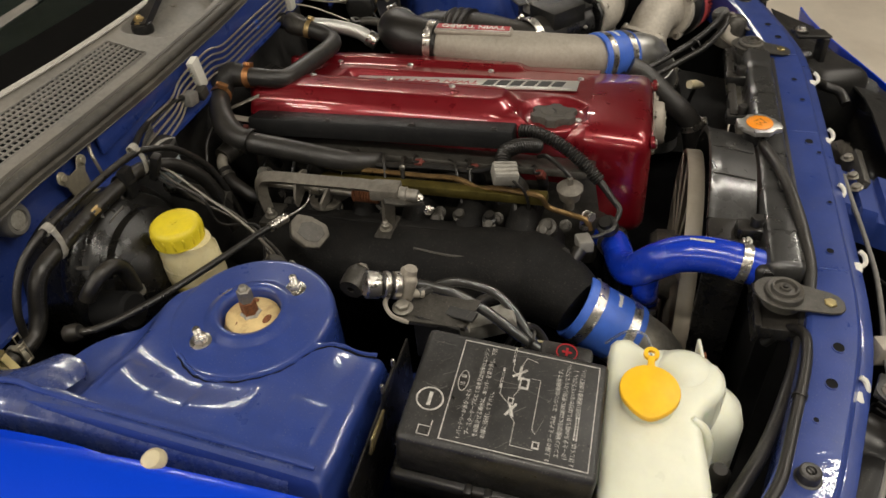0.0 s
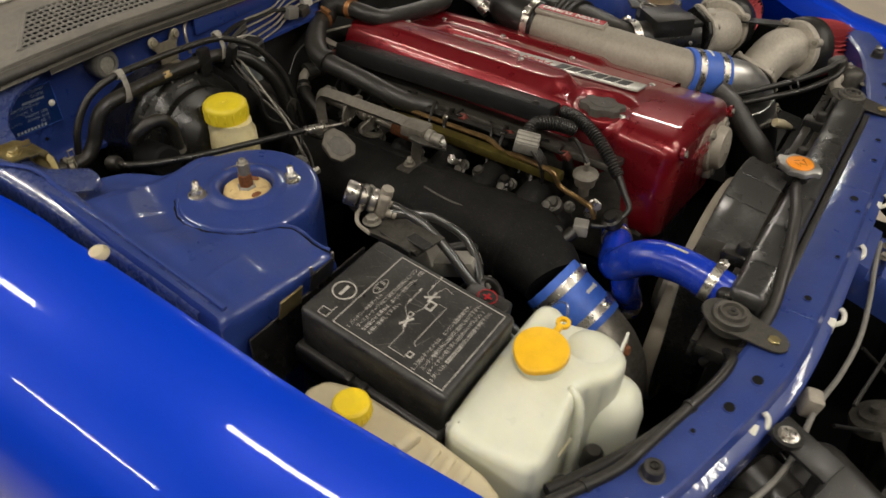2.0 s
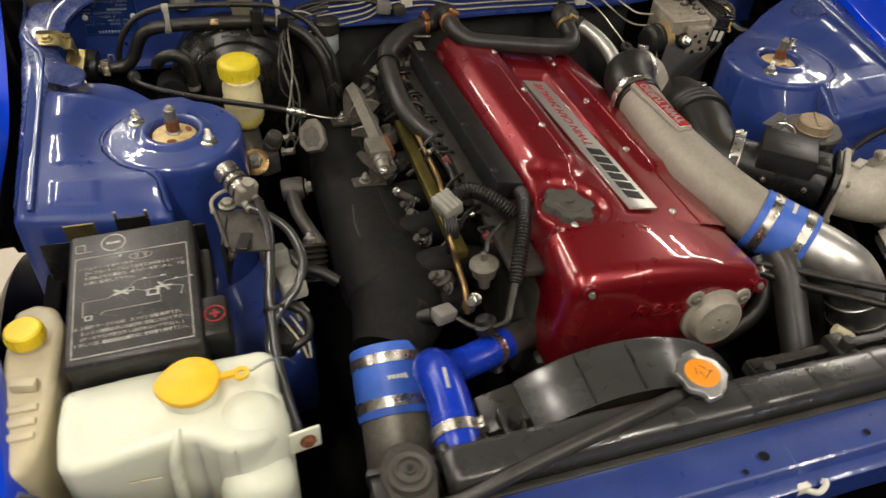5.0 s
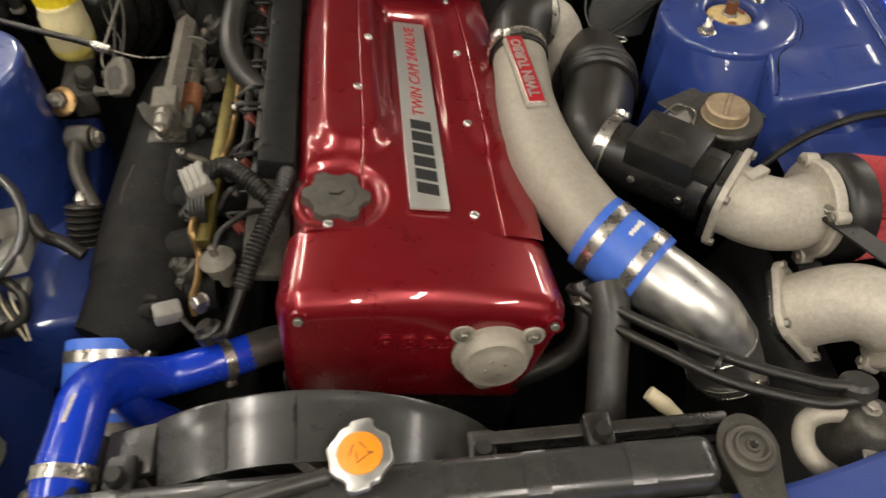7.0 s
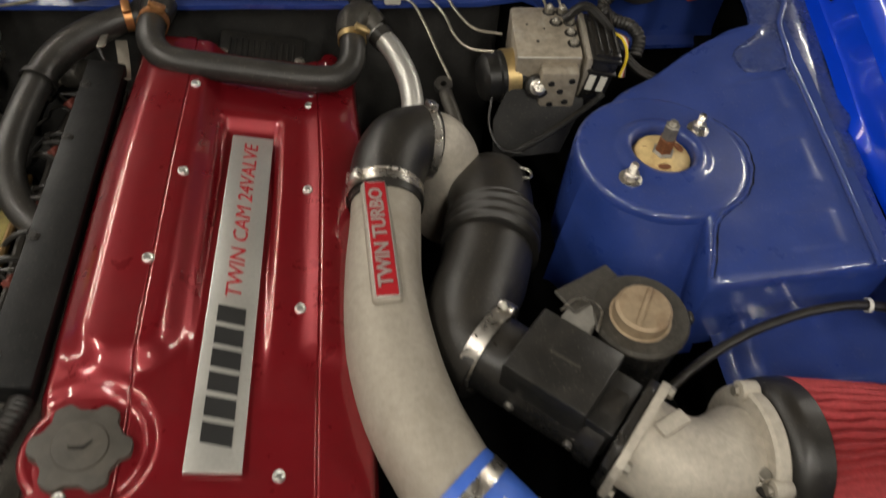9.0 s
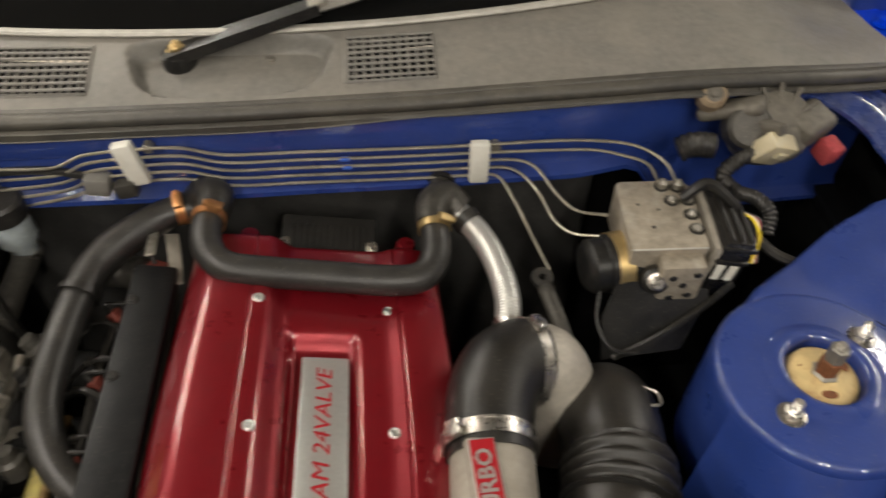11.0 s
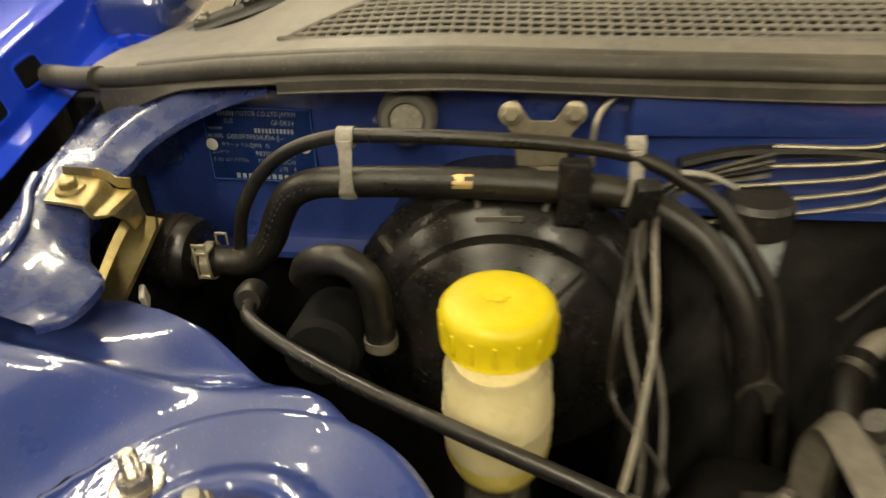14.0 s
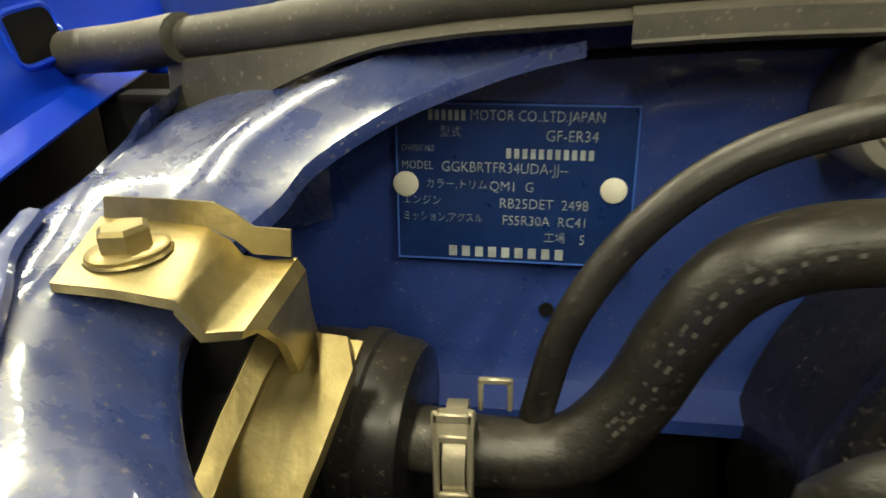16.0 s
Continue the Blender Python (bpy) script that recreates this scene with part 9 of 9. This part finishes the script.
part("hinge_loop", lathe([(0.004, -0.002), (0.0085, -0.002), (0.0085, 0.002), (0.004, 0.002)], 20, BT((-0.530, -0.449, 0.8545)) @ pose(0, 0, 0, 0, 3, 180) @ BT((-0.052, 0, 0)), closed=True), MAT["orange_yellow"], fc)
part("tube", sweep([(-0.478, -0.449, 0.853), (-0.465, -0.447, 0.858), (-0.448, -0.438, 0.856), (-0.43, -0.42, 0.835), (-0.42, -0.40, 0.80)], 0.0016, 6), MAT["lens"], wb, "thin clear washer tube")
part("tab", rbox(0.034, 0.004, 0.034, 0.0015, 2, pose(-0.424, -0.508, 0.80, 0, 0, 8)), MAT["fluid_white"], wb)
part("tab_bolt", move(hexbolt(0.0065, 0.005, flange=0.009), axes((-0.421, -0.511, 0.80), (0.1, -1, 0.1))), MAT["rust"], wb)
part("level_mark", sweep([(-0.60, -0.5145, 0.80), (-0.57, -0.5145, 0.798)], 0.001, 5), MAT["bottle_beige"], wb)
for x, y in ((-0.545, -0.535), (-0.60, -0.525)):
    part("pump", lathe([(0, 0.03), (0.008, 0.03), (0.012, 0.024), (0.013, 0), (0, 0)], 18, BT((x, y, 0.735))), MAT["rubber"], wb, "black pump boot")

# beige tank beside the battery
cb = thing("coolant_bottle", "dirty beige coolant bottle with a yellow cap under the fender edge", "coolant bottle", (-0.695, -0.38, 0.7))
out = [(-0.725, -0.268), (-0.70, -0.258), (-0.678, -0.27), (-0.668, -0.30), (-0.67, -0.40), (-0.678, -0.47), (-0.69, -0.50), (-0.715, -0.50), (-0.724, -0.45), (-0.728, -0.35)]
part("tank", prism(out, 0.66, 0.832, 0.010, 4), MAT["bottle_beige"], cb, angle=60)
part("neck", lathe([(0, 0.012), (0.017, 0.012), (0.018, -0.01), (0, -0.01)], 28, BT((-0.702, -0.325, 0.832))), MAT["bottle_beige"], cb)
c2 = part("cap", lathe([(0, 0.0205), (0.017, 0.0205), (0.0195, 0.0185), (0.0205, 0.014), (0.0205, 0.003), (0.019, 0.002), (0, 0.002)], 32, BT((-0.702, -0.325, 0.836))), MAT["yellow"], cb, "round yellow cap")
for k in range(20):
    part("cap_rib", rbox(0.0014, 0.002, 0.009, 0.0004, 1, BT((-0.702, -0.325, 0.845)) @ pose(0, 0, 0, 0, 0, 18 * k) @ BT((0.0205, 0, 0))), MAT["yellow"], c2)
part("strap", rbox(0.028, 0.014, 0.014, 0.004, 2, pose(-0.698, -0.392, 0.838, 0, 0, -12)), MAT["bottle_beige"], cb)
for k in range(3):
    part("tank_step", rbox(0.03, 0.010, 0.007, 0.003, 2, pose(-0.698, -0.42 - 0.018 * k, 0.833)), MAT["bottle_beige"], cb)

# ---- solenoid, its bracket, hoses and plugs behind the battery ----
so = thing("boost_solenoid", "bright metal boost solenoid with two clear grey hoses", "solenoid", (-0.46, -0.12, 0.87))
s0, s1 = Vector((-0.476, -0.098, 0.885)), Vector((-0.442, -0.158, 0.862))
sd = (s1 - s0).normalized()
om = axes(s0, sd, (0, 0, 1))
part("can", lathe([(0, 0), (0.014, 0), (0.0165, 0.002), (0.0165, 0.016), (0.0145, 0.018), (0.0145, 0.021), (0.0165, 0.023), (0.0165, 0.028), (0.0145, 0.03), (0.0145, 0.033), (0.0165, 0.035), (0.0165, 0.042), (0, 0.042)], 32, om), MAT["steel"], so, "ringed bright metal body")
for z in (0.0195, 0.0315):
    part("band", ring(0.0146, 0.003, 0.001, om @ BT((0, 0, z)), 32), MAT["rubber"], so)
part("head", rbox(0.036, 0.03, 0.016, 0.005, 3, om @ BT((0.002, 0, 0.051))), MAT["cast"], so, "cast solenoid head")
part("head_lug", lathe([(0, 0.006), (0.008, 0.006), (0.009, -0.006), (0, -0.006)], 18, om @ BT((0.02, 0, 0.051)) @ pose(0, 0, 0, 0, 90)), MAT["cast"], so)
for k, off in enumerate(((-0.004, -0.008), (-0.006, 0.008))):
    part("nozzle", sweep([om @ Vector((off[0], off[1], 0.055)), om @ Vector((off[0], off[1], 0.072))], 0.0055, 10), MAT["cast"], so)
part("hose", sweep([om @ Vector((-0.004, -0.008, 0.064)), (-0.432, -0.19, 0.846), (-0.437, -0.235, 0.825), (-0.445, -0.275, 0.80), (-0.448, -0.32, 0.77), (-0.445, -0.37, 0.74), (-0.435, -0.42, 0.70)], 0.0068, 12), MAT["tube_clear"], so, "clear grey hose")
part("hose", sweep([om @ Vector((-0.006, 0.008, 0.064)), (-0.415, -0.182, 0.845), (-0.40, -0.205, 0.832), (-0.395, -0.235, 0.818), (-0.408, -0.262, 0.803), (-0.432, -0.285, 0.79), (-0.452, -0.31, 0.772), (-0.455, -0.36, 0.74)], 0.0062, 12), MAT["tube_clear"], so, "clear grey hose")
part("tie", ring(0.0125, 0.004, 0.001, axes((-0.442, -0.287, 0.793), (0.1, -0.8, -0.5)), 18), MAT["rubber"], so)
part("bracket", sheet(lambda u, v: (-0.50 + 0.055 * u + 0.012 * v, -0.142 - 0.075 * v - 0.01 * u, 0.852 - 0.012 * v + (0.008 if u < 0.1 else 0)), [0, 0.08, 0.12, 1], span(0, 1, 5), 0.003), MAT["cast_grey"], so, "grimy steel bracket")
part("bracket_nut", move(hexbolt(0.0085, 0.008, flange=0.0125), BT((-0.478, -0.142, 0.857))), MAT["dull_steel"], so)
part("bracket_loop", sweep([(-0.498, -0.155, 0.855), (-0.497, -0.135, 0.862), (-0.48, -0.122, 0.865), (-0.462, -0.128, 0.864), (-0.458, -0.142, 0.86)], 0.0028, 6), MAT["cast"], so)
part("bracket_arm", rbox(0.016, 0.09, 0.004, 0.001, 1, pose(-0.458, -0.185, 0.842, -8, 0, -16)), MAT["plastic_worn"], so)
part("side_leg", rbox(0.004, 0.06, 0.07, 0.001, 1, pose(-0.487, -0.185, 0.815, 0, 0, -10)), MAT["plastic_worn"], so)
part("leg_bolt", move(hexbolt(0.007, 0.006, flange=0.01), axes((-0.484, -0.19, 0.812), (1, -0.3, 0))), MAT["dull_steel"], so)
so.location = Vector((-0.45, -0.141, 0.878))
pl = thing("wiring_plug", "pale grey wiring plugs and taped loom beside the battery", "wiring", (-0.42, -0.24, 0.8))
part("plug", rbox(0.032, 0.085, 0.026, 0.005, 2, pose(-0.408, -0.27, 0.79, -18, 0, 12)), MAT["plug_grey"], pl, "pale grey connector body")
part("plug_step", rbox(0.034, 0.03, 0.03, 0.004, 2, pose(-0.418, -0.235, 0.80, -18, 0, 12)), MAT["plug_grey"], pl)
part("plug_tail", rbox(0.018, 0.03, 0.014, 0.003, 2, pose(-0.398, -0.315, 0.772, -18, 0, 12)), MAT["grey_plastic"], pl)
part("loom", sweep([(-0.43, -0.30, 0.77), (-0.41, -0.315, 0.785), (-0.392, -0.33, 0.775), (-0.395, -0.345, 0.755), (-0.42, -0.35, 0.745), (-0.435, -0.335, 0.75), (-0.43, -0.315, 0.765)], 0.0062, 10), MAT["rubber"], pl)
for k in range(4):
    part("wire", sweep([(-0.43 + 0.006 * k, -0.318, 0.77), (-0.422 + 0.006 * k, -0.335, 0.766), (-0.41 + 0.005 * k, -0.35, 0.752), (-0.40 + 0.002 * k, -0.36, 0.73)], 0.0014, 6), MAT["bottle_beige" if k % 2 else "rubber"], pl)
part("boot", lathe([(0, 0.02), (0.014, 0.02), (0.02, 0.012), (0.021, -0.01), (0, -0.01)], 22, axes((-0.425, -0.335, 0.742), (0.2, -0.3, 1))), MAT["rubber"], pl)
pl.location = Vector((-0.42, -0.218, 0.802))
stay = thing("engine_stay", "grimy forged link with rubber bush and bellows", "link", (-0.37, -0.1, 0.78))
part("bush", lathe([(0.005, -0.016), (0.016, -0.016), (0.018, -0.01), (0.018, 0.01), (0.016, 0.016), (0.005, 0.016)], 26, axes((-0.372, -0.06, 0.80), (1, -0.1, 0.1)), closed=True), MAT["cast_grey"], stay)
part("bush_bolt", move(hexbolt(0.009, 0.008, flange=0.013), axes((-0.352, -0.062, 0.802), (1, -0.1, 0.1))), MAT["dull_steel"], stay)
part("arm", sweep([(-0.375, -0.07, 0.80), (-0.372, -0.105, 0.79), (-0.36, -0.135, 0.775), (-0.348, -0.155, 0.76)], 0.0105, 12), MAT["cast_grey"], stay)
part("bellows", sweep([(-0.362, -0.15, 0.765), (-0.364, -0.165, 0.745), (-0.366, -0.18, 0.72)], 0.019, 20, ribs=(0.008, 0.006, 0, 1)), MAT["rubber"], stay)
part("ball_nut", move(hexbolt(0.0105, 0.011, stud=0.006), axes((-0.362, -0.15, 0.765), (0, 0.3, 1))), MAT["steel"], stay)
part("hose", sweep([(-0.40, -0.205, 0.80), (-0.385, -0.225, 0.79), (-0.36, -0.235, 0.782), (-0.34, -0.245, 0.77)], 0.0085, 12), MAT["rubber"], stay)

# ---- in front of the radiator support ----
for side in (-1, 1):
    hl = thing("headlamp", "dusty black back of a headlamp with fins and bolts", "headlamp", (side * 0.55, -0.72, 0.7))
    part("housing", rbox(0.34, 0.13, 0.16, 0.03, 4, pose(side * 0.53, -0.715, 0.672, 6, side * 4, side * 28)), MAT["plastic_worn"], hl, "black headlamp housing")
    part("lens", rbox(0.34, 0.03, 0.14, 0.012, 3, pose(side * 0.565, -0.795, 0.655, -20, side * 4, side * 28)), MAT["lens"], hl, "clear lens")
    for x, y in ((0.45, -0.703), (0.624, -0.60)):
        part("ear_post", rbox(0.03, 0.012, 0.10, 0.003, 2, pose(side * x, y - 0.045, 0.758, 0, 0, side * 20)), MAT["plastic_worn"], hl)
        part("ear", rbox(0.036, 0.07, 0.006, 0.002, 2, pose(side * x, y - 0.02, 0.812, 6, 0, side * 20)), MAT["plastic_worn"], hl, "black fixing ear")
        part("ear_ring", lathe([(0.006, 0), (0.016, 0), (0.016, 0.006), (0.006, 0.006)], 24, BT((side * x, y, 0.815)), closed=True), MAT["plastic_worn"], hl)
        part("ear_bolt", move(hexbolt(0.0075, 0.006, flange=0.011), BT((side * x, y, 0.821))), MAT["steel"], hl)
    for k in range(5):
        part("fin", rbox(0.003, 0.05, 0.014, 0.001, 1, pose(side * (0.40 + 0.009 * k), -0.742 + 0.004 * k, 0.752, 20, 0, side * 20)), MAT["plastic_worn"], hl)
    part("back_cap", lathe([(0, 0.02), (0.03, 0.02), (0.036, 0.014), (0.037, -0.03), (0, -0.03)], 28, axes((side * 0.46, -0.70, 0.735), (-side * 0.4, 0.9, 0.1))), MAT["plastic_black"], hl)
bumper = part("bumper", rbox(1.3, 0.07, 0.12, 0.02, 3, BT((0, -0.86, 0.60))), MAT["plastic_worn"], car, "black front bumper carrier")
part("top_cover", sheet(lambda x, v: (x, -0.83 - 0.1 * v + 0.14 * smooth(0.3, 0.75, abs(x)) , 0.735 - 0.04 * v), span(-0.75, 0.75, 30), span(0, 1, 4), 0.003), MAT["plastic_worn"], bumper, "dusty black grille top")
part("lower_skin", sheet(lambda x, v: (x, -0.93 + 0.16 * smooth(0.3, 0.9, abs(x)) - 0.02 * math.sin(v * 3), 0.70 - 0.5 * v), span(-0.85, 0.85, 30), span(0, 1, 8), 0.003), MAT["fender_blue"], bumper, "glossy blue bumper skin")
for x, y, z in ((-0.457, -0.670, 0.806), (-0.240, -0.702, 0.806), (-0.091, -0.697, 0.806), (0.06, -0.702, 0.806), (0.25, -0.702, 0.806)):
    cp = thing("panel_clip", "off-white plastic clip on the support edge", "clip", (x, y, z))
    part("base", rbox(0.018, 0.012, 0.016, 0.003, 2, BT((x, y, z))), MAT["white_plastic"], cp)
    part("claw", sweep([(x + 0.004, y - 0.004, z), (x + 0.012, y - 0.012, z + 0.004), (x + 0.02, y - 0.01, z + 0.010), (x + 0.022, y - 0.004, z + 0.014)], 0.0032, 8), MAT["white_plastic"], cp)
lc = thing("latch_cable", "grey bonnet latch cable with a beige buckle", "cable", (-0.3, -0.73, 0.78))
part("cable", sweep([(-0.62, -0.66, 0.79), (-0.54, -0.69, 0.785), (-0.46, -0.715, 0.785), (-0.36, -0.722, 0.785), (-0.28, -0.735, 0.775), (-0.20, -0.742, 0.772), (-0.12, -0.738, 0.776), (-0.06, -0.73, 0.785), (0.0, -0.725, 0.79)], 0.0034, 8), MAT["grey_plastic"], lc)
part("buckle", rbox(0.024, 0.02, 0.03, 0.004, 2, pose(-0.362, -0.714, 0.79, 10, 0, 20)), MAT["cast"], lc, "beige cable buckle")
hn = thing("horn", "dark horn and latch hardware behind the grille", "horn", (-0.2, -0.78, 0.7))
part("disc", lathe([(0, 0.016), (0.008, 0.016), (0.01, 0.008), (0.022, 0.007), (0.024, 0.002), (0.034, 0.001), (0.036, -0.004), (0.036, -0.012), (0, -0.012)], 32, axes((-0.24, -0.80, 0.70), (0.1, 0.5, 1))), MAT["cast_grey"], hn, "pressed horn disc")
for a, b in (((-0.33, -0.75, 0.74), (-0.27, -0.80, 0.70)), ((-0.20, -0.75, 0.76), (-0.17, -0.81, 0.70)), ((-0.31, -0.76, 0.765), (-0.12, -0.79, 0.745))):
    part("rod", sweep([a, b], 0.0025, 8, raw=True), MAT["plastic_worn"], hn)
part("stay_plate", prism([(-0.03, -0.022), (0.024, -0.026), (0.034, -0.01), (0.03, 0.02), (-0.02, 0.026), (-0.034, 0.008)], 0, 0.003, 0.001, 1, pose(-0.335, -0.825, 0.745, 14, 6, 24)), MAT["cast_grey"], hn, "grimy bent bracket plate")
part("plate_bolt", move(hexbolt(0.008, 0.007, flange=0.012), pose(-0.345, -0.825, 0.746, 14, 6)), MAT["dull_steel"], hn)
part("latch_plate", rbox(0.09, 0.012, 0.05, 0.003, 2, pose(0.02, -0.745, 0.775, 20)), MAT["cast_grey"], hn)
for x in (-0.03, 0.0, 0.05):
    part("bolt", move(hexbolt(0.007, 0.006, flange=0.01), axes((x, -0.738, 0.79), (0, 0.3, 1))), MAT["dull_steel"], hn)
part("tube", sweep([(0.30, -0.72, 0.79), (0.31, -0.74, 0.775), (0.30, -0.765, 0.77), (0.275, -0.775, 0.76)], 0.009, 12), MAT["rubber"], hn)

# ---- thin hose along the rear edge of the support ----
wh = thing("washer_hose", "black rubber hose lying along the support panel", "hose", (-0.55, -0.58, 0.82))
part("hose", sweep([(-0.70, -0.515, 0.815), (-0.666, -0.535, 0.822), (-0.6, -0.573, 0.826), (-0.56, -0.586, 0.827), (-0.52, -0.596, 0.827), (-0.435, -0.617, 0.826), (-0.385, -0.622, 0.822), (-0.36, -0.61, 0.805), (-0.355, -0.59, 0.77)], 0.0062, 12), MAT["rubber"], wh)
for x, y, z in ((-0.63, -0.556, 0.8245), (-0.48, -0.606, 0.8268)):
    part("hose_clip", ring(0.0064, 0.006, 0.0014, axes((x, y, z), (0.9, -0.35, 0.02)), 16), MAT["plastic_worn"], wh)
